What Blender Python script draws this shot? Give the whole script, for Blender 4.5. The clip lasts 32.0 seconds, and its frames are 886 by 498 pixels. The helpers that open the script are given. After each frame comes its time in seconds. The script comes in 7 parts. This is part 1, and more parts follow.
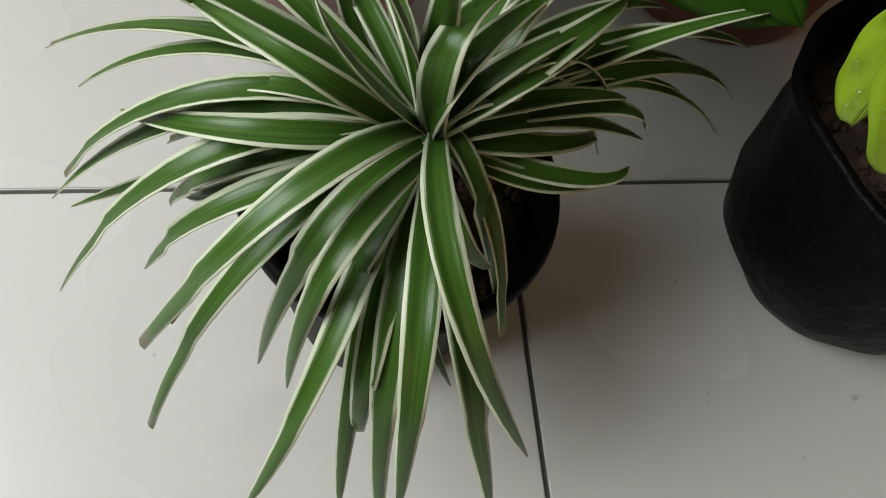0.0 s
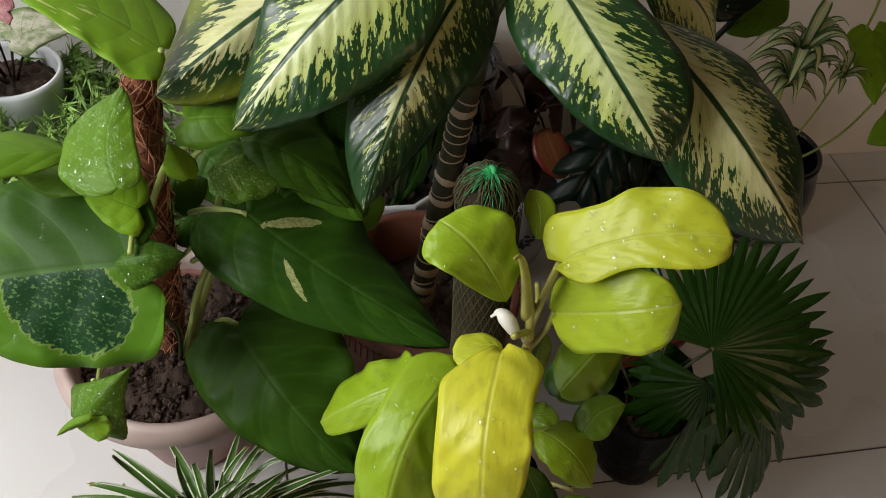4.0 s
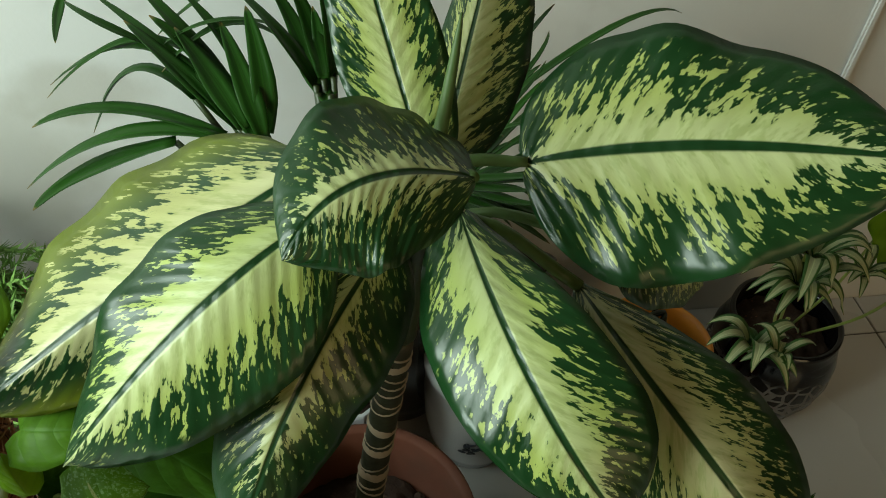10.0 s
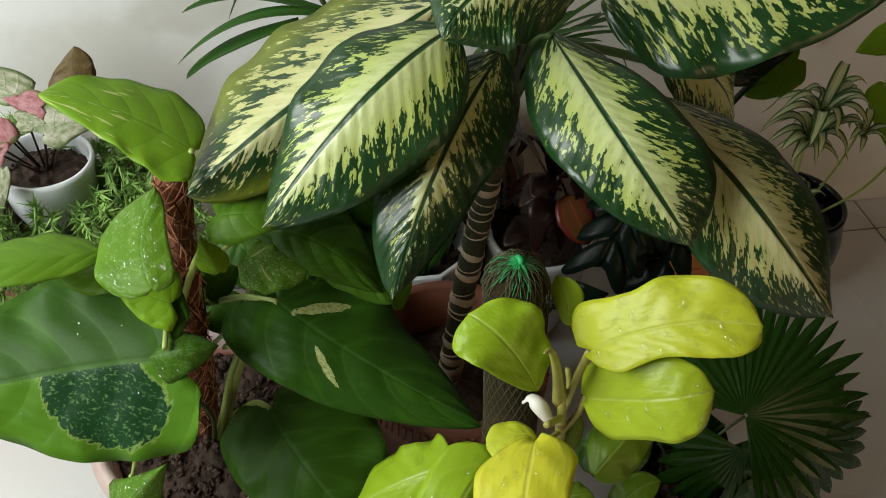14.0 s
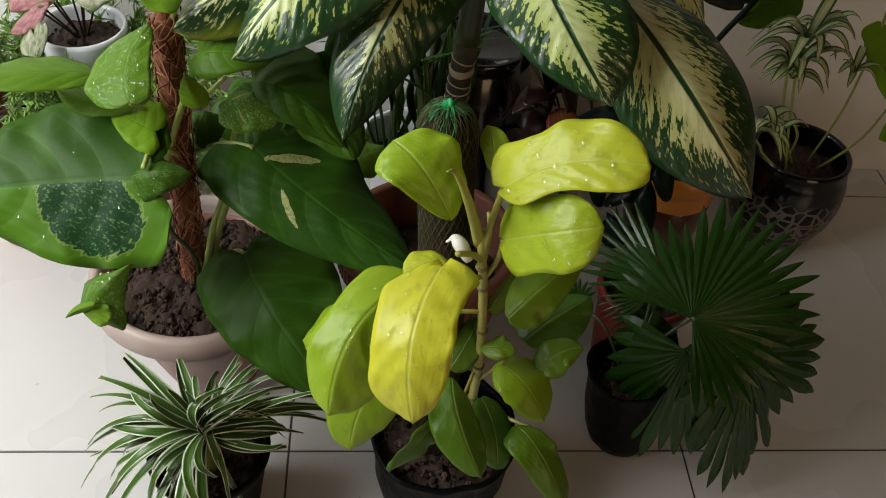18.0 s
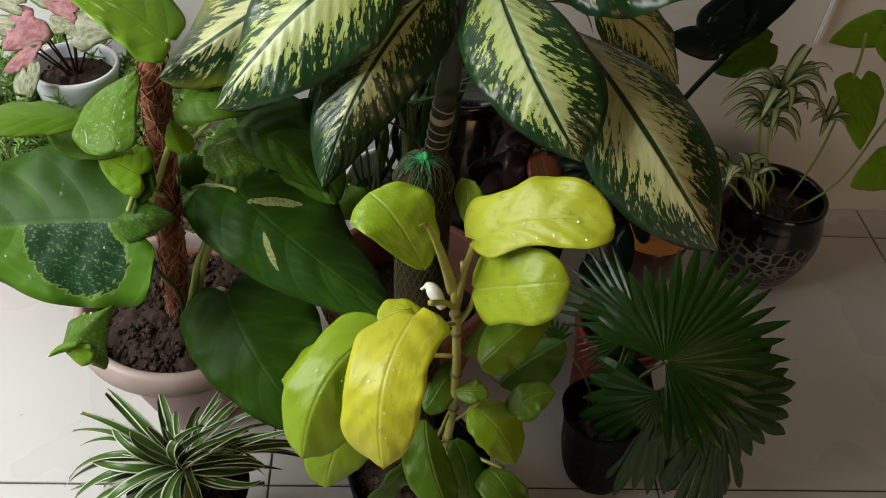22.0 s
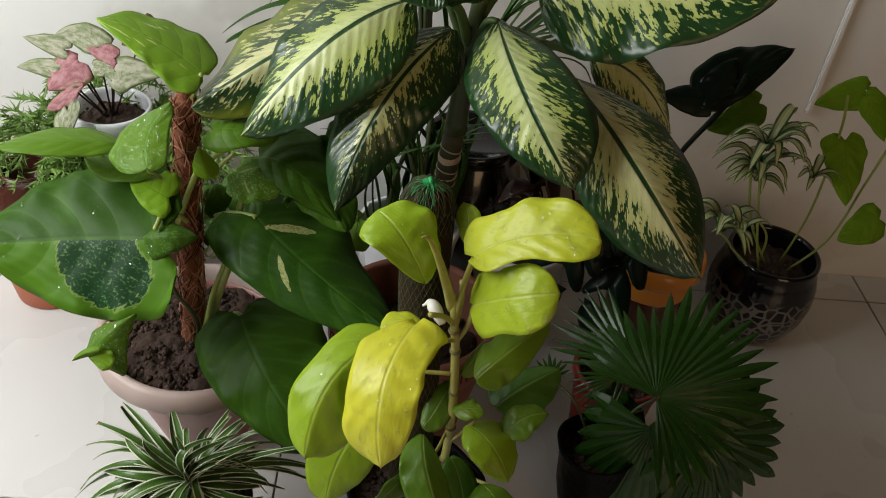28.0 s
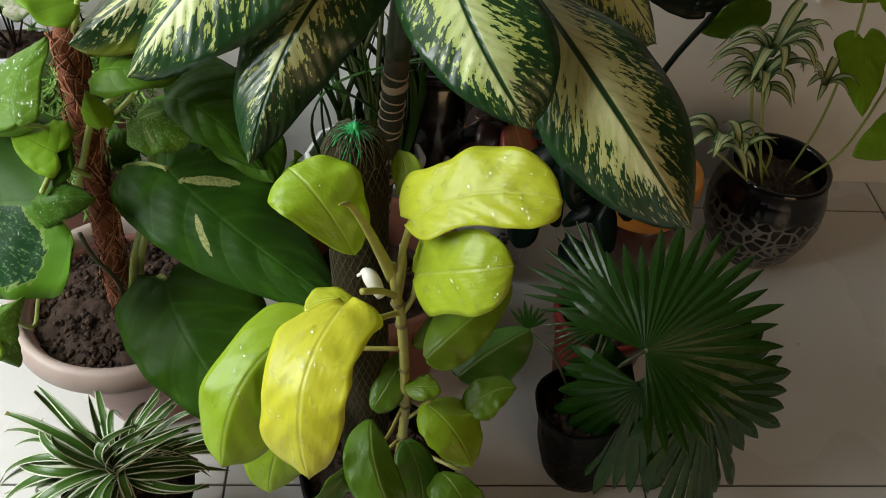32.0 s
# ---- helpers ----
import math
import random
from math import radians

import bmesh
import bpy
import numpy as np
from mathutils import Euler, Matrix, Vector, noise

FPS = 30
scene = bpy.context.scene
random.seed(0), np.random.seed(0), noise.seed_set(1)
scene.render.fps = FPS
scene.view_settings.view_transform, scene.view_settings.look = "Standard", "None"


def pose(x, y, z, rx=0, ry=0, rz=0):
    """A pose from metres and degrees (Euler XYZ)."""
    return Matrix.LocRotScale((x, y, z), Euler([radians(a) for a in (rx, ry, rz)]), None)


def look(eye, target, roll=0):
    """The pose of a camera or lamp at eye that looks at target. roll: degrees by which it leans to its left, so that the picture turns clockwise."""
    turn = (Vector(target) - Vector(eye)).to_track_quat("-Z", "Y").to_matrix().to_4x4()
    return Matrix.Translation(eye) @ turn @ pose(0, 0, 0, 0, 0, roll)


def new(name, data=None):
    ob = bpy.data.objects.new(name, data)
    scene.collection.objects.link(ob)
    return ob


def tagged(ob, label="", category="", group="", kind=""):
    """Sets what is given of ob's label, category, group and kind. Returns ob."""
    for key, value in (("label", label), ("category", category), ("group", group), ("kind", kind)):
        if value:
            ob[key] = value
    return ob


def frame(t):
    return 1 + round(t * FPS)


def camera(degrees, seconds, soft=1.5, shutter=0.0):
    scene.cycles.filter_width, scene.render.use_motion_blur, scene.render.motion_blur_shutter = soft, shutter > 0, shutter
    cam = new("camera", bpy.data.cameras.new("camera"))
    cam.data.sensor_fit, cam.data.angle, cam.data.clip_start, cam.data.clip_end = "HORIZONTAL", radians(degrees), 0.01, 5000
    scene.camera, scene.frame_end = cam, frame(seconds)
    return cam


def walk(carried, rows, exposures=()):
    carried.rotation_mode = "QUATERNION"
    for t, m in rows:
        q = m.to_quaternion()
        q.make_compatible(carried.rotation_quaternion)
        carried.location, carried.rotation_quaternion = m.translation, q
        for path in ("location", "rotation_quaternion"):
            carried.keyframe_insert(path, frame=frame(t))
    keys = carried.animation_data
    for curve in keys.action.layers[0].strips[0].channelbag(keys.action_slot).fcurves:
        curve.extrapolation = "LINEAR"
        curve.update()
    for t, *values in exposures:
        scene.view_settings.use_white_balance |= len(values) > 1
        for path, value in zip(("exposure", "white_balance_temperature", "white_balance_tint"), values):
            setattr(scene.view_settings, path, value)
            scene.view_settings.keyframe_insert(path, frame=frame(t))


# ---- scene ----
cam = camera(54.6, 32.0, soft=1.0)
METRES, EYE, TILT, LEAN, TURN = 3.0574, 0.4928, -63.291, -7.391, -5.416
ROWS = [
    (0.0, 0.0, 0.0, 0.0, 0.0, 0.0, -0.0),
    (0.5, 0.0011, -0.0127, 0.0094, 0.2, 0.53, 0.14),
    (1.0, 0.0207, -0.0795, 0.0434, 1.74, -0.17, 3.24),
    (1.5, 0.0424, -0.1587, 0.0533, 1.5, 2.74, 7.27),
    (2.0, 0.0578, -0.1969, 0.0367, 1.33, 8.28, 7.05),
    (2.5, 0.0646, -0.2099, 0.0368, 0.95, 11.52, 6.3),
    (4.5, 0.0817, -0.2176, 0.0161, -0.85, 15.96, 3.63),
    (5.0, 0.0832, -0.216, 0.0115, 1.11, 15.69, 0.99),
    (5.5, 0.0722, -0.2047, 0.0114, 1.1, 14.2, -0.78),
    (6.0, 0.0568, -0.1911, 0.0177, 0.67, 12.32, -2.03),
    (6.5, 0.0485, -0.1838, 0.0367, 0.36, 11.75, -1.34),
    (7.0, 0.0452, -0.1852, 0.0491, 0.29, 11.7, 0.14),
    (7.5, 0.0436, -0.1924, 0.055, 0.01, 11.94, 1.11),
    (8.0, 0.043, -0.2022, 0.0623, -0.93, 13.97, 2.48),
    (8.5, 0.0529, -0.2026, 0.07, -1.8, 16.4, 4.49),
    (9.0, 0.0834, -0.1939, 0.084, -1.8, 16.85, 5.23),
    (9.5, 0.1078, -0.1906, 0.0988, -1.05, 17.45, 5.19),
    (10.0, 0.1171, -0.1811, 0.1093, 0.89, 17.92, 4.65),
    (10.5, 0.1195, -0.1723, 0.1151, 1.74, 18.06, 4.45),
    (11.0, 0.1193, -0.1684, 0.1157, 2.32, 18.19, 4.3),
    (11.5, 0.1186, -0.1666, 0.113, 2.23, 17.66, 4.56),
    (12.0, 0.1076, -0.175, 0.1015, 1.95, 17.55, 4.73),
    (12.5, 0.0907, -0.1942, 0.0781, 1.63, 17.53, 4.88),
    (13.0, 0.08, -0.2117, 0.0552, 1.35, 17.56, 5.57),
    (13.5, 0.0774, -0.2225, 0.0398, 0.94, 18.24, 6.49),
    (14.0, 0.0778, -0.2224, 0.036, 1.27, 18.37, 6.46),
    (14.5, 0.085, -0.2265, 0.0245, 2.28, 18.6, 5.68),
    (15.0, 0.0954, -0.2313, 0.0088, 2.96, 18.58, 3.35),
    (15.5, 0.1004, -0.2362, -0.0042, 3.76, 18.68, 1.25),
    (17.5, 0.1147, -0.2309, -0.0212, 4.61, 18.47, -1.11),
    (18.0, 0.1217, -0.2289, -0.0201, 4.41, 18.06, -1.03),
    (18.5, 0.1253, -0.2279, -0.0204, 4.12, 17.85, -0.9),
    (19.0, 0.1286, -0.2263, -0.0189, 3.82, 17.82, -0.76),
    (19.5, 0.1299, -0.2253, -0.0185, 3.47, 17.83, -0.62),
    (20.0, 0.1299, -0.2254, -0.0169, 3.5, 17.8, -0.59),
    (20.5, 0.1308, -0.2266, -0.0146, 3.75, 17.85, -0.63),
    (21.0, 0.131, -0.2296, -0.0129, 3.68, 17.92, -0.69),
    (21.5, 0.1299, -0.2347, -0.013, 3.61, 18.25, -0.85),
    (22.0, 0.1295, -0.2392, -0.0135, 3.87, 19.39, -1.72),
    (22.5, 0.1284, -0.2393, -0.0122, 4.07, 20.39, -2.63),
    (23.0, 0.1258, -0.2386, -0.0025, 3.89, 21.19, -3.31),
    (23.5, 0.1162, -0.2308, 0.0212, 3.64, 22.34, -3.16),
    (24.0, 0.105, -0.2195, 0.05, 3.07, 22.5, -1.37),
    (24.5, 0.1009, -0.2062, 0.0695, 1.9, 22.55, 0.78),
    (25.0, 0.1067, -0.2066, 0.0654, 1.1, 22.59, 1.15),
    (25.5, 0.1251, -0.2203, 0.0378, 1.91, 22.69, -1.38),
    (26.0, 0.14, -0.2321, 0.012, 3.13, 23.93, -3.55),
    (26.5, 0.1387, -0.2363, -0.001, 3.93, 24.52, -3.84),
    (28.5, 0.1349, -0.2482, -0.0501, 4.0, 24.95, -3.6),
    (29.0, 0.1335, -0.24, -0.0508, 3.97, 22.04, -3.6),
    (29.5, 0.1333, -0.2404, -0.0538, 4.06, 20.66, -3.62),
    (30.0, 0.1336, -0.2374, -0.0486, 3.87, 20.31, -3.41),
    (30.5, 0.1351, -0.2312, -0.0368, 3.57, 20.44, -3.25),
    (31.0, 0.141, -0.2159, -0.0223, 3.4, 19.72, -2.7),
    (31.5, 0.1489, -0.2071, -0.0072, 4.15, 18.49, -1.83),
    (32.0, 0.1516, -0.2075, -0.0019, 5.26, 18.01, -1.45),
]
EXPOSURES = [(0.0, -0.25, 6550, 5), (1.0, -0.2, 6600, 9), (2.0, -0.02, 6600, 11), (5.0, -0.12, 6600, 12), (7.0, -0.05, 6600, 10), (8.0, -0.1, 6500, 2), (8.8, -0.05, 6450, -12), (10.0, 0.05, 6400, -13),
             (12.5, 0.05, 6400, -12), (14.0, 0.0, 6550, 4), (15.0, 0.0, 6600, 9), (18.0, -0.08, 6600, 8), (20.0, -0.1, 6600, 5), (21.5, -0.1, 6600, 6), (23.0, -0.04, 6600, 11), (24.0, -0.08, 6450, -10),
             (25.0, -0.12, 6450, -13), (26.0, -0.13, 6500, 1), (28.0, -0.1, 6600, 9), (29.0, -0.1, 6600, 10), (30.5, -0.03, 6600, 6), (32.0, 0.14, 6500, 4)]
walk(cam, [(t, pose(0, 0, EYE, TILT, LEAN, TURN) @ pose(METRES * x, METRES * y, METRES * z, 90 + pitch, roll, yaw)) for t, x, y, z, yaw, pitch, roll in ROWS],
     EXPOSURES)

# ---- light ----
world = bpy.data.worlds.new("world")
scene.world = world
world.use_nodes = True
wn = world.node_tree.nodes
sky = wn.new("ShaderNodeTexSky")
sky.sky_type, sky.sun_disc, sky.sun_elevation, sky.sun_rotation = "NISHITA", False, radians(42), radians(280)
world.node_tree.links.new(sky.outputs[0], wn["Background"].inputs[0])
wn["Background"].inputs[1].default_value = 0.05


def area_lamp(name, eye, target, w, h, watts, color):
    d = bpy.data.lights.new(name, "AREA")
    d.shape, d.size, d.size_y, d.energy, d.color = "RECTANGLE", w, h, watts, color
    ob = new(name, d)
    ob.matrix_world = look(eye, target)
    return ob


area_lamp("window_light", (-1.02, 0.14, 1.22), (0.15, 0.42, 0.25), 1.05, 0.95, 37, (0.975, 0.99, 0.985))
# added warm fill for the right side; its doorway is invented
area_lamp("warm_fill_light", (1.9, -2.90, 1.25), (0.9, 0.6, 0.5), 1.4, 1.9, 17, (1.0, 0.62, 0.30))


# ---- materials ----
class Nodes:
    """Small helper to wire shader nodes."""

    def __init__(self, name):
        self.mat = bpy.data.materials.new(name)
        self.mat.use_nodes = True
        self.t = self.mat.node_tree
        self.b = self.t.nodes["Principled BSDF"]
        self.out = self.t.nodes["Material Output"]

    def add(self, kind, *ins, **props):
        n = self.t.nodes.new(kind)
        for k, v in props.items():
            if k == "op":
                n.operation = v
            elif k == "blend":
                n.blend_type = v
            elif k == "layer":
                n.attribute_name = v
            elif k == "feature":
                n.feature = v
            elif k == "dtype":
                n.data_type = v
        for k, v in enumerate(ins):
            if v is None:
                continue
            if hasattr(v, "is_output"):
                self.t.links.new(v, n.inputs[k])
            else:
                n.inputs[k].default_value = v
        return n

    def math(self, op, a, b=0.0, c=0.0):
        return self.add("ShaderNodeMath", a, b, c, op=op).outputs[0]

    def mix(self, f, a, b):
        n = self.add("ShaderNodeMix", dtype="RGBA")
        for s, v in ((n.inputs[0], f), (n.inputs[6], a), (n.inputs[7], b)):
            if hasattr(v, "is_output"):
                self.t.links.new(v, s)
            else:
                s.default_value = v if not isinstance(v, tuple) or len(v) == 4 else (*v, 1)
        return n.outputs[2]

    def step(self, x, lo, hi):
        n = self.add("ShaderNodeMapRange", x, lo, hi, 0.0, 1.0)
        n.interpolation_type = "SMOOTHSTEP"
        return n.outputs[0]

    def noise(self, vec, scale, detail=3.0, rough=0.55):
        n = self.add("ShaderNodeTexNoise")
        if vec is not None:
            self.t.links.new(vec, n.inputs["Vector"])
        n.inputs["Scale"].default_value, n.inputs["Detail"].default_value, n.inputs["Roughness"].default_value = scale, detail, rough
        return n.outputs[0]

    def xyz(self, x, y, z=0.0):
        return self.add("ShaderNodeCombineXYZ", x, y, z).outputs[0]

    def place(self):
        return self.add("ShaderNodeNewGeometry").outputs["Position"]

    def local(self):
        return self.add("ShaderNodeTexCoord").outputs["Object"]

    def rand(self):
        return self.add("ShaderNodeObjectInfo").outputs["Random"]

    def set(self, **kw):
        names = dict(color="Base Color", rough="Roughness", metal="Metallic", spec="Specular IOR Level", coat="Coat Weight",
                     trans="Transmission Weight", ior="IOR", alpha="Alpha", sss="Subsurface Weight", normal="Normal")
        for k, v in kw.items():
            s = self.b.inputs[names[k]]
            if hasattr(v, "is_output"):
                self.t.links.new(v, s)
            else:
                s.default_value = (*v, 1) if isinstance(v, tuple) and len(v) == 3 else v
        return self

    def bump(self, height, strength, dist=0.002):
        n = self.add("ShaderNodeBump")
        n.inputs["Strength"].default_value, n.inputs["Distance"].default_value = strength, dist
        self.t.links.new(height, n.inputs["Height"])
        self.t.links.new(n.outputs[0], self.b.inputs["Normal"])
        return n.outputs[0]

    def translucent(self, color, weight):
        tr = self.add("ShaderNodeBsdfTranslucent")
        if hasattr(color, "is_output"):
            self.t.links.new(color, tr.inputs[0])
        else:
            tr.inputs[0].default_value = (*color, 1)
        mx = self.add("ShaderNodeMixShader", weight)
        self.t.links.new(self.b.outputs[0], mx.inputs[1])
        self.t.links.new(tr.outputs[0], mx.inputs[2])
        self.t.links.new(mx.outputs[0], self.out.inputs[0])
        return self


def plain(name, color, rough=0.5, grain=0.15, scale=60.0, bump=0.15, metal=0.0, coat=0.0, dirt=None, spec=0.5):
    """A surface with fine grain and broad stains."""
    n = Nodes(name)
    p = n.local()
    fine, broad = n.noise(p, scale, 4), n.noise(p, scale * 0.13, 3)
    f = n.math("MULTIPLY_ADD", n.math("SUBTRACT", n.math("ADD", fine, broad), 1.0), grain * 2, 0.5)
    dark = tuple(c * 0.55 for c in color)
    light = tuple(min(1, c * 1.3) for c in color)
    c = n.mix(f, dark, light)
    if dirt:
        c = n.mix(n.step(broad, 0.52, 0.7), c, dirt)
    n.set(color=c, rough=n.math("MULTIPLY_ADD", broad, 0.25, rough - 0.12), metal=metal, coat=coat, spec=spec)
    if bump:
        n.bump(fine, bump)
    return n.mat


def leaf_coords(n):
    """Along the blade, distance from its midrib, slanted vein coordinate, and the leaf's own traits."""
    uv = n.add("ShaderNodeUVMap")
    s = n.add("ShaderNodeSeparateXYZ", uv.outputs[0])
    u, v = s.outputs[0], s.outputs[1]
    side = n.math("MULTIPLY_ADD", v, 2.0, -1.0)
    b = n.math("ABSOLUTE", side)
    vein = n.math("SUBTRACT", u, n.math("MULTIPLY", b, 0.25))
    tr = n.add("ShaderNodeAttribute", layer="traits")
    ts = n.add("ShaderNodeSeparateColor", tr.outputs[0])
    seed = n.math("MULTIPLY", n.rand(), 37.0)
    sgn = n.math("ADD", seed, n.math("MULTIPLY", n.math("GREATER_THAN", side, 0.0), 9.0))
    return u, side, b, vein, ts.outputs, sgn


def mat_dief():
    n = Nodes("dieffenbachia_leaf")
    u, side, b, vein, tr, seed = leaf_coords(n)
    streak = n.noise(n.xyz(n.math("MULTIPLY", vein, 33.0), n.math("MULTIPLY", b, 4.6), seed), 1.0, 3, 0.62)
    fleck = n.noise(n.xyz(n.math("MULTIPLY", vein, 58.0), n.math("MULTIPLY", b, 8.0), n.math("ADD", seed, 5.0)), 1.0, 2, 0.5)
    wide = n.noise(n.xyz(n.math("MULTIPLY", u, 3.0), n.math("MULTIPLY", b, 2.0), seed), 1.0, 2)
    q = n.math("ADD", b, n.math("MULTIPLY", n.math("SUBTRACT", streak, 0.5), n.math("MULTIPLY_ADD", b, 2.6, 0.7)))
    q = n.math("ADD", q, n.math("MULTIPLY", n.step(u, 0.62, 1.0), 0.42))
    q = n.math("ADD", q, n.math("MULTIPLY", tr[1], 0.30))
    q = n.math("ADD", q, n.math("MULTIPLY", n.step(u, 0.12, 0.0), 0.4))
    q = n.math("SUBTRACT", q, n.math("MULTIPLY", n.math("SUBTRACT", wide, 0.5), 0.5))
    cream = n.step(q, 0.57, 0.50)
    cream = n.math("MULTIPLY", cream, n.step(n.math("ADD", fleck, n.math("MULTIPLY", b, 0.10)), 0.665, 0.635))
    spots = n.math("MULTIPLY", n.step(fleck, 0.585, 0.61), n.step(b, 0.95, 0.8))
    cream = n.math("MAXIMUM", cream, n.math("MULTIPLY", spots, n.step(q, 1.25, 0.85)))
    edge = n.math("ADD", b, n.math("MULTIPLY", n.math("SUBTRACT", streak, 0.5), 0.55))
    cream = n.math("MULTIPLY", cream, n.step(edge, n.math("SUBTRACT", 0.93, n.math("MULTIPLY", tr[1], 0.10)), 0.78))
    cream = n.math("MULTIPLY", cream, n.step(b, 0.032, 0.055))
    pale = n.mix(tr[0], (0.48, 0.57, 0.15), (0.55, 0.54, 0.22))
    pale = n.mix(n.step(b, 0.5, 0.05), pale, n.mix(tr[0], (0.63, 0.70, 0.33), (0.68, 0.66, 0.36)))
    pale = n.mix(n.math("MULTIPLY", n.step(streak, 0.45, 0.62), 0.4), pale, (0.30, 0.38, 0.08))
    green = n.mix(wide, (0.008, 0.036, 0.009), (0.020, 0.072, 0.017))
    rim = n.mix(n.math("MULTIPLY", n.step(b, 0.45, 0.92), tr[2]), green, (0.15, 0.19, 0.012))
    col = n.mix(cream, rim, pale)
    rib = n.math("ADD", n.math("MULTIPLY", n.math("SINE", n.math("MULTIPLY", vein, 105.0)), 0.27), n.math("MULTIPLY", n.step(b, 0.07, 0.0), -1.4))
    rib = n.math("ADD", rib, n.math("MULTIPLY", streak, 0.6))
    n.set(color=col, rough=n.math("MULTIPLY_ADD", wide, 0.2, 0.22), spec=0.65)
    n.bump(rib, 0.45, 0.0016)
    return n.translucent(n.mix(0.5, col, (0.25, 0.35, 0.05)), 0.24).mat


def mat_pothos():
    n = Nodes("pothos_leaf")
    u, side, b, vein, tr, seed = leaf_coords(n)
    wide = n.noise(n.xyz(n.math("MULTIPLY", u, 2.5), n.math("MULTIPLY", side, 2.0), seed), 1.0, 3)
    speck = n.noise(n.xyz(n.math("MULTIPLY", u, 26.0), n.math("MULTIPLY", side, 13.0), seed), 1.0, 4, 0.7)
    swath = n.noise(n.xyz(n.math("MULTIPLY", vein, 9.0), n.math("MULTIPLY", side, 1.6), seed), 1.0, 2)
    base = n.mix(tr[0], (0.016, 0.050, 0.004), (0.20, 0.37, 0.016))
    base = n.mix(n.math("MULTIPLY", wide, 0.32), base, (0.050, 0.140, 0.012))
    base = n.mix(n.math("MULTIPLY", n.step(swath, 0.50, 0.66), 0.30), base, n.mix(tr[0], (0.055, 0.150, 0.010), (0.26, 0.42, 0.03)))
    fine = n.noise(n.xyz(n.math("MULTIPLY", u, 60.0), n.math("MULTIPLY", side, 30.0), seed), 1.0, 3, 0.7)
    base = n.mix(n.math("MULTIPLY", n.step(fine, 0.35, 0.75), 0.22), base, n.mix(tr[0], (0.050, 0.125, 0.012), (0.15, 0.30, 0.02)))
    bow = n.math("SUBTRACT", vein, n.math("MULTIPLY", n.math("MULTIPLY", b, b), 0.10))
    groove = n.math("POWER", n.math("SUBTRACT", 1.0, n.math("ABSOLUTE", n.math("SINE", n.math("MULTIPLY", bow, 16.0)))), 5.0)
    base = n.mix(n.math("MULTIPLY", groove, 0.18), base, (0.09, 0.21, 0.03))
    base = n.mix(n.math("MULTIPLY", n.step(b, 0.035, 0.01), 0.22), base, (0.10, 0.21, 0.05))
    base = n.mix(n.math("MULTIPLY", tr[1], n.step(n.math("ADD", speck, n.math("MULTIPLY", wide, 0.3)), 0.70, 0.76)), base, (0.16, 0.27, 0.09))
    warp = n.math("SUBTRACT", n.noise(n.xyz(n.math("MULTIPLY", bow, 24.0), n.math("MULTIPLY", side, 6.0), seed), 1.0, 3, 0.6), 0.5)
    blot = []
    for u0, s0, ru, rs in ((0.105, 0.25, 0.036, 0.27), (0.23, -0.41, 0.028, 0.21)):
        du = n.math("DIVIDE", n.math("SUBTRACT", n.math("SUBTRACT", u, n.math("MULTIPLY", b, 0.44)), u0), ru)
        ds = n.math("DIVIDE", n.math("SUBTRACT", side, s0), rs)
        blot.append(n.math("ADD", n.math("MULTIPLY", du, du), n.math("MULTIPLY", ds, ds)))
    spot = n.step(n.math("ADD", n.math("MINIMUM", blot[0], blot[1]), n.math("MULTIPLY", warp, 2.4)), 1.0, 0.85)
    base = n.mix(n.math("MULTIPLY", n.math("MULTIPLY", n.step(tr[2], 0.0, 1.0), n.step(tr[2], 1.6, 1.4)), spot), base, n.mix(n.step(fine, 0.35, 0.65), (0.20, 0.26, 0.07), (0.44, 0.45, 0.19)))
    streak = n.noise(n.xyz(n.math("MULTIPLY", u, 3.2), n.math("MULTIPLY", side, 7.5), n.math("ADD", seed, 4.0)), 1.0, 3, 0.55)
    streak = n.math("MULTIPLY", n.step(n.math("ADD", streak, n.math("MULTIPLY", n.math("SUBTRACT", u, 0.7), 0.14)), 0.600, 0.625), n.step(tr[2], -0.4, -0.6))
    base = n.mix(streak, base, n.mix(n.step(fine, 0.35, 0.65), (0.30, 0.38, 0.10), (0.46, 0.50, 0.20)))
    eu = n.math("DIVIDE", n.math("SUBTRACT", u, 0.34), 0.25)
    es = n.math("DIVIDE", n.math("ADD", side, 0.30), 0.58)
    ring = n.math("ADD", n.math("ADD", n.math("MULTIPLY", eu, eu), n.math("MULTIPLY", es, es)), n.math("MULTIPLY", warp, 0.9))
    own = n.math("MULTIPLY", n.step(tr[2], 1.4, 1.6), n.step(side, -0.015, -0.035))
    sector = n.math("MULTIPLY", own, n.step(ring, 1.0, 0.96))
    border = n.math("MULTIPLY", own, n.math("MULTIPLY", n.step(ring, 1.10, 1.04), n.step(ring, 0.95, 1.0)))
    dark = n.mix(n.step(n.math("ADD", fine, n.math("MULTIPLY", n.math("SUBTRACT", speck, 0.5), 0.5)), 0.54, 0.66), (0.010, 0.042, 0.012), (0.095, 0.19, 0.06))
    base = n.mix(n.math("MULTIPLY", own, 0.7), base, (0.085, 0.20, 0.012))
    base = n.mix(sector, base, dark)
    base = n.mix(n.math("MULTIPLY", border, 0.3), base, (0.34, 0.40, 0.14))
    soft = n.math("ABSOLUTE", n.math("SINE", n.math("MULTIPLY", bow, 16.0)))
    rib = n.math("ADD", n.math("MULTIPLY", soft, 1.1), n.math("MULTIPLY", n.step(b, 0.06, 0.0), -1.2))
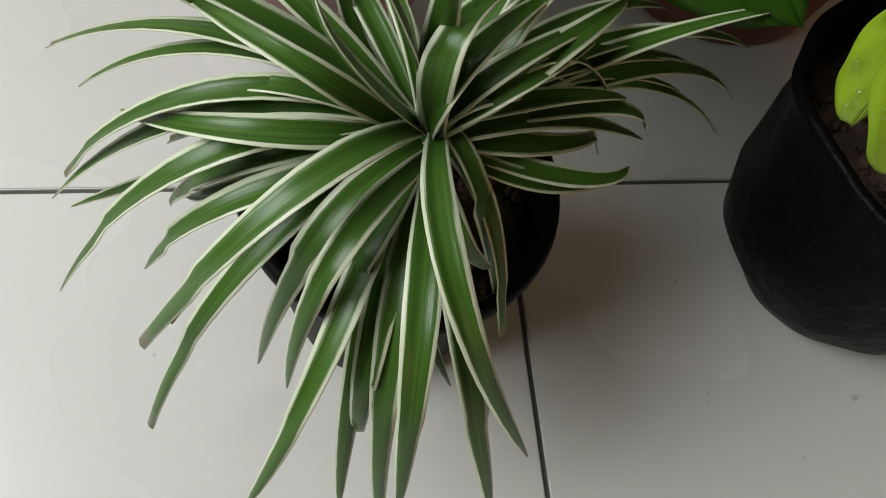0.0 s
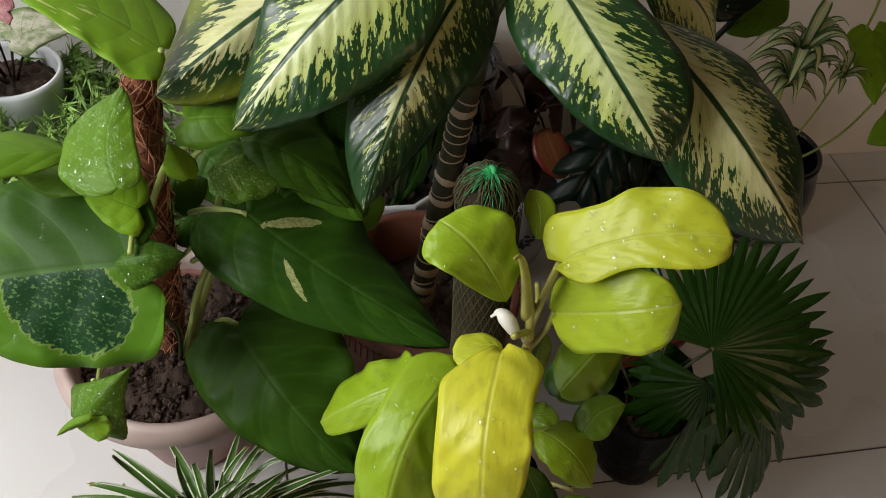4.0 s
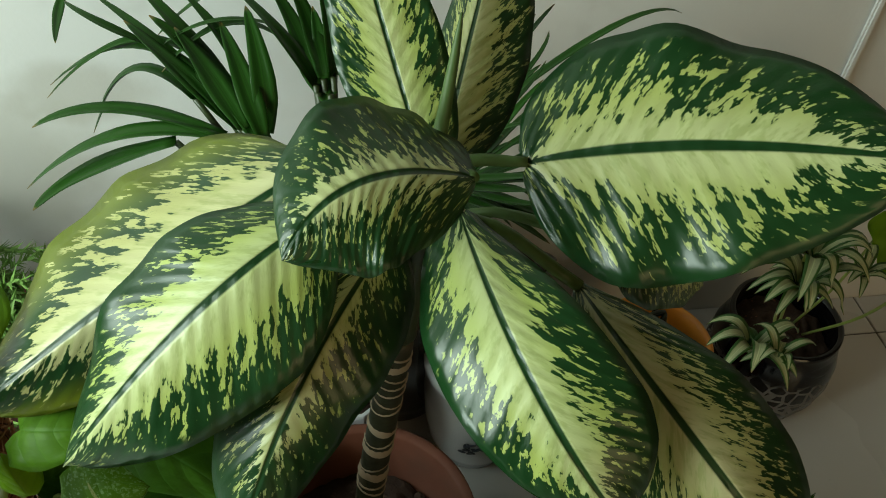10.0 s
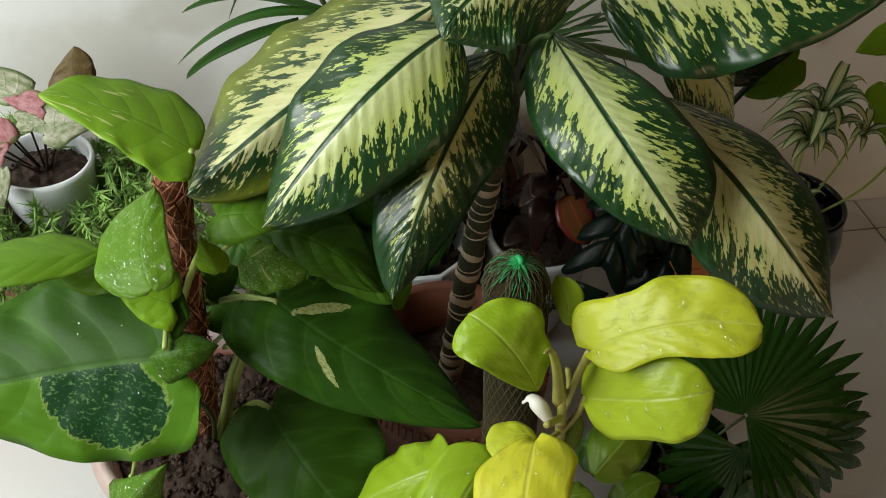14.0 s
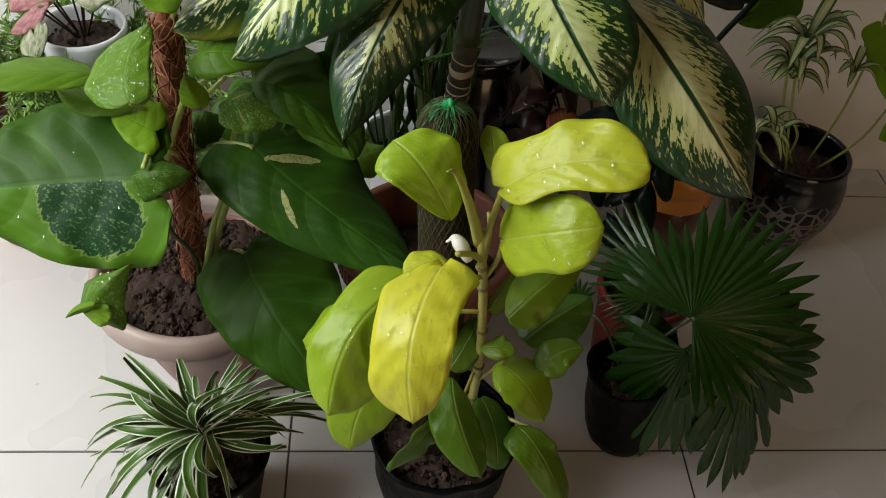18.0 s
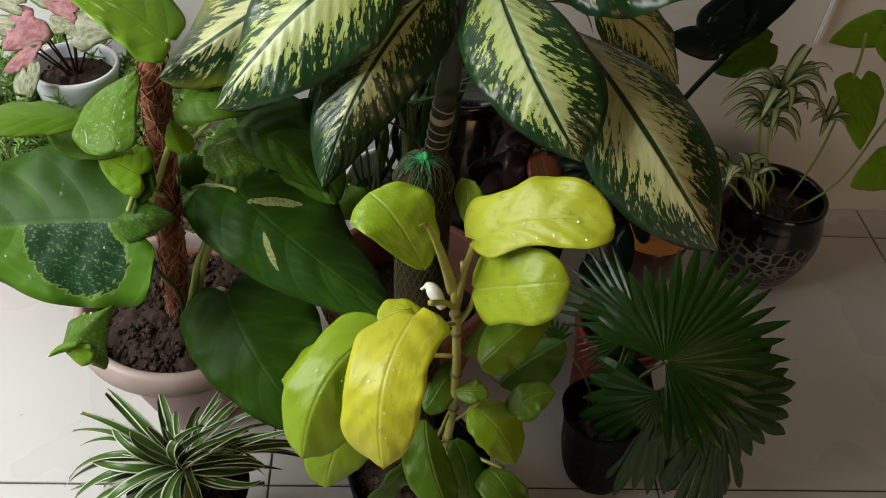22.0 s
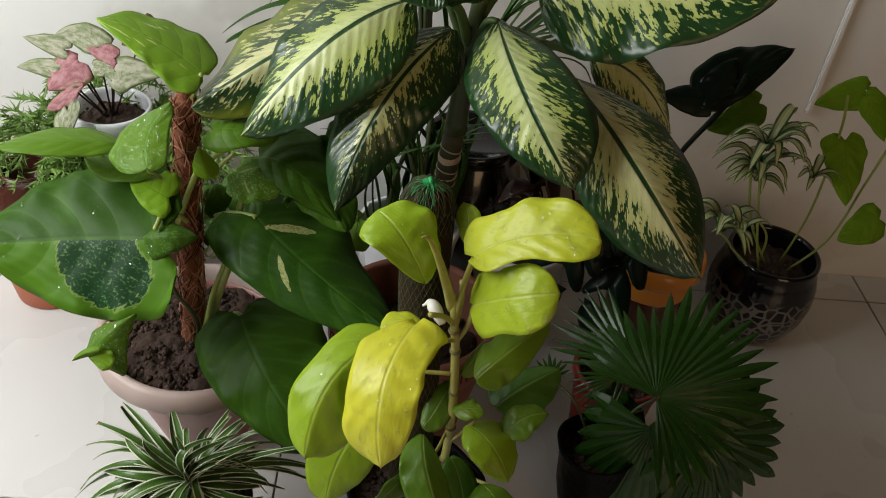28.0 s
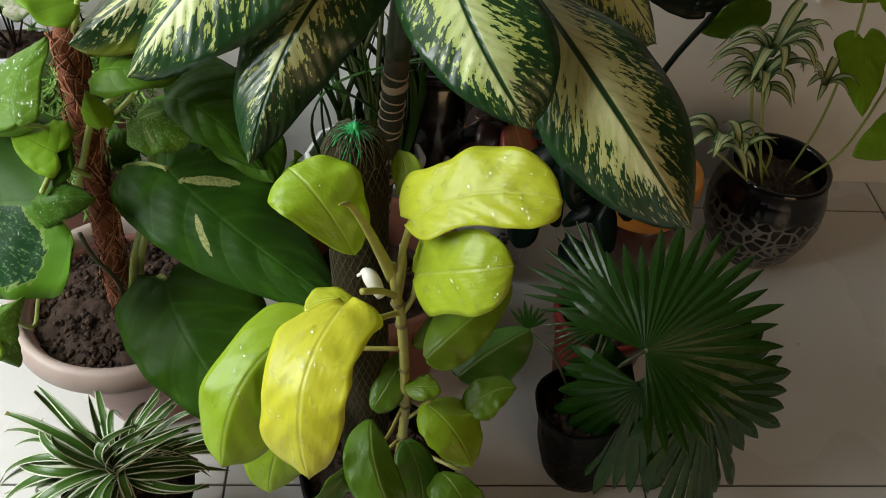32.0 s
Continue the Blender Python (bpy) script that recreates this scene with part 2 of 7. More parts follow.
    rib = n.math("SUBTRACT", rib, n.math("MULTIPLY", groove, 0.4))
    n.set(color=base, rough=n.math("MULTIPLY_ADD", wide, 0.25, 0.32), spec=0.12)
    n.bump(n.math("ADD", rib, n.math("MULTIPLY", wide, 3.4)), 0.17, 0.0022)
    return n.translucent(n.mix(0.3, base, (0.2, 0.4, 0.03)), 0.12).mat


def mat_lime():
    n = Nodes("lime_philodendron_leaf")
    u, side, b, vein, tr, seed = leaf_coords(n)
    wide = n.noise(n.xyz(n.math("MULTIPLY", u, 3.0), n.math("MULTIPLY", side, 2.0), seed), 1.0, 3)
    low = n.mix(n.step(tr[0], 0.0, 0.4), (0.045, 0.135, 0.012), (0.32, 0.48, 0.020))
    base = n.mix(n.step(tr[0], 0.4, 1.0), low, (0.72, 0.70, 0.05))
    base = n.mix(n.math("MULTIPLY", n.math("SUBTRACT", wide, 0.3), 0.6), base, n.mix(0.5, base, (0.22, 0.36, 0.01)))
    base = n.mix(n.math("MULTIPLY", n.step(b, 0.06, 0.02), 0.5), base, n.mix(0.4, base, (0.66, 0.66, 0.26)))
    thin = n.step(n.math("SINE", n.math("MULTIPLY", vein, 30.0)), 0.975, 1.0)
    base = n.mix(n.math("MULTIPLY", thin, 0.3), base, n.mix(0.25, base, (0.66, 0.70, 0.20)))
    rib = n.math("ADD", n.math("MULTIPLY", n.math("SINE", n.math("MULTIPLY", vein, 30.0)), 0.13), n.math("MULTIPLY", n.step(b, 0.07, 0.0), -0.7))
    n.set(color=base, rough=n.math("MULTIPLY_ADD", wide, 0.2, 0.28), spec=0.45)
    lumps = n.noise(n.xyz(n.math("MULTIPLY", u, 7.0), n.math("MULTIPLY", side, 4.0), seed), 1.0, 2)
    n.bump(n.math("ADD", rib, n.math("MULTIPLY", lumps, 1.3)), 0.4, 0.002)
    return n.translucent(n.mix(0.4, base, (0.6, 0.65, 0.02)), 0.34).mat


def mat_strap(name, mid, edge, width, rough=0.3, lo=0.4, hi=1.6, spec=0.34):
    n = Nodes(name)
    u, side, b, vein, tr, seed = leaf_coords(n)
    grain = n.noise(n.xyz(n.math("MULTIPLY", u, 0.8), n.math("MULTIPLY", side, 13.0), seed), 1.0, 4, 0.65)
    cloud = n.noise(n.xyz(n.math("MULTIPLY", u, 3.0), side, seed), 1.0, 2)
    c = n.mix(grain, tuple(x * lo for x in mid), tuple(x * hi for x in mid))
    c = n.mix(n.math("MULTIPLY", n.step(b, 0.12, 0.0), 0.35), c, tuple(x * 2.2 for x in mid))
    e = n.math("ADD", b, n.math("MULTIPLY", n.math("SUBTRACT", grain, 0.5), 0.5))
    e = n.math("ADD", e, n.math("MULTIPLY", n.math("SUBTRACT", cloud, 0.5), 0.35))
    c = n.mix(n.step(e, width, width + 0.12), c, edge)
    c = n.mix(n.math("MULTIPLY", n.step(u, 0.95, 1.0), 0.8), c, (0.22, 0.13, 0.04))
    n.set(color=c, rough=n.math("MULTIPLY_ADD", cloud, 0.2, rough - 0.08), spec=spec)
    n.bump(grain, 0.25, 0.0005)
    return n.translucent(c, 0.18).mat


def mat_caladium(name, a, b2, edge, veins):
    n = Nodes(name)
    u, side, b, vein, tr, seed = leaf_coords(n)
    cloud = n.noise(n.xyz(n.math("MULTIPLY", u, 5.0), n.math("MULTIPLY", side, 3.0), seed), 1.0, 4, 0.65)
    c = n.mix(n.step(cloud, 0.35, 0.65), b2, a)
    line = n.step(n.math("SINE", n.math("MULTIPLY", vein, 36.0)), 0.80, 1.0)
    c = n.mix(n.math("MULTIPLY", line, 0.12), c, veins)
    c = n.mix(n.step(n.math("ADD", b, n.math("MULTIPLY", cloud, 0.4)), 1.0, 1.15), c, edge)
    n.set(color=c, rough=n.math("MULTIPLY_ADD", cloud, 0.2, 0.45), spec=0.3)
    n.bump(n.math("ADD", line, cloud), 0.35, 0.0012)
    return n.translucent(c, 0.2).mat


def mat_tile():
    n = Nodes("floor_tile")
    p = n.place()
    broad, fine = n.noise(p, 2.2, 3), n.noise(p, 260.0, 2)
    speck = n.noise(p, 48.0, 2)
    c = n.mix(broad, (0.57, 0.563, 0.55), (0.68, 0.673, 0.66))
    c = n.mix(n.math("MULTIPLY", n.step(speck, 0.74, 0.78), 0.5), c, (0.28, 0.25, 0.22))
    c = n.mix(n.math("MULTIPLY", n.rand(), 0.12), c, (0.5, 0.48, 0.45))
    n.set(color=c, rough=n.math("MULTIPLY_ADD", broad, 0.16, 0.2), spec=0.45)
    n.bump(fine, 0.02)
    return n.mat


def mat_wall():
    n = Nodes("wall_paint")
    p = n.place()
    broad, fine = n.noise(p, 1.6, 4, 0.6), n.noise(p, 140.0, 3)
    stain = n.noise(p, 5.0, 4, 0.65)
    c = n.mix(broad, (0.66, 0.655, 0.635), (0.76, 0.755, 0.735))
    c = n.mix(n.math("MULTIPLY", n.step(stain, 0.56, 0.75), 0.4), c, (0.45, 0.43, 0.40))
    s = n.add("ShaderNodeSeparateXYZ", p)
    # soft shadows behind the plants, painted into the wall colour
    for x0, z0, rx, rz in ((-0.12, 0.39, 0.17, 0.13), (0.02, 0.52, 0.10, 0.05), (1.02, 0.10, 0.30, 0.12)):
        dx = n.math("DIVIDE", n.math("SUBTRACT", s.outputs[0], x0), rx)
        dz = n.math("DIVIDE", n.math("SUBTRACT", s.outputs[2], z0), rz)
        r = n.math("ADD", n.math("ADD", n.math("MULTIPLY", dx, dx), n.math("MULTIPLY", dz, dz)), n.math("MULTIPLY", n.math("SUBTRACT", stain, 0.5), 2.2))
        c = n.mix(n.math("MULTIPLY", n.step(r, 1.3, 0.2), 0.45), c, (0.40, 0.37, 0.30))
    thin = n.noise(n.xyz(n.math("MULTIPLY", s.outputs[0], 9.0), n.math("MULTIPLY", s.outputs[2], 60.0), 3.0), 1.0, 2)
    c = n.mix(n.math("MULTIPLY", n.step(thin, 0.76, 0.80), 0.35), c, (0.30, 0.29, 0.28))
    n.set(color=c, rough=0.75, spec=0.2)
    n.bump(n.math("ADD", fine, n.math("MULTIPLY", stain, 2.0)), 0.12)
    return n.mat


def mat_soil():
    n = Nodes("soil")
    p = n.place()
    a, b2 = n.noise(p, 90.0, 5, 0.7), n.noise(p, 24.0, 3)
    c = n.mix(a, (0.008, 0.005, 0.004), (0.095, 0.060, 0.044))
    c = n.mix(n.step(b2, 0.62, 0.75), c, (0.07, 0.036, 0.026))
    n.set(color=c, rough=0.85, spec=0.25)
    n.bump(a, 0.9, 0.004)
    return n.mat


def mat_bag():
    n = Nodes("black_bag_plastic")
    p = n.local()
    q = n.add("ShaderNodeSeparateXYZ", p)
    tall = n.xyz(n.math("MULTIPLY", q.outputs[0], 1.0), n.math("MULTIPLY", q.outputs[1], 1.0), n.math("MULTIPLY", q.outputs[2], 0.45))
    fold, dust, fine = n.noise(tall, 26.0, 3, 0.6), n.noise(tall, 60.0, 5, 0.75), n.noise(p, 240.0, 3)
    mark = n.math("MULTIPLY", n.step(dust, 0.60, 0.72), n.step(fold, 0.42, 0.6))
    c = n.mix(fine, (0.0015, 0.0015, 0.0018), (0.0045, 0.0045, 0.0048))
    n.set(color=n.mix(n.math("MULTIPLY", mark, 0.45), c, (0.035, 0.032, 0.030)), rough=n.math("MULTIPLY_ADD", dust, 0.3, 0.26), spec=0.05)
    n.bump(n.math("ADD", n.math("MULTIPLY", fold, 3.0), n.math("MULTIPLY", fine, 0.25)), 0.4, 0.006)
    return n.mat


def mat_clod():
    n = Nodes("soil_clod")
    r = n.add("ShaderNodeNewGeometry").outputs["Random Per Island"]
    a = n.noise(n.place(), 300.0, 3, 0.7)
    c = n.mix(r, (0.018, 0.011, 0.008), (0.115, 0.074, 0.055))
    n.set(color=n.mix(n.math("MULTIPLY", a, 0.5), c, (0.01, 0.006, 0.004)), rough=0.85, spec=0.2)
    n.bump(a, 0.8, 0.002)
    return n.mat


def mat_crackle():
    n = Nodes("crackle_glaze")
    p = n.local()
    vo = n.add("ShaderNodeTexVoronoi", feature="DISTANCE_TO_EDGE")
    n.t.links.new(p, vo.inputs["Vector"])
    vo.inputs["Scale"].default_value = 46.0
    z = n.add("ShaderNodeSeparateXYZ", p).outputs[2]
    band = n.step(z, 0.15, 0.125)
    line = n.math("MULTIPLY", n.step(vo.outputs[0], 0.12, 0.07), band)
    n.set(color=n.mix(line, (0.004, 0.004, 0.005), (0.13, 0.125, 0.12)), rough=n.mix(line, (0.12,) * 3, (0.6,) * 3), spec=0.5)
    n.bump(n.math("MULTIPLY", line, -1.0), 0.4, 0.001)
    return n.mat


def mat_fibre(name, a, b2, scale):
    n = Nodes(name)
    s = n.add("ShaderNodeSeparateXYZ", n.local())
    v = n.xyz(n.math("MULTIPLY", s.outputs[0], 3.0), n.math("MULTIPLY", s.outputs[1], 3.0), s.outputs[2])
    f = n.noise(v, scale, 5, 0.7)
    n.set(color=n.mix(f, a, b2), rough=0.9, spec=0.15)
    n.bump(f, 0.9, 0.004)
    return n.mat


def mat_water():
    n = Nodes("water")
    clear = n.add("ShaderNodeBsdfTransparent", (0.985, 0.988, 0.985, 1))
    shine = n.add("ShaderNodeBsdfAnisotropic", (0.95, 0.95, 0.95, 1), 0.08)
    facing = n.add("ShaderNodeLayerWeight", 0.5).outputs["Facing"]
    rim = n.math("MULTIPLY_ADD", n.math("POWER", facing, 2.5), 0.28, 0.045)
    both = n.add("ShaderNodeMixShader", rim, clear.outputs[0], shine.outputs[0])
    n.t.links.new(both.outputs[0], n.out.inputs[0])
    return n.mat


M_DIEF, M_POTHOS, M_LIME = mat_dief(), mat_pothos(), mat_lime()
M_SPIDER = mat_strap("spider_plant_leaf", (0.046, 0.108, 0.014), (0.64, 0.68, 0.51), 0.69, 0.30, 0.12, 2.1, 0.5)
M_PALM = mat_strap("dark_strap_leaf", (0.026, 0.080, 0.010), (0.02, 0.068, 0.010), 2.0)
M_PETIOLE = plain("green_petiole", (0.075, 0.125, 0.035), 0.45, 0.25, 80, 0.1, spec=0.3)
M_FAN = mat_strap("fan_palm_leaf", (0.016, 0.058, 0.005), (0.020, 0.062, 0.006), 2.0, 0.25, 0.5, 1.6, 0.42)
M_VARIEG = mat_strap("variegated_strap_leaf", (0.50, 0.54, 0.30), (0.06, 0.14, 0.03), 0.55)
M_PINK = mat_caladium("caladium_leaf", (0.46, 0.23, 0.24), (0.30, 0.10, 0.11), (0.20, 0.17, 0.08), (0.50, 0.26, 0.26))
M_OLIVE = mat_caladium("olive_leaf", (0.17, 0.115, 0.04), (0.10, 0.07, 0.025), (0.12, 0.06, 0.03), (0.2, 0.15, 0.06))
M_PALE = mat_caladium("caladium_pale_leaf", (0.44, 0.42, 0.32), (0.17, 0.22, 0.09), (0.14, 0.20, 0.07), (0.50, 0.46, 0.38))
M_CROTON = mat_strap("red_brown_leaf", (0.020, 0.008, 0.006), (0.035, 0.013, 0.008), 0.85, 0.35)
M_RED = mat_strap("red_leaf", (0.15, 0.055, 0.02), (0.16, 0.025, 0.015), 0.62, 0.3)
M_RUBBER = mat_strap("rubber_leaf", (0.004, 0.012, 0.007), (0.006, 0.016, 0.009), 2.0, 0.34, 0.4, 1.6, 0.22)
M_TILE, M_WALL, M_SOIL = mat_tile(), mat_wall(), mat_soil()
# dark tan for the unseen walls, chosen to hold down bounced light
M_TAN = plain("unseen_wall_tan", (0.12, 0.085, 0.055), 0.8, 0.08, 30, 0.1)
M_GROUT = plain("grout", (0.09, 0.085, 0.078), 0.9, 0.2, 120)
# the unseen ceiling is darkened for the same reason
M_CEIL = plain("unseen_ceiling_tan", (0.20, 0.165, 0.125), 0.8, 0.05, 30)
M_BLACK = plain("black_plastic", (0.004, 0.004, 0.0045), 0.45, 0.3, 40, 0.1, dirt=(0.007, 0.0065, 0.006), spec=0.07)
M_BAG = mat_bag()
M_PINKPOT = plain("pink_brown_plastic", (0.26, 0.108, 0.088), 0.42, 0.12, 30, 0.08, dirt=(0.31, 0.165, 0.140))
M_PINKRIM = plain("faded_pot_rim", (0.47, 0.37, 0.33), 0.45, 0.12, 30, 0.08, dirt=(0.38, 0.28, 0.25))
M_TERRA = plain("terracotta", (0.20, 0.078, 0.052), 0.6, 0.2, 50, 0.2, dirt=(0.15, 0.07, 0.05), spec=0.3)
M_WHITE = plain("white_glaze", (0.72, 0.74, 0.77), 0.2, 0.06, 20, 0.03, coat=0.3)
M_DECAL = plain("decal_ink", (0.05, 0.06, 0.08), 0.4, 0.2, 60, 0.0)
M_ORANGE = plain("orange_glaze", (0.62, 0.25, 0.035), 0.30, 0.12, 40, 0.1)
M_ORANGECLAY = plain("orange_clay", (0.52, 0.13, 0.05), 0.5, 0.15, 50, 0.15)
M_BROWN = plain("brown_glaze", (0.07, 0.022, 0.015), 0.2, 0.3, 30, 0.05, coat=0.4)
M_CRACKLE = mat_crackle()
M_COIR = mat_fibre("coir", (0.040, 0.013, 0.007), (0.40, 0.155, 0.085), 170.0)
M_COIRLIGHT = plain("coir_strand", (0.42, 0.20, 0.12), 0.9, 0.35, 200, 0.0, spec=0.2)
M_COIRDARK = plain("dark_coir_strand", (0.06, 0.022, 0.012), 0.9, 0.35, 200, 0.0, spec=0.2)
M_MOSS = mat_fibre("moss", (0.008, 0.007, 0.004), (0.060, 0.042, 0.020), 140.0)
M_NET = plain("net_cord", (0.060, 0.062, 0.022), 0.8, 0.2, 200, 0.0)
M_NETGREEN = plain("green_net_cord", (0.018, 0.33, 0.09), 0.6, 0.15, 200, 0.0)
M_STEM = plain("green_stem", (0.30, 0.38, 0.09), 0.4, 0.2, 80, 0.1)
M_DARKSTEM = plain("dark_stem", (0.035, 0.05, 0.015), 0.4, 0.25, 80, 0.1)
M_LIMESTEM = plain("lime_stem", (0.33, 0.31, 0.07), 0.4, 0.3, 80, 0.1, dirt=(0.20, 0.17, 0.05))
M_NODE = plain("stem_node", (0.17, 0.14, 0.05), 0.6, 0.3, 120, 0.3)
M_CANE = plain("cane_bark", (0.022, 0.024, 0.010), 0.6, 0.45, 90, 0.5, dirt=(0.075, 0.058, 0.036), spec=0.25)
M_SCAR = plain("leaf_scar", (0.31, 0.24, 0.165), 0.7, 0.2, 90, 0.2)
M_BUD = plain("white_bud", (0.75, 0.73, 0.64), 0.45, 0.08, 90, 0.05)
M_REDTAG = plain("red_plastic", (0.20, 0.018, 0.013), 0.35, 0.1, 40, 0.0)
M_FERN = plain("fern_needle", (0.17, 0.29, 0.065), 0.55, 0.5, 30, 0.0, spec=0.25)
M_BRICK = plain("brick_chip", (0.22, 0.09, 0.06), 0.85, 0.35, 70, 0.4)
M_PEBBLE = mat_clod()
M_WATER = mat_water()
M_TRIM = plain("white_trim", (0.78, 0.78, 0.76), 0.35, 0.05, 30, 0.02)
M_FRAME = plain("window_frame_paint", (0.55, 0.55, 0.54), 0.4, 0.05, 30, 0.02)


# ---- mesh helpers ----
def part(name, bm, material, parent=None, label="", smooth=True):
    me = bpy.data.meshes.new(name)
    bm.to_mesh(me)
    bm.free()
    me.materials.append(material)
    if smooth:
        me.polygons.foreach_set("use_smooth", [True] * len(me.polygons))
    ob = new(name, me)
    ob.parent = parent
    if label:
        ob["label"] = label
    return ob


def thing(name, label, category, at=(0, 0, 0), group="", kind=""):
    """An empty at the thing's base; its parts are placed in world metres."""
    ob = tagged(new(name), label, category, group, kind)
    ob.empty_display_size = 0.02
    return ob


def lathe(profile, center, segs=56, wob=0.0, lean=(0, 0), seed=0):
    """A turned body from (radius, height) pairs."""
    bm = bmesh.new()
    rows = []
    top = max(z for r, z in profile)
    for r, z in profile:
        k = z / top if top else 0
        ring = []
        for i in range(segs):
            a = 2 * math.pi * i / segs
            rr = r
            if wob:
                rr = r * (1 + wob * noise.noise(Vector((math.cos(a) * 2.2 + seed, math.sin(a) * 2.2, z * 14))))
            ring.append(bm.verts.new((center[0] + lean[0] * k + rr * math.cos(a), center[1] + lean[1] * k + rr * math.sin(a), center[2] + z)))
        rows.append(ring)
    for a, b in zip(rows, rows[1:]):
        for i in range(segs):
            bm.faces.new((a[i], a[(i + 1) % segs], b[(i + 1) % segs], b[i]))
    bm.faces.new(rows[0][::-1])
    return bm


def box(lo, hi, bevel=0.0):
    bm = bmesh.new()
    bmesh.ops.create_cube(bm, size=1)
    for v in bm.verts:
        v.co = Vector([lo[i] + (v.co[i] + 0.5) * (hi[i] - lo[i]) for i in range(3)])
    if bevel:
        bmesh.ops.bevel(bm, geom=bm.edges[:], offset=bevel, segments=2, affect="EDGES")
    return bm


def spline(pts, n):
    """A smooth line through the points."""
    pts = [Vector(p) for p in pts]
    ext = [pts[0] * 2 - pts[1], *pts, pts[-1] * 2 - pts[-2]]
    res = []
    for i in range(len(pts) - 1):
        a, b, c, d = ext[i:i + 4]
        for k in range(n):
            t = k / n
            res.append(0.5 * (2 * b + (c - a) * t + (2 * a - 5 * b + 4 * c - d) * t * t + (3 * b - a - 3 * c + d) * t ** 3))
    return res + [pts[-1]]


def tube_into(bm, pts, radius, segs=8, n=5, closed=True):
    """Sweeps a round section along the points; radius is a number or a function of 0..1."""
    line = spline(pts, n) if n > 1 else [Vector(p) for p in pts]
    side = None
    rings = []
    for i, p in enumerate(line):
        t = (line[min(i + 1, len(line) - 1)] - line[max(i - 1, 0)]).normalized()
        if side is None:
            side = t.orthogonal().normalized()
        side = (side - t * side.dot(t)).normalized()
        up = t.cross(side)
        r = radius(i / (len(line) - 1)) if callable(radius) else radius
        rings.append([bm.verts.new(p + (side * math.cos(2 * math.pi * k / segs) + up * math.sin(2 * math.pi * k / segs)) * r) for k in range(segs)])
    for a, b in zip(rings, rings[1:]):
        for k in range(segs):
            bm.faces.new((a[k], a[(k + 1) % segs], b[(k + 1) % segs], b[k]))
    if closed:
        bm.faces.new(rings[0][::-1])
        bm.faces.new(rings[-1])


def tube(name, pts, radius, material, parent, label="", segs=8, n=5):
    bm = bmesh.new()
    tube_into(bm, pts, radius, segs, n)
    return part(name, bm, material, parent, label)


TOWARDS = Vector((0, -0.6, 0.8))


def eared(dip):
    """Outline with rounded lobes beside the base, a dip behind them and a blunt end."""
    return lambda u: ((0.22 + 0.78 * (1 - (1 - min(1.0, u / 0.13)) ** 2) ** 0.5) * (1 - dip * math.exp(-((u - 0.36) / 0.14) ** 2))
                      * max(0.0, 1 - max(0.0, (u - 0.60) / 0.40) ** 2.4) ** 0.5 + 0.004)


SHAPES = {
    "dief": lambda u: (u + 0.004) ** 0.48 * max(0.0, 1 - u) ** 0.68,
    "pothos": lambda u: (0.62 + 0.38 * (1 - (1 - min(1.0, u / 0.10)) ** 2) ** 0.5) * (u + 0.055) ** 0.26 * max(0.0, 1 - u) ** 0.78,
    "ovate": lambda u: (u + 0.004) ** 0.46 * max(0.0, 1 - u) ** 0.62,
    "heart": lambda u: (0.60 + 0.40 * (1 - (1 - min(1.0, u / 0.10)) ** 2) ** 0.5) * (u + 0.07) ** 0.26 * max(0.0, 1 - u) ** 0.56,
    "spear": lambda u: (u + 0.008) ** 0.42 * max(0.0, 1 - u) ** 0.60,
    "lime": lambda u: max(0.0, 1 - abs(2 * u - 1) ** 2.7) ** 0.52 * (0.60 + 0.40 * min(1.0, u / 0.62) ** 1.4),
    "ear": eared(0.16),
    "lobed": eared(0.07),
    "cordate": lambda u: (0.35 + 0.65 * (1 - (1 - min(1.0, u / 0.13)) ** 2) ** 0.5) * max(0.0, 1 - u) ** 0.95 + 0.004,
}
LEAF_MAT = {"dief": M_DIEF, "pothos": M_POTHOS, "heart": M_POTHOS, "ovate": M_POTHOS, "cordate": M_POTHOS, "lime": M_LIME, "spear": M_LIME}
leaf_count = [0]


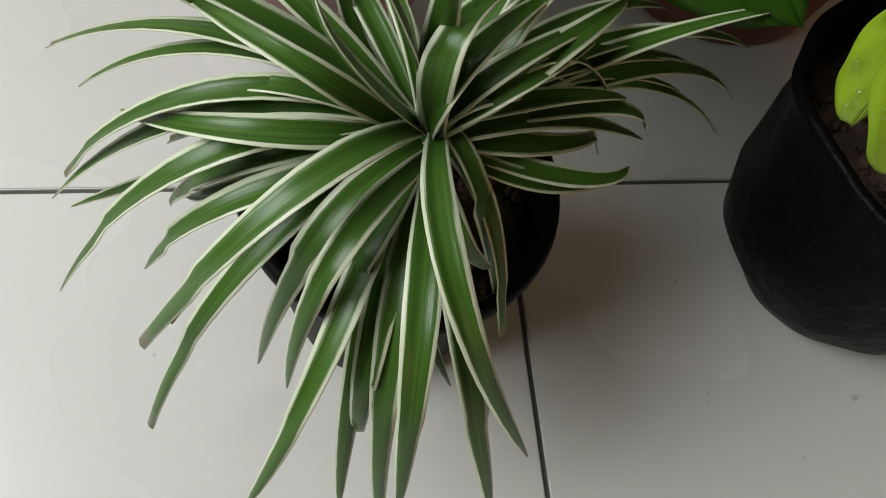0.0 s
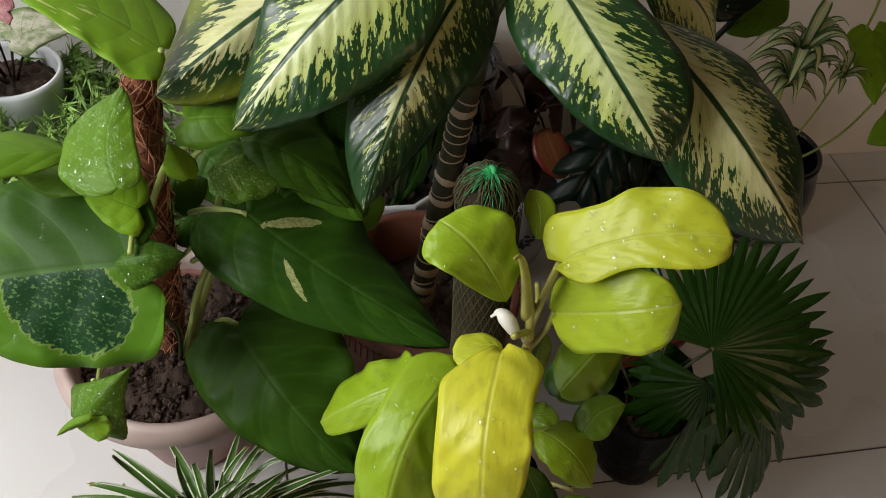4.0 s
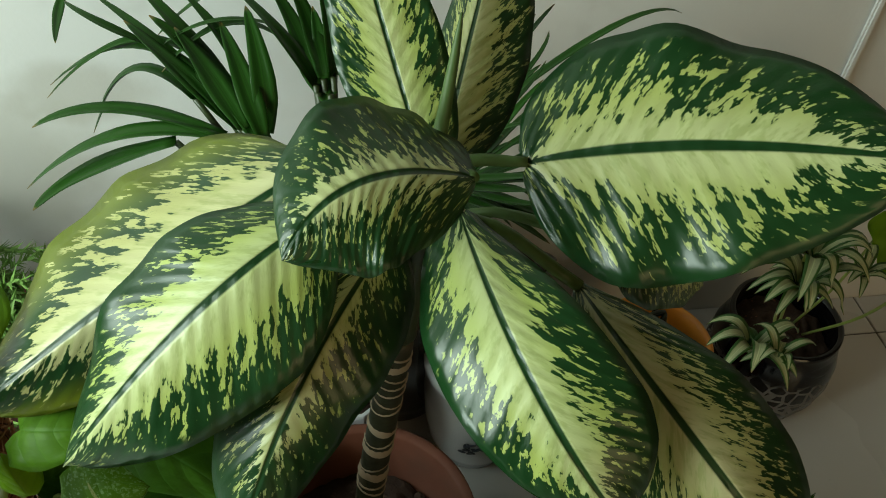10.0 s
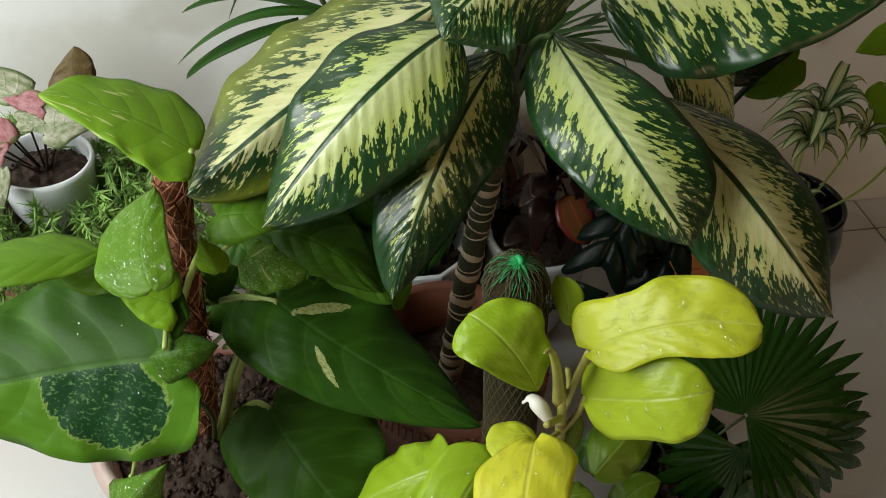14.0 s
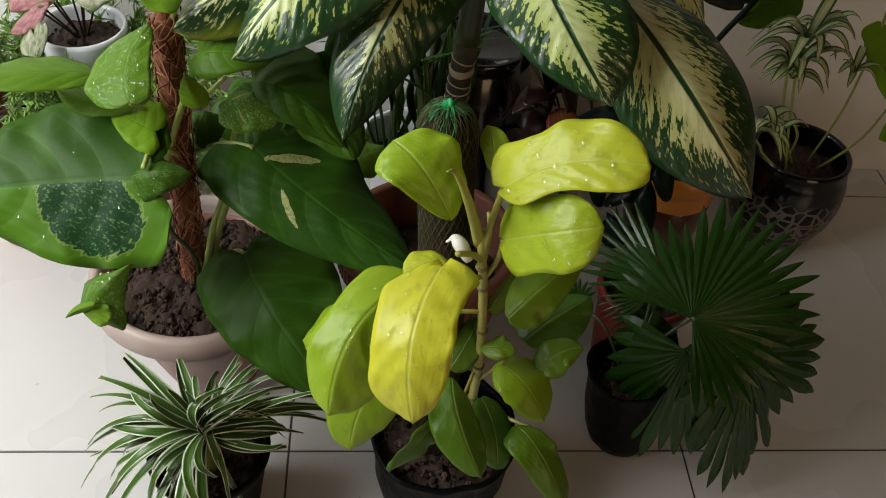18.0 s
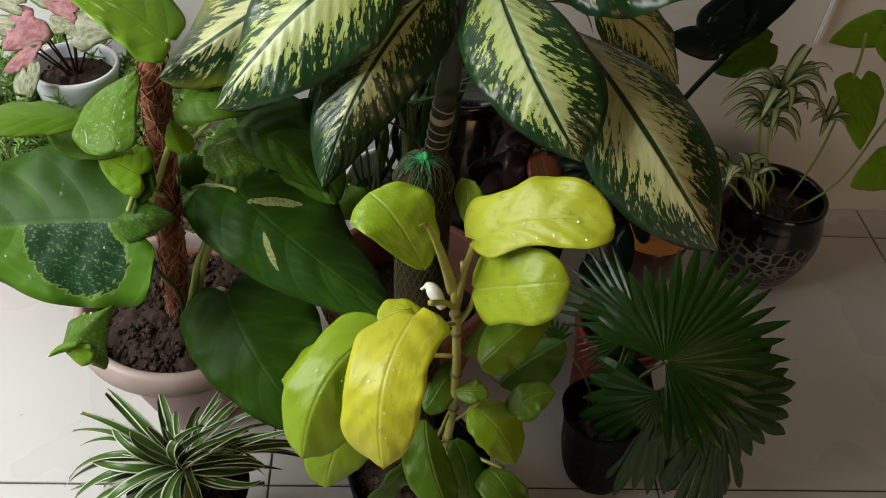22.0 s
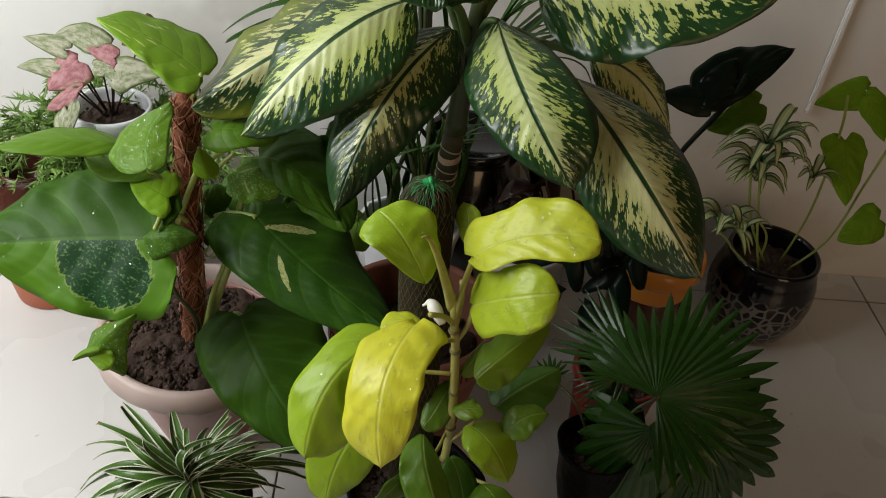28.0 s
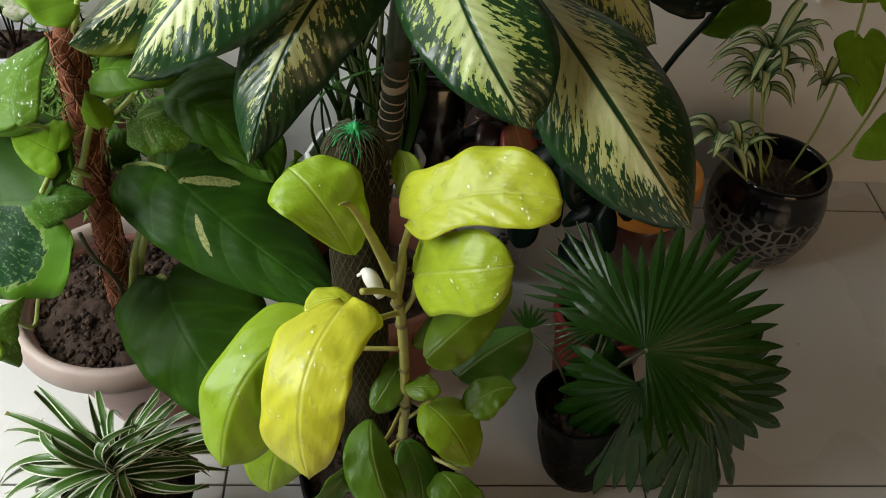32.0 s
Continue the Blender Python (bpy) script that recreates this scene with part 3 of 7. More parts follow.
def blade_mesh(shape, line, wl, wr, nu, nv, lobe, wave, curl, seed, rest=0.5, ripple=0.0006, slant=0.22, skew=(1.0, 1.0)):
    """Grid of a leaf: positions by row along the midrib and column across it."""
    n0 = len(line) - 1
    mid = int(n0 * rest)
    t0 = (line[min(mid + 1, n0)] - line[max(mid - 1, 0)]).normalized()
    length = sum((b - a).length for a, b in zip(line, line[1:]))
    chord = (line[-1] - line[0]).normalized()
    grid = []
    for i, p in enumerate(line):
        u = i / n0
        t = (line[min(i + 1, n0)] - line[max(i - 1, 0)]).normalized()
        q = t0.rotation_difference(t)
        ks = [shape(u ** e) / max(shape(rest ** e), 1e-6) for e in skew]
        a, b = q @ wl, q @ wr
        nrm = t.cross(b - a).normalized()
        if nrm.dot(TOWARDS) < 0:
            nrm = -nrm
        row = []
        for j in range(nv + 1):
            v = 2 * j / nv - 1
            w = (a * -v if v < 0 else b * v)
            ragged = 1 + 0.05 * noise.noise(Vector((u * 6 + seed, 3.0 if v < 0 else 8.0, seed)))
            back = abs(v) ** 1.1 * (1.55 - 0.85 * abs(v) ** 3)
            k = ks[0] if v < 0 else ks[1]
            off = w * k * ragged - chord * length * lobe * back * (1 - u) ** 5
            wav = wave * abs(v) ** 2 * noise.noise(Vector((u * 5.5, 2.0 if v < 0 else 7.0, seed))) * 2
            rip = ripple * math.sin((u - slant * abs(v) - 0.08 * v * v) * 32 + 1.2 * noise.noise(Vector((u * 3, v, seed)))) * abs(v) ** 0.7 * (1 - abs(v)) * 2
            cup = curl * abs(v) ** 1.6 * length
            row.append(p + off + nrm * (wav * (w.length * k + 0.004) + rip + cup))
        grid.append((row, nrm))
    return grid


def leaf(parent, kind, B, M, T, L, R, tone=0.0, mottle=0.0, patch=0.0, wet=0, curl=0.0, ear=0.0, material=None, name="leaf", nu=0, skew=(1.0, 1.0)):
    """A broad leaf: base, middle and tip of its midrib, and the two edges beside the middle."""
    leaf_count[0] += 1
    seed = leaf_count[0] * 1.73
    B, M, T, L, R = (Vector(p) for p in (B, M, T, L, R))
    C = M * 2 - (B + T) * 0.5
    big = (T - B).length > 0.09
    nu = nu or (40 if big else 16)
    nv = 14 if big else 8
    line = [(1 - u) ** 2 * B + 2 * u * (1 - u) * C + u * u * T for u in (i / nu for i in range(nu + 1))]
    lobe = {"dief": 0.02, "pothos": 0.13, "heart": 0.13, "ovate": 0.03, "lime": 0.04 + 0.05 * ear, "spear": 0.03, "cordate": 0.16}[kind]
    wave = {"dief": 0.10, "pothos": 0.14, "heart": 0.15, "ovate": 0.06, "lime": 0.13, "spear": 0.16, "cordate": 0.12}[kind]
    curl = curl or {"dief": -0.030, "pothos": -0.045, "heart": -0.05, "ovate": -0.03, "lime": -0.025, "spear": -0.04, "cordate": -0.06}[kind]
    grid = blade_mesh(SHAPES["ear" if ear > 0.6 else "lobed" if ear > 0.3 else kind], line, L - M, R - M, nu, nv, lobe, wave, curl, seed, 0.5, {"lime": 0.0012, "dief": 0.0012, "spear": 0.0012, "ovate": 0.0006}.get(kind, 0.0036) * min(1.0, (T - B).length / 0.15) ** 2, 0.22 if kind in ("lime", "dief") else 0.42, skew)
    bm = bmesh.new()
    uv = bm.loops.layers.uv.new("UVMap")
    tr = bm.verts.layers.float_color.new("traits")
    vs = []
    for row, nrm in grid:
        vs.append([bm.verts.new(p) for p in row])
        for v in vs[-1]:
            v[tr] = (tone, mottle, patch, 1)
    for i in range(nu):
        for j in range(nv):
            f = bm.faces.new((vs[i][j], vs[i][j + 1], vs[i + 1][j + 1], vs[i + 1][j]))
            for lp, (a, b) in zip(f.loops, ((i, j), (i, j + 1), (i + 1, j + 1), (i + 1, j))):
                lp[uv].uv = (a / nu, b / nv)
    ob = part(name, bm, material or LEAF_MAT[kind], parent)
    so = ob.modifiers.new("thickness", "SOLIDIFY")
    so.thickness, so.offset = 0.0007, 0
    if wet:
        rng = random.Random(leaf_count[0])
        bm = bmesh.new()
        for _ in range(round(wet * 1.7)):
            i, j = rng.randint(2, nu - 3), rng.uniform(1, nv - 1)
            a, b = grid[i][0][int(j)], grid[i][0][int(j) + 1 if int(j) < nv else nv]
            p = a.lerp(b, j % 1)
            nrm = grid[i][1]
            r = rng.choice((0.0010, 0.0014, 0.0018, 0.0022, 0.0028, 0.0034))
            q = Vector((0, 0, 1)).rotation_difference(nrm)
            m = Matrix.Translation(p + nrm * r * 0.25) @ q.to_matrix().to_4x4() @ Matrix.Diagonal((r, r * rng.uniform(0.9, 1.7), r * 0.72, 1))
            rings = [[bm.verts.new(m @ Vector((math.cos(h) * math.cos(c), math.cos(h) * math.sin(c), math.sin(h)))) for c in (2 * math.pi * x / 12 for x in range(12))] for h in (-0.3, 0.1, 0.5, 0.9, 1.25)]
            for r0, r1 in zip(rings, rings[1:]):
                for x in range(12):
                    bm.faces.new((r0[x], r0[(x + 1) % 12], r1[(x + 1) % 12], r1[x]))
            bm.faces.new(rings[-1])
        tagged(part("water_drop", bm, M_WATER, ob, "clear water drops on the leaf"), kind="stuff")
    return ob


def strap(parent, B, M, T, width, material=None, fold=0.35, name="leaf", nu=16, flat=None):
    """A long narrow leaf, folded along its middle: base, middle and tip, and half its width."""
    B, M, T = Vector(B), Vector(M), Vector(T)
    C = M * 2 - (B + T) * 0.5
    bm = bmesh.new()
    uv = bm.loops.layers.uv.new("UVMap")
    rows = []
    leaf_count[0] += 1
    seed = leaf_count[0] * 0.61
    blunt = material is None and leaf_count[0] % 7 in (1, 3, 4)
    for i in range(nu + 1):
        u = i / nu
        p = (1 - u) ** 2 * B + 2 * u * (1 - u) * C + u * u * T
        t = (2 * (1 - u) * (C - B) + 2 * u * (T - C)).normalized()
        out = Vector((T.x - B.x, T.y - B.y, 0))
        side = Vector((out.y, -out.x, 0)).normalized() if out.length > 0.01 else Vector((1, 0, 0))
        if flat is not None:
            side = (Vector(flat) - t * t.dot(Vector(flat))).normalized()
        side = Matrix.Rotation(0.35 * noise.noise(Vector((u * 1.5, seed, 0))), 3, t) @ side
        side = (side - t * side.dot(t)).normalized()
        up = t.cross(side).normalized()
        if up.dot(Vector((0, 0, 1)) - out.normalized() * 0.6) < 0:
            up = -up
        if blunt:
            w = width * (0.55 + 0.45 * min(1, u * 3.5)) * (1 - 0.62 * max(0, u - 0.45) / 0.55)
        else:
            w = width * (0.55 + 0.45 * min(1, u * 3.5)) * (1 - max(0, u - 0.45) / 0.55) ** 0.55 if u < 1 else width * 0.04
        row = []
        for v in (-1, -0.5, 0, 0.5, 1):
            row.append(bm.verts.new(p + side * w * v + up * w * fold * abs(v)))
        rows.append(row)
    for i in range(nu):
        for j in range(4):
            f = bm.faces.new((rows[i][j], rows[i][j + 1], rows[i + 1][j + 1], rows[i + 1][j]))
            for lp, (a, b) in zip(f.loops, ((i, j), (i, j + 1), (i + 1, j + 1), (i + 1, j))):
                lp[uv].uv = (a / nu, b / 4)
    ob = part(name, bm, material or M_SPIDER, parent)
    so = ob.modifiers.new("thickness", "SOLIDIFY")
    so.thickness, so.offset = 0.0005, 0
    return ob


def soil(parent, center, radius, seed=0, clods=60, chip=M_PEBBLE, lift=0.012):
    """An uneven bed of soil and the loose clods on it."""
    bm = bmesh.new()
    rings, segs = 22, 80
    rows = []
    for i in range(rings + 1):
        r = radius * i / rings
        row = []
        for k in range(segs):
            a = 2 * math.pi * k / segs
            x, y = r * math.cos(a), r * math.sin(a)
            h = 0.011 * noise.noise(Vector((x * 30 + seed, y * 30, 0))) + 0.007 * noise.noise(Vector((x * 95, y * 95, seed))) + 0.0035 * noise.noise(Vector((x * 240, y * 240, seed))) + lift * (1 - (i / rings) ** 2)
            row.append(bm.verts.new((center[0] + x, center[1] + y, center[2] + h)))
        rows.append(row)
    for a, b in zip(rows, rows[1:]):
        for k in range(segs):
            bm.faces.new((a[k], b[k], b[(k + 1) % segs], a[(k + 1) % segs]))
    bmesh.ops.remove_doubles(bm, verts=rows[0], dist=1e-5)
    bed = part("soil", bm, M_SOIL, parent, "dark crumbly moist soil")
    rng = random.Random(seed + 5)
    bm = bmesh.new()
    for _ in range(clods):
        r, a = radius * math.sqrt(rng.random()) * 0.95, rng.uniform(0, 6.28)
        s = 0.0012 + 0.0056 * rng.random() ** 3.0
        m = Matrix.Translation((center[0] + r * math.cos(a), center[1] + r * math.sin(a), center[2] + lift * (1 - (r / radius) ** 2) + s * 0.3))
        m = m @ Euler((rng.uniform(0, 6), rng.uniform(0, 6), rng.uniform(0, 6))).to_matrix().to_4x4() @ Matrix.Diagonal((s, s * rng.uniform(0.6, 1.2), s * rng.uniform(0.5, 0.9), 1))
        bmesh.ops.create_icosphere(bm, subdivisions=1, radius=1, matrix=m)
    tagged(part("clod", bm, chip, bed, "", smooth=False), kind="stuff")
    return bed


def pot_profile(r_top, r_base, height, wall, lip=0.0, lip_h=0.0):
    """Outside up, over the rim, and down inside."""
    p = [(r_base * 0.96, 0.0), (r_base, 0.004)]
    h1 = height - lip_h
    for k in range(1, 7):
        t = k / 6
        p.append((r_base + (r_top - r_base) * t, 0.004 + (h1 - 0.004) * t))
    if lip:
        p += [(r_top + lip, h1 + 0.002), (r_top + lip * 1.15, h1 + lip_h * 0.5), (r_top + lip * 0.9, height - 0.002)]
    p += [(r_top + lip * 0.4, height), (r_top - wall * 0.6, height), (r_top - wall, height - 0.004), (r_top - wall * 1.2, height - lip_h - 0.01), (r_base * 0.9, height * 0.45), (0.001, height * 0.45)]
    return p


# ---- setting ----
X0, Y0, TILE, GAP = 0.1335, 0.291, 0.60, 0.0016
WALL_Y, WEST, EAST, SOUTH, TOP = 0.98, -1.12, 3.60, -3.05, 2.75
floor = tagged(part("floor", box((WEST - 0.1, SOUTH - 0.1, -0.08), (EAST + 0.1, WALL_Y + 0.1, -0.0025)), M_GROUT, smooth=False),
               "large cream-grey glazed floor tiles with dark grout joints", "floor", kind="structure")


def wall(name, lo, hi, label="unseen wall, added and kept dark tan to cut bounced light", material=None):
    return tagged(part(name, box(lo, hi), material or M_TAN, smooth=False), label, "wall", kind="structure")


wall("wall_north", (WEST - 0.1, WALL_Y, -0.002), (EAST + 0.1, WALL_Y + 0.12, TOP), "smooth off-white painted wall with faint stains and painted-in soft shadows", M_WALL)
# added walls out of view, dark so that little light bounces back
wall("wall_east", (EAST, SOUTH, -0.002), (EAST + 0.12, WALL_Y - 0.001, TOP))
# west wall with a window opening, south wall with an opening added for the warm fill
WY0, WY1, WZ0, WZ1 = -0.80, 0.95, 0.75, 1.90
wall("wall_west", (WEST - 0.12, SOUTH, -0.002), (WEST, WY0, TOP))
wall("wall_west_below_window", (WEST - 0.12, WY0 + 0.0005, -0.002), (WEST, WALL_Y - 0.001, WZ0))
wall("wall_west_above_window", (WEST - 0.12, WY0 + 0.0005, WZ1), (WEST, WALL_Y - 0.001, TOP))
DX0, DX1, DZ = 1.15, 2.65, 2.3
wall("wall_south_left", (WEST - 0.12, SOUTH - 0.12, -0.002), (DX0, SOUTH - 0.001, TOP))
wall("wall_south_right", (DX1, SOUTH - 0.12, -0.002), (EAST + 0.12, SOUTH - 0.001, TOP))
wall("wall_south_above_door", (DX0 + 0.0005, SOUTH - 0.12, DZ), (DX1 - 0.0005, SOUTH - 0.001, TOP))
tagged(part("ceiling", box((WEST - 0.12, SOUTH - 0.12, TOP + 0.001), (EAST + 0.12, WALL_Y + 0.12, TOP + 0.1)), M_CEIL, smooth=False), "unseen ceiling, added and kept dark tan to cut bounced light", "ceiling", kind="structure")
ground = tagged(part("ground", box((-60, -60, -0.4), (60, 60, -0.09)), M_GROUT, smooth=False), "plain grey ground outside the room", "ground", kind="structure")
window = tagged(new("window_1"), "grey painted window frame letting in daylight", "window", kind="structure")
for lo, hi in (((WEST - 0.09, WY0, WZ0), (WEST - 0.04, WY0 + 0.05, WZ1)), ((WEST - 0.09, WALL_Y - 0.051, WZ0), (WEST - 0.04, WALL_Y - 0.001, WZ1)),
               ((WEST - 0.09, WY0 + 0.05, WZ0), (WEST - 0.04, WALL_Y - 0.051, WZ0 + 0.05)), ((WEST - 0.09, WY0 + 0.05, WZ1 - 0.05), (WEST - 0.04, WALL_Y - 0.051, WZ1)),
               ((WEST - 0.085, 0.02, WZ0 + 0.05), (WEST - 0.045, 0.06, WZ1 - 0.05))):
    part("window_frame", box(lo, hi, 0.004), M_FRAME, window, smooth=False)
trim = tagged(part("trim", box((1.074, WALL_Y - 0.010, 0.40), (1.086, WALL_Y - 0.0005, 2.4), 0.003), M_TRIM, smooth=False), "narrow white vertical trim strip on the wall", "trim", kind="structure")

# ---- dieffenbachia in a ribbed terracotta pot ----
dief = thing("potted_dieffenbachia", "tall dieffenbachia with cream-flecked green leaves in a terracotta pot", "potted plant")
DC = (0.335, 0.50, 0.0)
pot = part("pot", lathe(pot_profile(0.127, 0.090, 0.25, 0.009, 0.006, 0.05), DC, 72), M_TERRA, dief, "reddish terracotta pot with a ribbed rim")
bm = bmesh.new()
for k in range(84):
    a = 2 * math.pi * k / 84
    m = Matrix.Translation((DC[0] + 0.1335 * math.cos(a), DC[1] + 0.1335 * math.sin(a), 0.222)) @ Matrix.Rotation(a, 4, "Z") @ Matrix.Diagonal((0.005, 0.005, 0.026, 1))
    bmesh.ops.create_cube(bm, size=1, matrix=m)
tagged(part("rib", bm, M_TERRA, pot, "upright ribs round the rim", smooth=False), kind="stuff")
soil(dief, (DC[0], DC[1], 0.172), 0.106, 3, 200)
cane_pts = [(0.334, 0.504, 0.17), (0.337, 0.507, 0.22), (0.343, 0.512, 0.33), (0.357, 0.521, 0.47), (0.364, 0.517, 0.57)]
tube("cane", cane_pts, lambda u: 0.0165 - 0.002 * u, M_CANE, dief, "ringed brown cane with pale leaf scars", 14, 8)
rng = random.Random(8)
line = spline(cane_pts, 30)
k = 4
while k < len(line) - 3:
    p, q = line[k], line[k + 1]
    d = ((q - p).normalized() + Vector((rng.uniform(-0.30, 0.30), rng.uniform(-0.25, 0.25), 0))).normalized()
    high = k / len(line)
    wide = k > len(line) - 9 or rng.random() < 0.10
    tall = rng.uniform(0.005, 0.009) if wide else rng.uniform(0.0006, 0.0014)
    side = d.orthogonal().normalized()
    over = d.cross(side)
    mid, half_arc = rng.uniform(-2.9, -0.3), (math.pi if wide else rng.uniform(1.5, 3.1))
    to_front = math.atan2(over.dot(Vector((0, -1, 0))), side.dot(Vector((0, -1, 0)))) + (mid + 1.6) * 0.5
    bm = bmesh.new()
    rows = []
    for i in range(25):
        f = i / 24 * 2 - 1
        a = to_front + f * half_arc
        out = side * math.cos(a) + over * math.sin(a)
        h = tall * (1.0 if wide else 1 - 0.75 * f * f) * (1 + 0.35 * noise.noise(Vector((f * 3, k, 0.5))))
        r = 0.0166 - 0.0022 * high
        rows.append([bm.verts.new(p + out * (r - 0.001) - d * h), bm.verts.new(p + out * (r + 0.0012) - d * h * 0.5),
                     bm.verts.new(p + out * (r + 0.0013) + d * h * 0.5), bm.verts.new(p + out * (r - 0.001) + d * h)])
    for r0, r1 in zip(rows, rows[1:]):
        for j in range(3):
            bm.faces.new((r0[j], r1[j], r1[j + 1], r0[j + 1]))
    part("leaf_scar", bm, M_SCAR, dief)
    k += rng.choice((3, 4, 5, 6, 7))
tube("stem", [(0.364, 0.517, 0.568), (0.369, 0.512, 0.66), (0.376, 0.502, 0.775)], lambda u: 0.0155 - 0.006 * u, M_DARKSTEM, dief, "green upper stem", 12)
for a, b, c in (((0.368, 0.507, 0.70), (0.345, 0.47, 0.765), (0.309, 0.449, 0.775)), ((0.366, 0.51, 0.69), (0.33, 0.50, 0.77), (0.29, 0.50, 0.80)),
                ((0.366, 0.51, 0.64), (0.355, 0.49, 0.70), (0.340, 0.475, 0.725)), ((0.374, 0.505, 0.75), (0.386, 0.486, 0.790), (0.394, 0.446, 0.812)),
                ((0.374, 0.505, 0.73), (0.40, 0.505, 0.775), (0.446, 0.493, 0.784)), ((0.369, 0.51, 0.68), (0.385, 0.495, 0.735), (0.398, 0.484, 0.744)),
                                ((0.372, 0.507, 0.72), (0.372, 0.506, 0.75), (0.372, 0.505, 0.775)), ((0.374, 0.505, 0.73), (0.38, 0.507, 0.75), (0.385, 0.51, 0.77))):
    tube("petiole", [a, b, c], lambda u: 0.0072 - 0.0032 * u, M_PETIOLE, dief, segs=10)

tube("new_leaf", [(0.378, 0.503, 0.765), (0.383, 0.512, 0.805), (0.391, 0.528, 0.850), (0.396, 0.540, 0.880)], lambda u: 0.0062 * (1 - u) ** 0.7 + 0.0008, M_PETIOLE, dief, "tightly rolled new leaf", 10)

# ---- pothos on a coir pole ----
pothos = thing("potted_pothos", "pothos climbing a coir pole in a faded pink-brown pot", "potted plant")
PC = (0.008, 0.448, 0.0)
part("pot", lathe(pot_profile(0.130, 0.066, 0.215, 0.008), PC, 72), M_PINKPOT, pothos, "pink-brown plastic pot body")
rim = [(0.128, 0.196), (0.143, 0.198), (0.149, 0.206), (0.150, 0.222), (0.146, 0.236), (0.139, 0.241), (0.132, 0.238), (0.128, 0.225), (0.126, 0.205)]
part("rim", lathe(rim, PC, 72), M_PINKRIM, pothos, "broad rolled grey-pink rim")
soil(pothos, (PC[0], PC[1], 0.205), 0.127, 11, 2200)
pole = [(0.000, 0.447, 0.20), (0.006, 0.455, 0.34), (0.012, 0.466, 0.49), (0.019, 0.475, 0.626)]
coir = tube("coir_pole", pole, lambda u: 0.0154 + 0.0014 * math.sin(u * 17) - 0.001 * u + 0.0030 * noise.noise(Vector((u * 46, 0.5, 2.0))), M_COIR, pothos, "brown coir-wrapped support pole", 20, 26)
line = spline(pole, 30)
rng = random.Random(21)
for k in range(300):
    i = rng.randint(0, len(line) - 9)
    a0, turn = rng.uniform(0, 6.28), rng.uniform(-0.9, 0.9)
    pts = []
    for s in range(4):
        c, a = line[min(i + s * 3, len(line) - 1)], a0 + turn * s
        r = 0.0170 + (0.0075 * rng.random() ** 2 if s in (0, 3) else 0.0012 * rng.random())
        pts.append(c + Vector((math.cos(a) * r, math.sin(a) * r, rng.uniform(-0.004, 0.004))))
    tube("fibre", pts, rng.uniform(0.0003, 0.0010), M_COIRLIGHT if k % 3 else M_COIRDARK, coir, segs=4, n=3)
for z in (18, 44, 72):
    c = line[min(z, len(line) - 2)]
    tube("twine", [c + Vector((math.cos(a) * 0.0178, math.sin(a) * 0.0178, 0.003 * math.sin(a * 2))) for a in (0, 1.05, 2.1, 3.14, 4.2, 5.24, 6.28)], 0.0009, M_COIRLIGHT, coir, segs=5, n=3)
for pts, r, m in (
        ([(0.019, 0.470, 0.60), (0.035, 0.465, 0.63), (0.045, 0.455, 0.656)], 0.0030, M_STEM)
        , ([(0.012, 0.44, 0.44), (0.0, 0.40, 0.49), (-0.002, 0.35, 0.495)], 0.0030, M_STEM)):
    tube("stem", pts, r, m, pothos, segs=8)

# ---- lime philodendron with a netted moss pole ----
lime = thing("potted_lime_philodendron", "lime-yellow philodendron with wet leaves in a black plastic grow bag", "potted plant")
LC = (0.350, 0.227, 0.0)
prof = [(0.056, 0.0), (0.066, 0.005), (0.078, 0.025), (0.088, 0.06), (0.092, 0.10), (0.093, 0.135), (0.094, 0.155), (0.098, 0.163), (0.096, 0.167), (0.090, 0.164), (0.088, 0.145), (0.08, 0.08), (0.001, 0.08)]
part("grow_bag", lathe(prof, LC, 96, 0.085, seed=4), M_BAG, lime, "creased black plastic grow bag")
soil(lime, (LC[0], LC[1], 0.132), 0.088, 17, 500, M_PEBBLE, 0.02)
mp = [(0.336, 0.222, 0.13), (0.334, 0.232, 0.32), (0.330, 0.252, 0.48), (0.326, 0.282, 0.618)]
moss = tube("moss_pole", mp, lambda u: 0.0265 + 0.004 * max(0, u - 0.6) / 0.4 + 0.0008 * math.sin(u * 23) - (0.012 * max(0, u - 0.93) / 0.07) ** 1.0, M_MOSS, lime, "brown moss pole wrapped in netting", 22, 10)
line = spline(mp, 26)
bm = bmesh.new()
for hand_turn in (1, -1):
    for k in range(24):
        pts = []
        for i in range(0, len(line), 3):
            a = 2 * math.pi * k / 24 + hand_turn * i * 0.085
            pts.append(line[i] + Vector((math.cos(a), math.sin(a), 0)) * (0.0272 + 0.004 * max(0, i / len(line) - 0.6) / 0.4))
        tube_into(bm, pts, 0.00035, 4, 1, False)
tagged(part("netting", bm, M_NET, moss, "thin tan net over the pole"), kind="stuff")
apex = Vector((0.326, 0.285, 0.638))
bm = bmesh.new()
bmesh.ops.create_uvsphere(bm, u_segments=24, v_segments=14, radius=1, matrix=Matrix.Translation((0.326, 0.284, 0.612)) @ Matrix.Diagonal((0.0298, 0.0298, 0.0235, 1)))
part("pole_top", bm, M_MOSS, moss, "rounded mossy end of the pole")
bm = bmesh.new()
rng = random.Random(31)
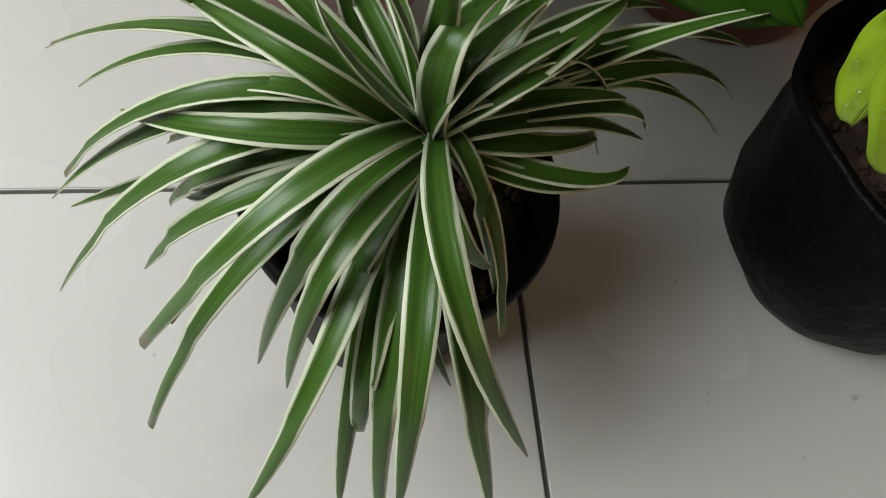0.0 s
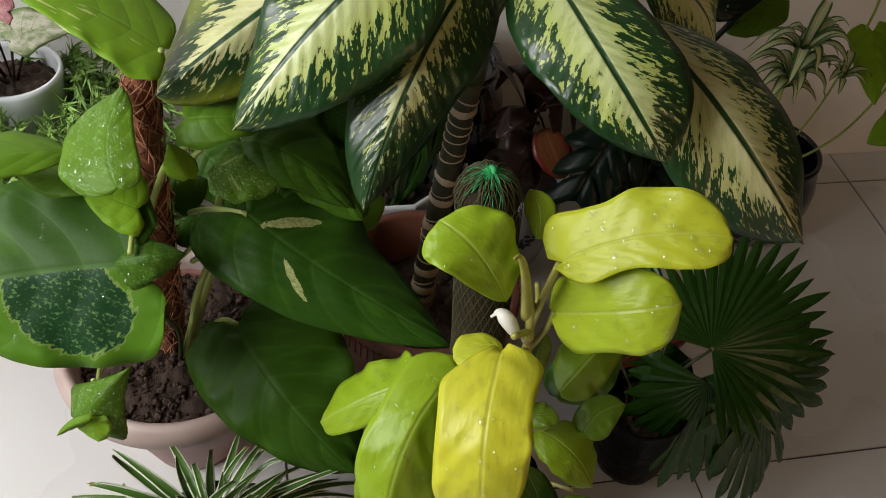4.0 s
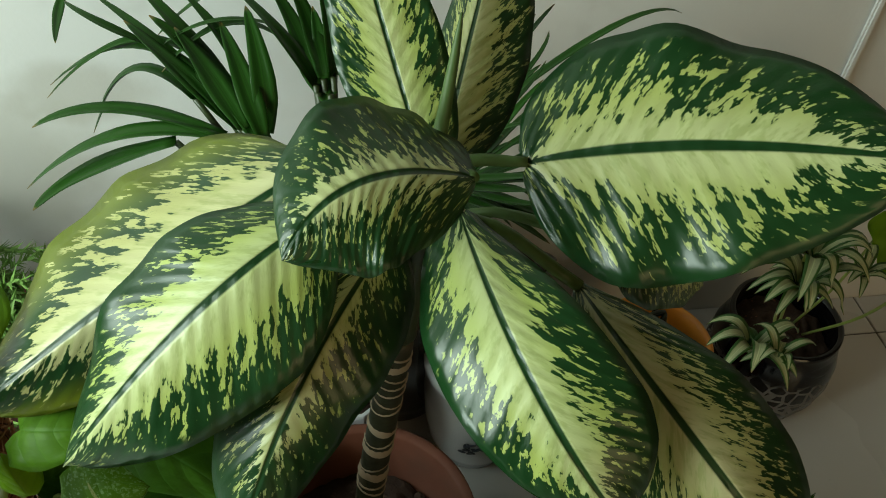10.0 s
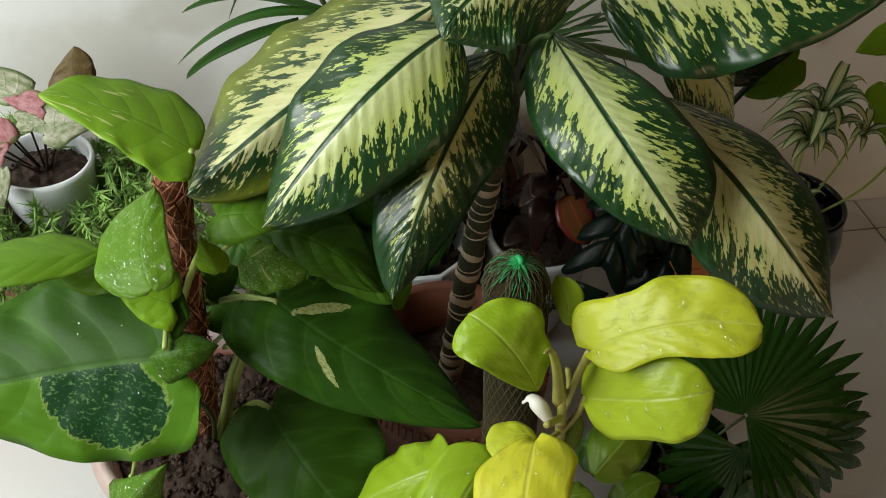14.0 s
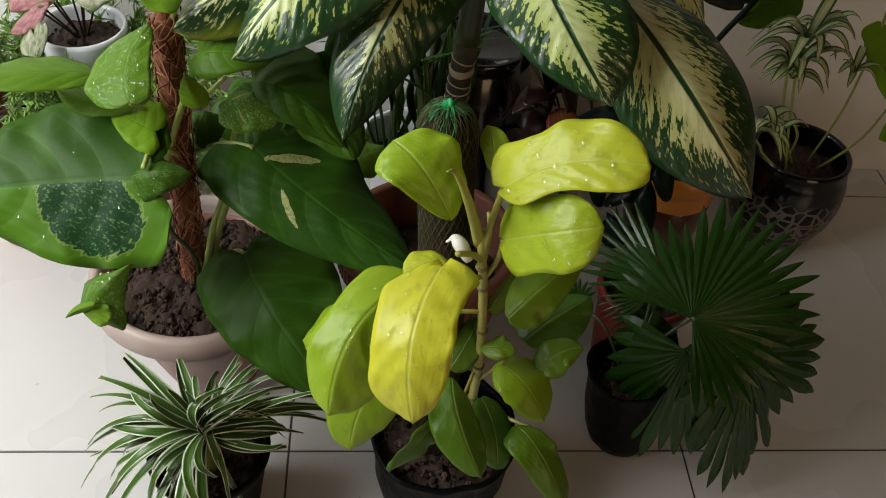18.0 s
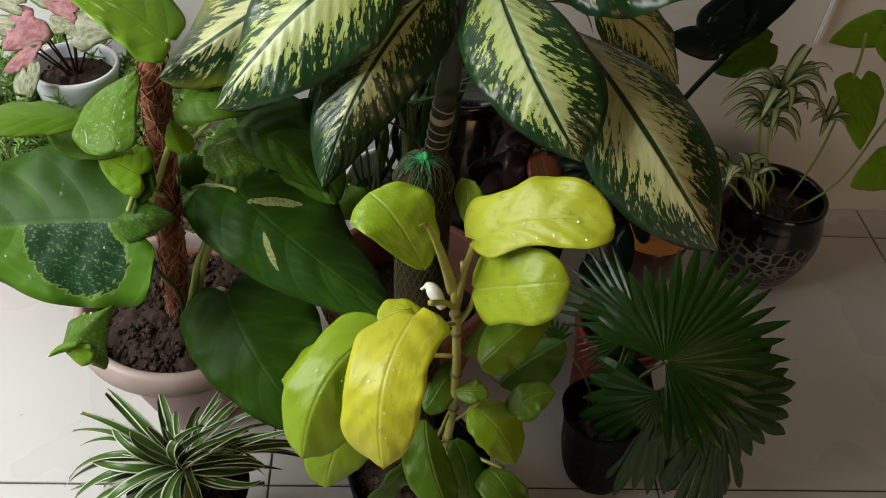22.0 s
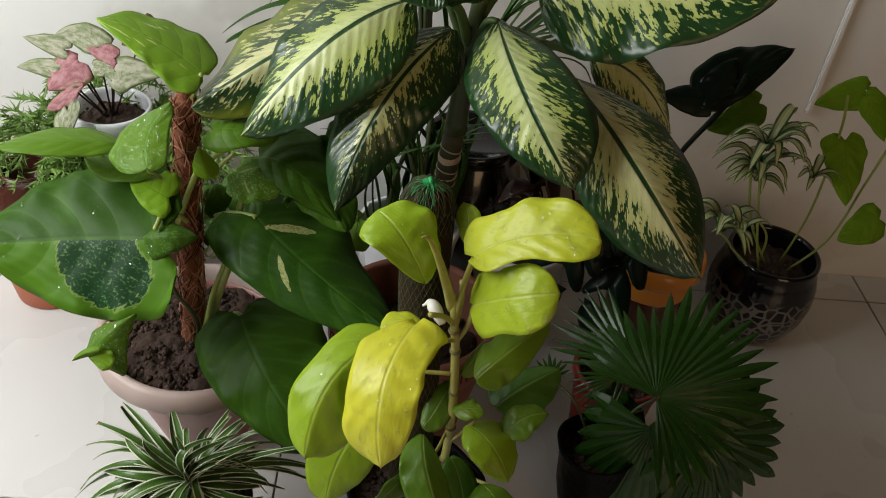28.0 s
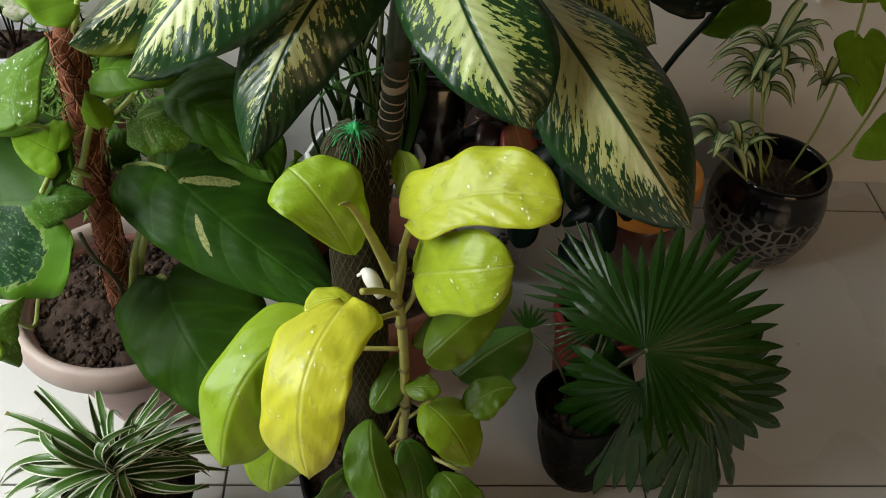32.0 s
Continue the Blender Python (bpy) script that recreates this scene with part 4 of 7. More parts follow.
for k in range(64):
    a = 2 * math.pi * k / 64 + rng.uniform(-0.06, 0.06)
    b = a + rng.choice((-0.35, -0.2, 0.2, 0.35))
    d = Vector((math.cos(a), math.sin(a), 0))
    e = Vector((math.cos(b), math.sin(b), 0))
    tube_into(bm, [apex + d * 0.002, apex + d * 0.013 + Vector((0, 0, rng.uniform(-0.001, 0.003))), apex + d.lerp(e, 0.5) * 0.024 + Vector((0, 0, -0.006)), apex + e * 0.0318 + Vector((0, 0, -0.024))], 0.00042, 4, 4)
tagged(part("net_gather", bm, M_NET, moss, "gathered net strands over the pole top"), kind="stuff")
bm = bmesh.new()
for k in range(110):
    a = 2 * math.pi * k / 110 + rng.uniform(-0.05, 0.05)
    s, bend = rng.uniform(0.008, 0.0285), rng.uniform(-0.5, 0.5)
    pts = []
    for f in (0.06, 0.35, 0.7, 1.0):
        d = Vector((math.cos(a + bend * f), math.sin(a + bend * f), 0))
        pts.append(Vector((0.326, 0.284, 0.6135 + 0.0245 * math.sqrt(max(0.0, 1 - (f * s / 0.0300) ** 2)) + 0.004 * (1 - f) + rng.uniform(0, 0.0012))) + d * f * s)
    tube_into(bm, pts, 0.00042, 4, 3)
tube_into(bm, [apex + Vector((0, -0.004, -0.004)), apex + Vector((0.001, -0.002, 0.006)), apex + Vector((0, 0.004, 0.004))], 0.0028, 6, 3)
tagged(part("green_tie", bm, M_NETGREEN, moss, "bright green net cord tied in a knot"), kind="stuff")
tube("stem", [(0.366, 0.196, 0.135), (0.377, 0.202, 0.27), (0.378, 0.205, 0.36), (0.372, 0.214, 0.455), (0.366, 0.21, 0.50), (0.362, 0.213, 0.54)], lambda u: 0.0058 - 0.0010 * u, M_LIMESTEM, lime, "jointed yellow-green stem", 10)
for z, q in ((0.27, (0.377, 0.202)), (0.33, (0.379, 0.204)), (0.39, (0.377, 0.208)), (0.455, (0.372, 0.214)), (0.49, (0.367, 0.211))):
    bm = bmesh.new()
    tube_into(bm, [(q[0], q[1], z - 0.003), (q[0], q[1], z), (q[0], q[1], z + 0.003)], lambda u: 0.0056 + 0.0015 * math.sin(math.pi * u), 10, 2, False)
    part("stem_node", bm, M_NODE, lime)
for pts, r in (([(0.366, 0.21, 0.50), (0.352, 0.19, 0.53), (0.335, 0.176, 0.545)], 0.0032), ([(0.370, 0.212, 0.475), (0.33, 0.18, 0.495), (0.29, 0.15, 0.515)], 0.0030),
               ([(0.366, 0.21, 0.51), (0.37, 0.21, 0.56), (0.377, 0.213, 0.596)], 0.0034), ([(0.372, 0.214, 0.47), (0.382, 0.212, 0.50), (0.385, 0.21, 0.532)], 0.0032),
               ([(0.368, 0.212, 0.49), (0.372, 0.222, 0.53), (0.37, 0.23, 0.55)], 0.0030), ([(0.375, 0.21, 0.42), (0.30, 0.21, 0.42), (0.265, 0.215, 0.41)], 0.0026),
               ([(0.375, 0.205, 0.32), (0.36, 0.17, 0.32), (0.345, 0.15, 0.33)], 0.0022), ([(0.375, 0.20, 0.26), (0.42, 0.17, 0.27), (0.44, 0.15, 0.285)], 0.0024),
               ([(0.378, 0.203, 0.30), (0.40, 0.19, 0.35), (0.405, 0.185, 0.37)], 0.0022), ([(0.375, 0.20, 0.27), (0.33, 0.16, 0.26), (0.33, 0.14, 0.28)], 0.0020)):
    tube("petiole", pts, r, M_LIMESTEM, lime, segs=8)
tube("leaf_sheath", [(0.362, 0.216, 0.520), (0.352, 0.205, 0.560), (0.338, 0.192, 0.610), (0.326, 0.182, 0.642), (0.318, 0.176, 0.648)], lambda u: 0.0058 * (1 - u) ** 0.8 + 0.0007, M_LIMESTEM, lime, "rolled new leaf", 10)
tube("bud", [(0.352, 0.205, 0.505), (0.343, 0.214, 0.518), (0.336, 0.222, 0.520), (0.329, 0.222, 0.515)], lambda u: 0.0015 + 0.0062 * math.sin(math.pi * min(1, u + 0.15)), M_BUD, lime, "small white papery sheath", 10)

# ---- spider plant ----
spider = thing("potted_spider_plant", "spider plant with white-edged arching leaves in a black nursery pot", "potted plant")
SC = (0.046, 0.211, 0.0)
part("pot", lathe(pot_profile(0.074, 0.054, 0.142, 0.003, 0.004, 0.012), SC, 64), M_BLACK, spider, "thin black plastic nursery pot")
soil(spider, (SC[0], SC[1], 0.112), 0.068, 23, 350, M_PEBBLE, 0.014)
tube("crown", [(0.049, 0.196, 0.11), (0.049, 0.196, 0.15), (0.049, 0.196, 0.19)], lambda u: 0.011 - 0.007 * u, M_STEM, spider, "pale leaf crown", 12)

# ---- things behind ----
def fan(parent, hub, U, V, spread, count, droop=0.1, split=0.55, seed=0):
    """A pleated fan leaf: its hub, its longest ray U, the ray V square to it, and how far it opens."""
    rng = random.Random(seed)
    hub, U, V = Vector(hub), Vector(U), Vector(V)
    radius = U.length
    nrm = U.cross(V).normalized()
    if nrm.dot(TOWARDS) < 0:
        nrm = -nrm
    bm = bmesh.new()
    uv = bm.loops.layers.uv.new("UVMap")
    half = radians(spread) / 2
    for k in range(count):
        a0, a1 = -half + 2 * half * k / count, -half + 2 * half * (k + 1) / count
        am = (a0 + a1) / 2
        long = (0.84 + 0.16 * math.cos(am)) * rng.uniform(0.90, 1.05)
        drop = droop * rng.uniform(0.7, 1.3)
        twist = rng.uniform(-0.06, 0.06)
        sp = split * rng.uniform(0.92, 1.06)
        fork = rng.uniform(0.0, 0.03)
        rows = []
        for r in (0.02, 0.16, 0.34, sp, sp + (1 - sp) * 0.3, sp + (1 - sp) * 0.6, sp + (1 - sp) * 0.85, 1.0):
            w = 1.0 if r <= sp else max(0.05, 1 - ((r - sp) / (1 - sp)) ** 2.2)
            row = []
            for f, lift in ((-1, 0.0), (0, 1.0), (1, 0.0)):
                a = am + twist * max(0, r - sp) + (a1 - a0) / 2 * f * w * (1.0 if r <= sp else sp / r)
                d = U * math.cos(a) + V * math.sin(a)
                rr = long * r * (1 - fork * (1 - abs(f)) * (r > 0.99))
                up = lift * 0.011 * radius * min(1.0, r * 2.2) * w
                row.append(bm.verts.new(hub + d * rr + nrm * (up - drop * radius * r ** 2.4) - Vector((0, 0, 1)) * drop * 0.5 * radius * r ** 3))
            rows.append(row)
        for i, (p, q) in enumerate(zip(rows, rows[1:])):
            for j in range(2):
                f = bm.faces.new((p[j], p[j + 1], q[j + 1], q[j]))
                for lp, (x, y) in zip(f.loops, ((i, j), (i, j + 1), (i + 1, j + 1), (i + 1, j))):
                    lp[uv].uv = (x / 9 + 0.02, y / 2)
    ob = part("fan_leaf", bm, M_FAN, parent, smooth=False)
    so = ob.modifiers.new("thickness", "SOLIDIFY")
    so.thickness, so.offset = 0.0005, 0
    return ob


def split_leaf(parent, B, M, T, reach, fingers, seed):
    """A dark leaf cut into drooping fingers along both sides of its midrib."""
    rng = random.Random(seed)
    B, M, T = Vector(B), Vector(M), Vector(T)
    C = M * 2 - (B + T) * 0.5
    up = Vector((-0.25, -0.55, 0.8)).normalized()
    bm = bmesh.new()
    uv = bm.loops.layers.uv.new("UVMap")
    step = (T - B).length / fingers
    for i in range(fingers + 1):
        u = (i + 0.35) / (fingers + 0.35)
        p = (1 - u) ** 2 * B + 2 * u * (1 - u) * C + u * u * T
        t = (2 * (1 - u) * (C - B) + 2 * u * (T - C)).normalized()
        out = t.cross(up).normalized()
        for sgn in ((-1, 1) if i < fingers else (0,)):
            d = (out * sgn + t * (0.35 + 0.6 * u if sgn else 1.0)).normalized()
            l = reach * (0.55 + 0.9 * math.sin(math.pi * (0.15 + 0.7 * u))) * 0.58 * rng.uniform(0.9, 1.1)
            rows = []
            for f in (0.0, 0.2, 0.4, 0.6, 0.8, 0.93, 1.0):
                w = step * 0.68 * (0.95, 0.80, 0.86, 0.84, 0.66, 0.36, 0.05)[len(rows)]
                c = p + d * l * f + up * l * (0.10 * f - 0.30 * f * f) - Vector((0, 0, l * 0.20 * f ** 2.2))
                across = t if sgn else out
                rows.append([bm.verts.new(c + across * w * v + up * w * 0.07 * (1 - abs(v))) for v in (-1, -0.4, 0.4, 1)])
            for k, (q, r) in enumerate(zip(rows, rows[1:])):
                for j in range(3):
                    face = bm.faces.new((q[j], q[j + 1], r[j + 1], r[j]))
                    for lp, (x, y) in zip(face.loops, ((k, j), (k, j + 1), (k + 1, j + 1), (k + 1, j))):
                        lp[uv].uv = (x / 6, y / 3)
    ob = part("leaf", bm, M_RUBBER, parent)
    so = ob.modifiers.new("thickness", "SOLIDIFY")
    so.thickness, so.offset = 0.0006, 0
    return ob


palm = thing("potted_fan_palm", "small fan palm with dark pleated leaves in a black grow bag", "potted plant")
prof = [(0.040, 0.0), (0.047, 0.004), (0.053, 0.03), (0.056, 0.09), (0.055, 0.15), (0.056, 0.183), (0.0585, 0.190), (0.056, 0.193), (0.052, 0.187), (0.05, 0.12), (0.001, 0.12)]
part("grow_bag", lathe(prof, (0.638, 0.325, 0.0), 56, 0.05, (-0.03, -0.02), 9), M_BAG, palm, "creased black plastic grow bag")
soil(palm, (0.611, 0.307, 0.155), 0.051, 29, 30)

# dark red pot behind the palm
redpot = thing("red_planter", "dark red plastic planter filled with soil", "planter")
part("pot", lathe(pot_profile(0.070, 0.055, 0.175, 0.005, 0.005, 0.018), (0.675, 0.475, 0.0), 56), M_REDTAG, redpot, "dark red pot with a thick rim")
soil(redpot, (0.675, 0.475, 0.140), 0.062, 83, 60)

# strap-leaved palm in a white faceted pot
areca = thing("potted_strap_palm", "dark green palm with long arching narrow leaves in a white pot", "potted plant")
AC = (0.318, 0.737, 0.0)
part("pot", lathe(pot_profile(0.092, 0.068, 0.24, 0.005, 0.004, 0.02), AC, 10), M_WHITE, areca, "white faceted plastic pot", smooth=False)
soil(areca, (AC[0], AC[1], 0.19), 0.083, 41, 30)
rng = random.Random(77)
for k in range(9):
    a = rng.uniform(0, 6.28)
    x, y = AC[0] + 0.045 * math.cos(a), AC[1] + 0.04 * math.sin(a)
    tube("stalk", [(x, y, 0.19), (x + rng.uniform(-0.02, 0.02), y + 0.01, 0.34), (0.30 + rng.uniform(-0.05, 0.06), 0.745, 0.50)], 0.004, M_DARKSTEM, areca, segs=7)
for k in range(30):
    a = rng.uniform(0, 6.28)
    x, y = AC[0] + 0.05 * math.cos(a), AC[1] + 0.045 * math.sin(a)
    strap(areca, (x, y, 0.19), (x + rng.uniform(-0.05, 0.05), y + rng.uniform(-0.03, 0.03), 0.36), (x + rng.uniform(-0.12, 0.12), y + rng.uniform(-0.08, 0.05), 0.46), rng.uniform(0.005, 0.008), M_PALM)

# red-brown plant in a white pot with a flower print
croton = thing("potted_croton", "plant with dark red-brown leaves in a white flower-printed pot", "potted plant")
FC = (0.532, 0.748, 0.0)
prof = [(0.050, 0.0), (0.056, 0.004), (0.070, 0.04), (0.080, 0.09), (0.084, 0.14), (0.084, 0.19), (0.088, 0.198), (0.089, 0.212), (0.085, 0.219), (0.079, 0.216), (0.077, 0.20), (0.07, 0.12), (0.001, 0.12)]
wp = part("pot", lathe(prof, FC, 64), M_WHITE, croton, "glossy white pot with a thick rim")
soil(croton, (FC[0], FC[1], 0.185), 0.076, 47, 20)
bm = bmesh.new()
rng = random.Random(12)
for k in range(30):
    a = -math.pi / 2 - 0.1 + rng.gauss(0, 0.20)
    z = 0.105 + rng.gauss(0, 0.012) + 0.05 * (a + math.pi / 2 + 0.1)
    rr = 0.0815 + (z - 0.09) * 0.08
    m = Matrix.Translation((FC[0] + rr * math.cos(a), FC[1] + rr * math.sin(a), z)) @ Matrix.Rotation(a, 4, "Z") @ Matrix.Rotation(rng.uniform(0, 3), 4, "X") @ Matrix.Diagonal((0.0012, 0.003, 0.0065, 1))
    bmesh.ops.create_uvsphere(bm, u_segments=8, v_segments=6, radius=1, matrix=m)
part("flower_print", bm, M_DECAL, wp, "dark grey flower print")
tube("stem", [(0.53, 0.745, 0.18), (0.53, 0.735, 0.27), (0.535, 0.72, 0.36)], 0.005, M_CROTON, croton)
for B, M, T, w in (((0.53, 0.73, 0.31), (0.505, 0.69, 0.315), (0.495, 0.665, 0.25), 0.022), ((0.532, 0.725, 0.33), (0.50, 0.70, 0.36), (0.465, 0.68, 0.34), 0.024),
                   ((0.533, 0.725, 0.34), (0.56, 0.70, 0.39), (0.59, 0.675, 0.38), 0.026), ((0.535, 0.725, 0.35), (0.53, 0.71, 0.42), (0.525, 0.68, 0.45), 0.026),
                   ((0.53, 0.735, 0.29), (0.56, 0.69, 0.305), (0.58, 0.655, 0.28), 0.022), ((0.53, 0.73, 0.33), (0.49, 0.74, 0.40), (0.46, 0.73, 0.43), 0.024)):
    strap(croton, B, M, T, w, M_CROTON, 0.15)
leaf(croton, "ovate", (0.540, 0.690, 0.345), (0.550, 0.655, 0.326), (0.563, 0.628, 0.300), (0.522, 0.652, 0.318), (0.576, 0.656, 0.332), material=M_RED)
tube("petiole", [(0.535, 0.725, 0.34), (0.537, 0.71, 0.352), (0.540, 0.690, 0.345)], 0.0018, M_CROTON, croton, segs=6)
rng = random.Random(64)
for k in range(12):
    a = 2 * math.pi * k / 12 + rng.uniform(-0.2, 0.2)
    z, l = rng.uniform(0.24, 0.40), rng.uniform(0.06, 0.11)
    d = Vector((math.cos(a), math.sin(a) * 0.8, 0))
    c = Vector((0.532, 0.735, z))
    strap(croton, c, c + d * l * 0.55 + Vector((0, 0, rng.uniform(0.01, 0.05))), c + d * l + Vector((0, 0, rng.uniform(-0.06, 0.02))), rng.uniform(0.018, 0.026), M_CROTON, 0.15)

# dark split-leaved plant in an orange pot
rubber = thing("potted_split_leaf_plant", "plant with near-black glossy split leaves in an orange pot", "potted plant")
OC = (0.787, 0.752, 0.0)
part("foot", lathe([(0.055, 0.0), (0.061, 0.004), (0.070, 0.065), (0.0755, 0.131), (0.0745, 0.134), (0.001, 0.131)], OC, 60), M_BROWN, rubber, "dark brown lower half of the pot")
prof = [(0.0757, 0.121), (0.0765, 0.124), (0.079, 0.15), (0.080, 0.163), (0.087, 0.167), (0.091, 0.176), (0.091, 0.192), (0.088, 0.201), (0.083, 0.204), (0.077, 0.20), (0.074, 0.18), (0.0735, 0.13), (0.001, 0.128)]
part("collar", lathe(prof, (OC[0], OC[1], 0.013), 60), M_ORANGE, rubber, "glossy orange collar with a thick rolled rim")
soil(rubber, (OC[0], OC[1], 0.165), 0.072, 53, 20)
tube("stem", [(0.785, 0.75, 0.17), (0.745, 0.72, 0.36), (0.752, 0.71, 0.44), (0.80, 0.70, 0.55), (0.815, 0.70, 0.60)], 0.0045, M_RUBBER, rubber)

# crackle-glazed round pot
crack = thing("potted_variegated_plant", "trailing variegated plantlets in a round black crackle-glazed pot", "potted plant")
KC = (1.026, 0.79, 0.0)
prof = [(0.055, 0.0), (0.064, 0.003), (0.083, 0.03), (0.097, 0.07), (0.102, 0.105), (0.099, 0.14), (0.091, 0.168), (0.086, 0.18), (0.088, 0.19), (0.087, 0.198), (0.082, 0.2), (0.077, 0.194), (0.08, 0.16), (0.085, 0.11), (0.001, 0.11)]
part("pot", lathe(prof, KC, 72), M_CRACKLE, crack, "round black pot with a grey crackle pattern")
soil(crack, (KC[0], KC[1], 0.155), 0.078, 59, 30, M_BRICK)


def rosette(parent, c, r, n, seed, material, droop=0.3):
    """A tuft of small arching striped leaves."""
    rng = random.Random(seed)
    c = Vector(c)
    n = round(n * 0.75)
    for k in range(n):
        a = 2 * math.pi * k / n + rng.uniform(-0.25, 0.25)
        l = r * rng.uniform(0.7, 1.15)
        up = rng.uniform(0.15, 0.75)
        d = Vector((math.cos(a), math.sin(a) * 0.8, 0))
        strap(parent, c + d * 0.002, c + d * l * 0.5 + Vector((0, 0, l * up)), c + d * l + Vector((0, 0, l * (up * 1.3 - droop - rng.uniform(0, 0.35)))), r * rng.uniform(0.11, 0.15), material, nu=10)


for i, (c, r, n) in enumerate((((0.845, 0.615, 0.520), 0.07, 15), ((0.838, 0.605, 0.485), 0.07, 16), ((0.855, 0.63, 0.455), 0.05, 10), ((0.815, 0.60, 0.375), 0.075, 14))):
    rosette(crack, c, r, n, 100 + i, M_VARIEG)
for pts in ([(1.0, 0.77, 0.16), (0.93, 0.70, 0.30), (0.87, 0.65, 0.45), (0.835, 0.615, 0.53)], [(1.02, 0.79, 0.16), (0.90, 0.68, 0.34), (0.828, 0.605, 0.49)],
            [(0.99, 0.77, 0.16), (0.90, 0.70, 0.26), (0.85, 0.63, 0.33), (0.815, 0.60, 0.37)], [(1.05, 0.80, 0.16), (1.03, 0.74, 0.33), (0.985, 0.68, 0.52), (0.96, 0.66, 0.60)],
            [(1.06, 0.78, 0.16), (1.06, 0.70, 0.30), (1.03, 0.63, 0.46), (1.02, 0.60, 0.56)], [(1.01, 0.80, 0.16), (0.96, 0.72, 0.28), (0.90, 0.66, 0.36)]):
    tube("runner", pts, 0.0022, M_STEM, crack, segs=6)

# dark glossy jar at the back
jar = thing("glazed_jar", "large glossy black glazed jar standing by the wall", "jar")
prof = [(0.07, 0.0), (0.078, 0.004), (0.095, 0.06), (0.106, 0.14), (0.108, 0.22), (0.098, 0.29), (0.082, 0.325), (0.080, 0.333), (0.075, 0.333), (0.09, 0.25), (0.001, 0.24)]
M_JAR = plain("black_glaze", (0.008, 0.008, 0.009), 0.16, 0.2, 20, 0.02, coat=0.4)
part("body", lathe(prof, (0.425, 0.868, 0.0), 64), M_JAR, jar)
part("rim", lathe([(0.080, 0.333), (0.086, 0.343), (0.088, 0.353), (0.083, 0.358), (0.077, 0.35), (0.0755, 0.333)], (0.425, 0.868, 0.0), 64), M_JAR, jar, "thick rounded lip")

# caladium in a white bowl above a bed of asparagus fern
fernpot = thing("potted_asparagus_fern", "feathery green asparagus fern spilling from a tall planter", "potted plant")
part("planter", lathe(pot_profile(0.13, 0.10, 0.285, 0.008, 0.006, 0.02), (-0.20, 0.80, 0.0), 40), M_TERRA, fernpot, "plain terracotta planter")
soil(fernpot, (-0.20, 0.80, 0.27), 0.12, 61, 10)
rng = random.Random(5)
verts, faces = [], []


def needle(p, d, l, w):
    s = d.cross(Vector((rng.uniform(-1, 1), rng.uniform(-1, 1), rng.uniform(-1, 1)))).normalized() * w
    u = d.cross(s).normalized() * w * 0.6
    k = len(verts)
    verts.extend([p - s, p + s, p + u, p + d * l])
    faces.extend([(k, k + 1, k + 3), (k + 1, k + 2, k + 3), (k + 2, k, k + 3)])


for k in range(170):
    a = rng.uniform(0, 6.28)
    reach = rng.uniform(0.06, 0.25)
    c = Vector((-0.20 + 0.08 * math.cos(a), 0.79 + 0.06 * math.sin(a), 0.29))
    e = Vector((-0.19 + math.cos(a) * reach * 1.15, 0.735 + math.sin(a) * reach * 0.95, rng.uniform(0.26, 0.375)))
    e.y = min(e.y, 0.955)
    m = (c + e) * 0.5 + Vector((0, 0, rng.uniform(0.03, 0.09)))
    sp = spline([c, m, e], 9)
    for i in range(2, len(sp)):
        d = (sp[i] - sp[i - 1]).normalized()
        needle(sp[i - 1], d, (sp[i] - sp[i - 1]).length * 1.2, 0.0007)
        for _ in range(4):
            q = (d * 0.9 + Vector((rng.uniform(-1, 1), rng.uniform(-1, 1), rng.uniform(-0.6, 1)))).normalized()
            needle(sp[i].lerp(sp[i - 1], rng.random()), q, rng.uniform(0.013, 0.027), rng.uniform(0.0016, 0.0031))
me = bpy.data.meshes.new("fern_needles")
me.from_pydata([tuple(v) for v in verts], [], faces)
me.materials.append(M_FERN)
ob = tagged(new("fern_needles", me), kind="stuff")
ob.parent = fernpot

caladium = thing("potted_caladium", "caladium with pink and pale leaves in a small white bowl", "potted plant")
BC = (-0.197, 0.79, 0.295)
prof = [(0.040, 0.0), (0.046, 0.003), (0.058, 0.04), (0.064, 0.085), (0.067, 0.10), (0.066, 0.107), (0.062, 0.107), (0.060, 0.10), (0.055, 0.06), (0.001, 0.05)]
part("bowl", lathe(prof, BC, 48), M_WHITE, caladium, "white rounded bowl")
soil(caladium, (BC[0], BC[1], BC[2] + 0.082), 0.058, 67, 20)

# clay dish and brown jar on the floor by the fern
dish = thing("clay_planter", "bright orange clay planter with a raised pattern", "planter")
prof = [(0.060, 0.0), (0.066, 0.004), (0.074, 0.06), (0.079, 0.12), (0.080, 0.165), (0.088, 0.172), (0.090, 0.188), (0.086, 0.199), (0.080, 0.197), (0.076, 0.17), (0.07, 0.09), (0.001, 0.09)]
cp = part("body", lathe(prof, (-0.352, 0.765, 0.0), 48), M_ORANGECLAY, dish)
for k in range(14):
    a = 2 * math.pi * k / 14
    bm = bmesh.new()
    m = Matrix.Translation((-0.352 + 0.0785 * math.cos(a), 0.765 + 0.0785 * math.sin(a), 0.125)) @ Matrix.Rotation(a, 4, "Z") @ Matrix.Diagonal((0.004, 0.0065, 0.014, 1))
    bmesh.ops.create_uvsphere(bm, u_segments=10, v_segments=8, radius=1, matrix=m)
    part("relief_petal", bm, M_ORANGE, cp)
brown = thing("brown_jar", "rounded glossy brown clay jar resting in the orange planter", "jar")
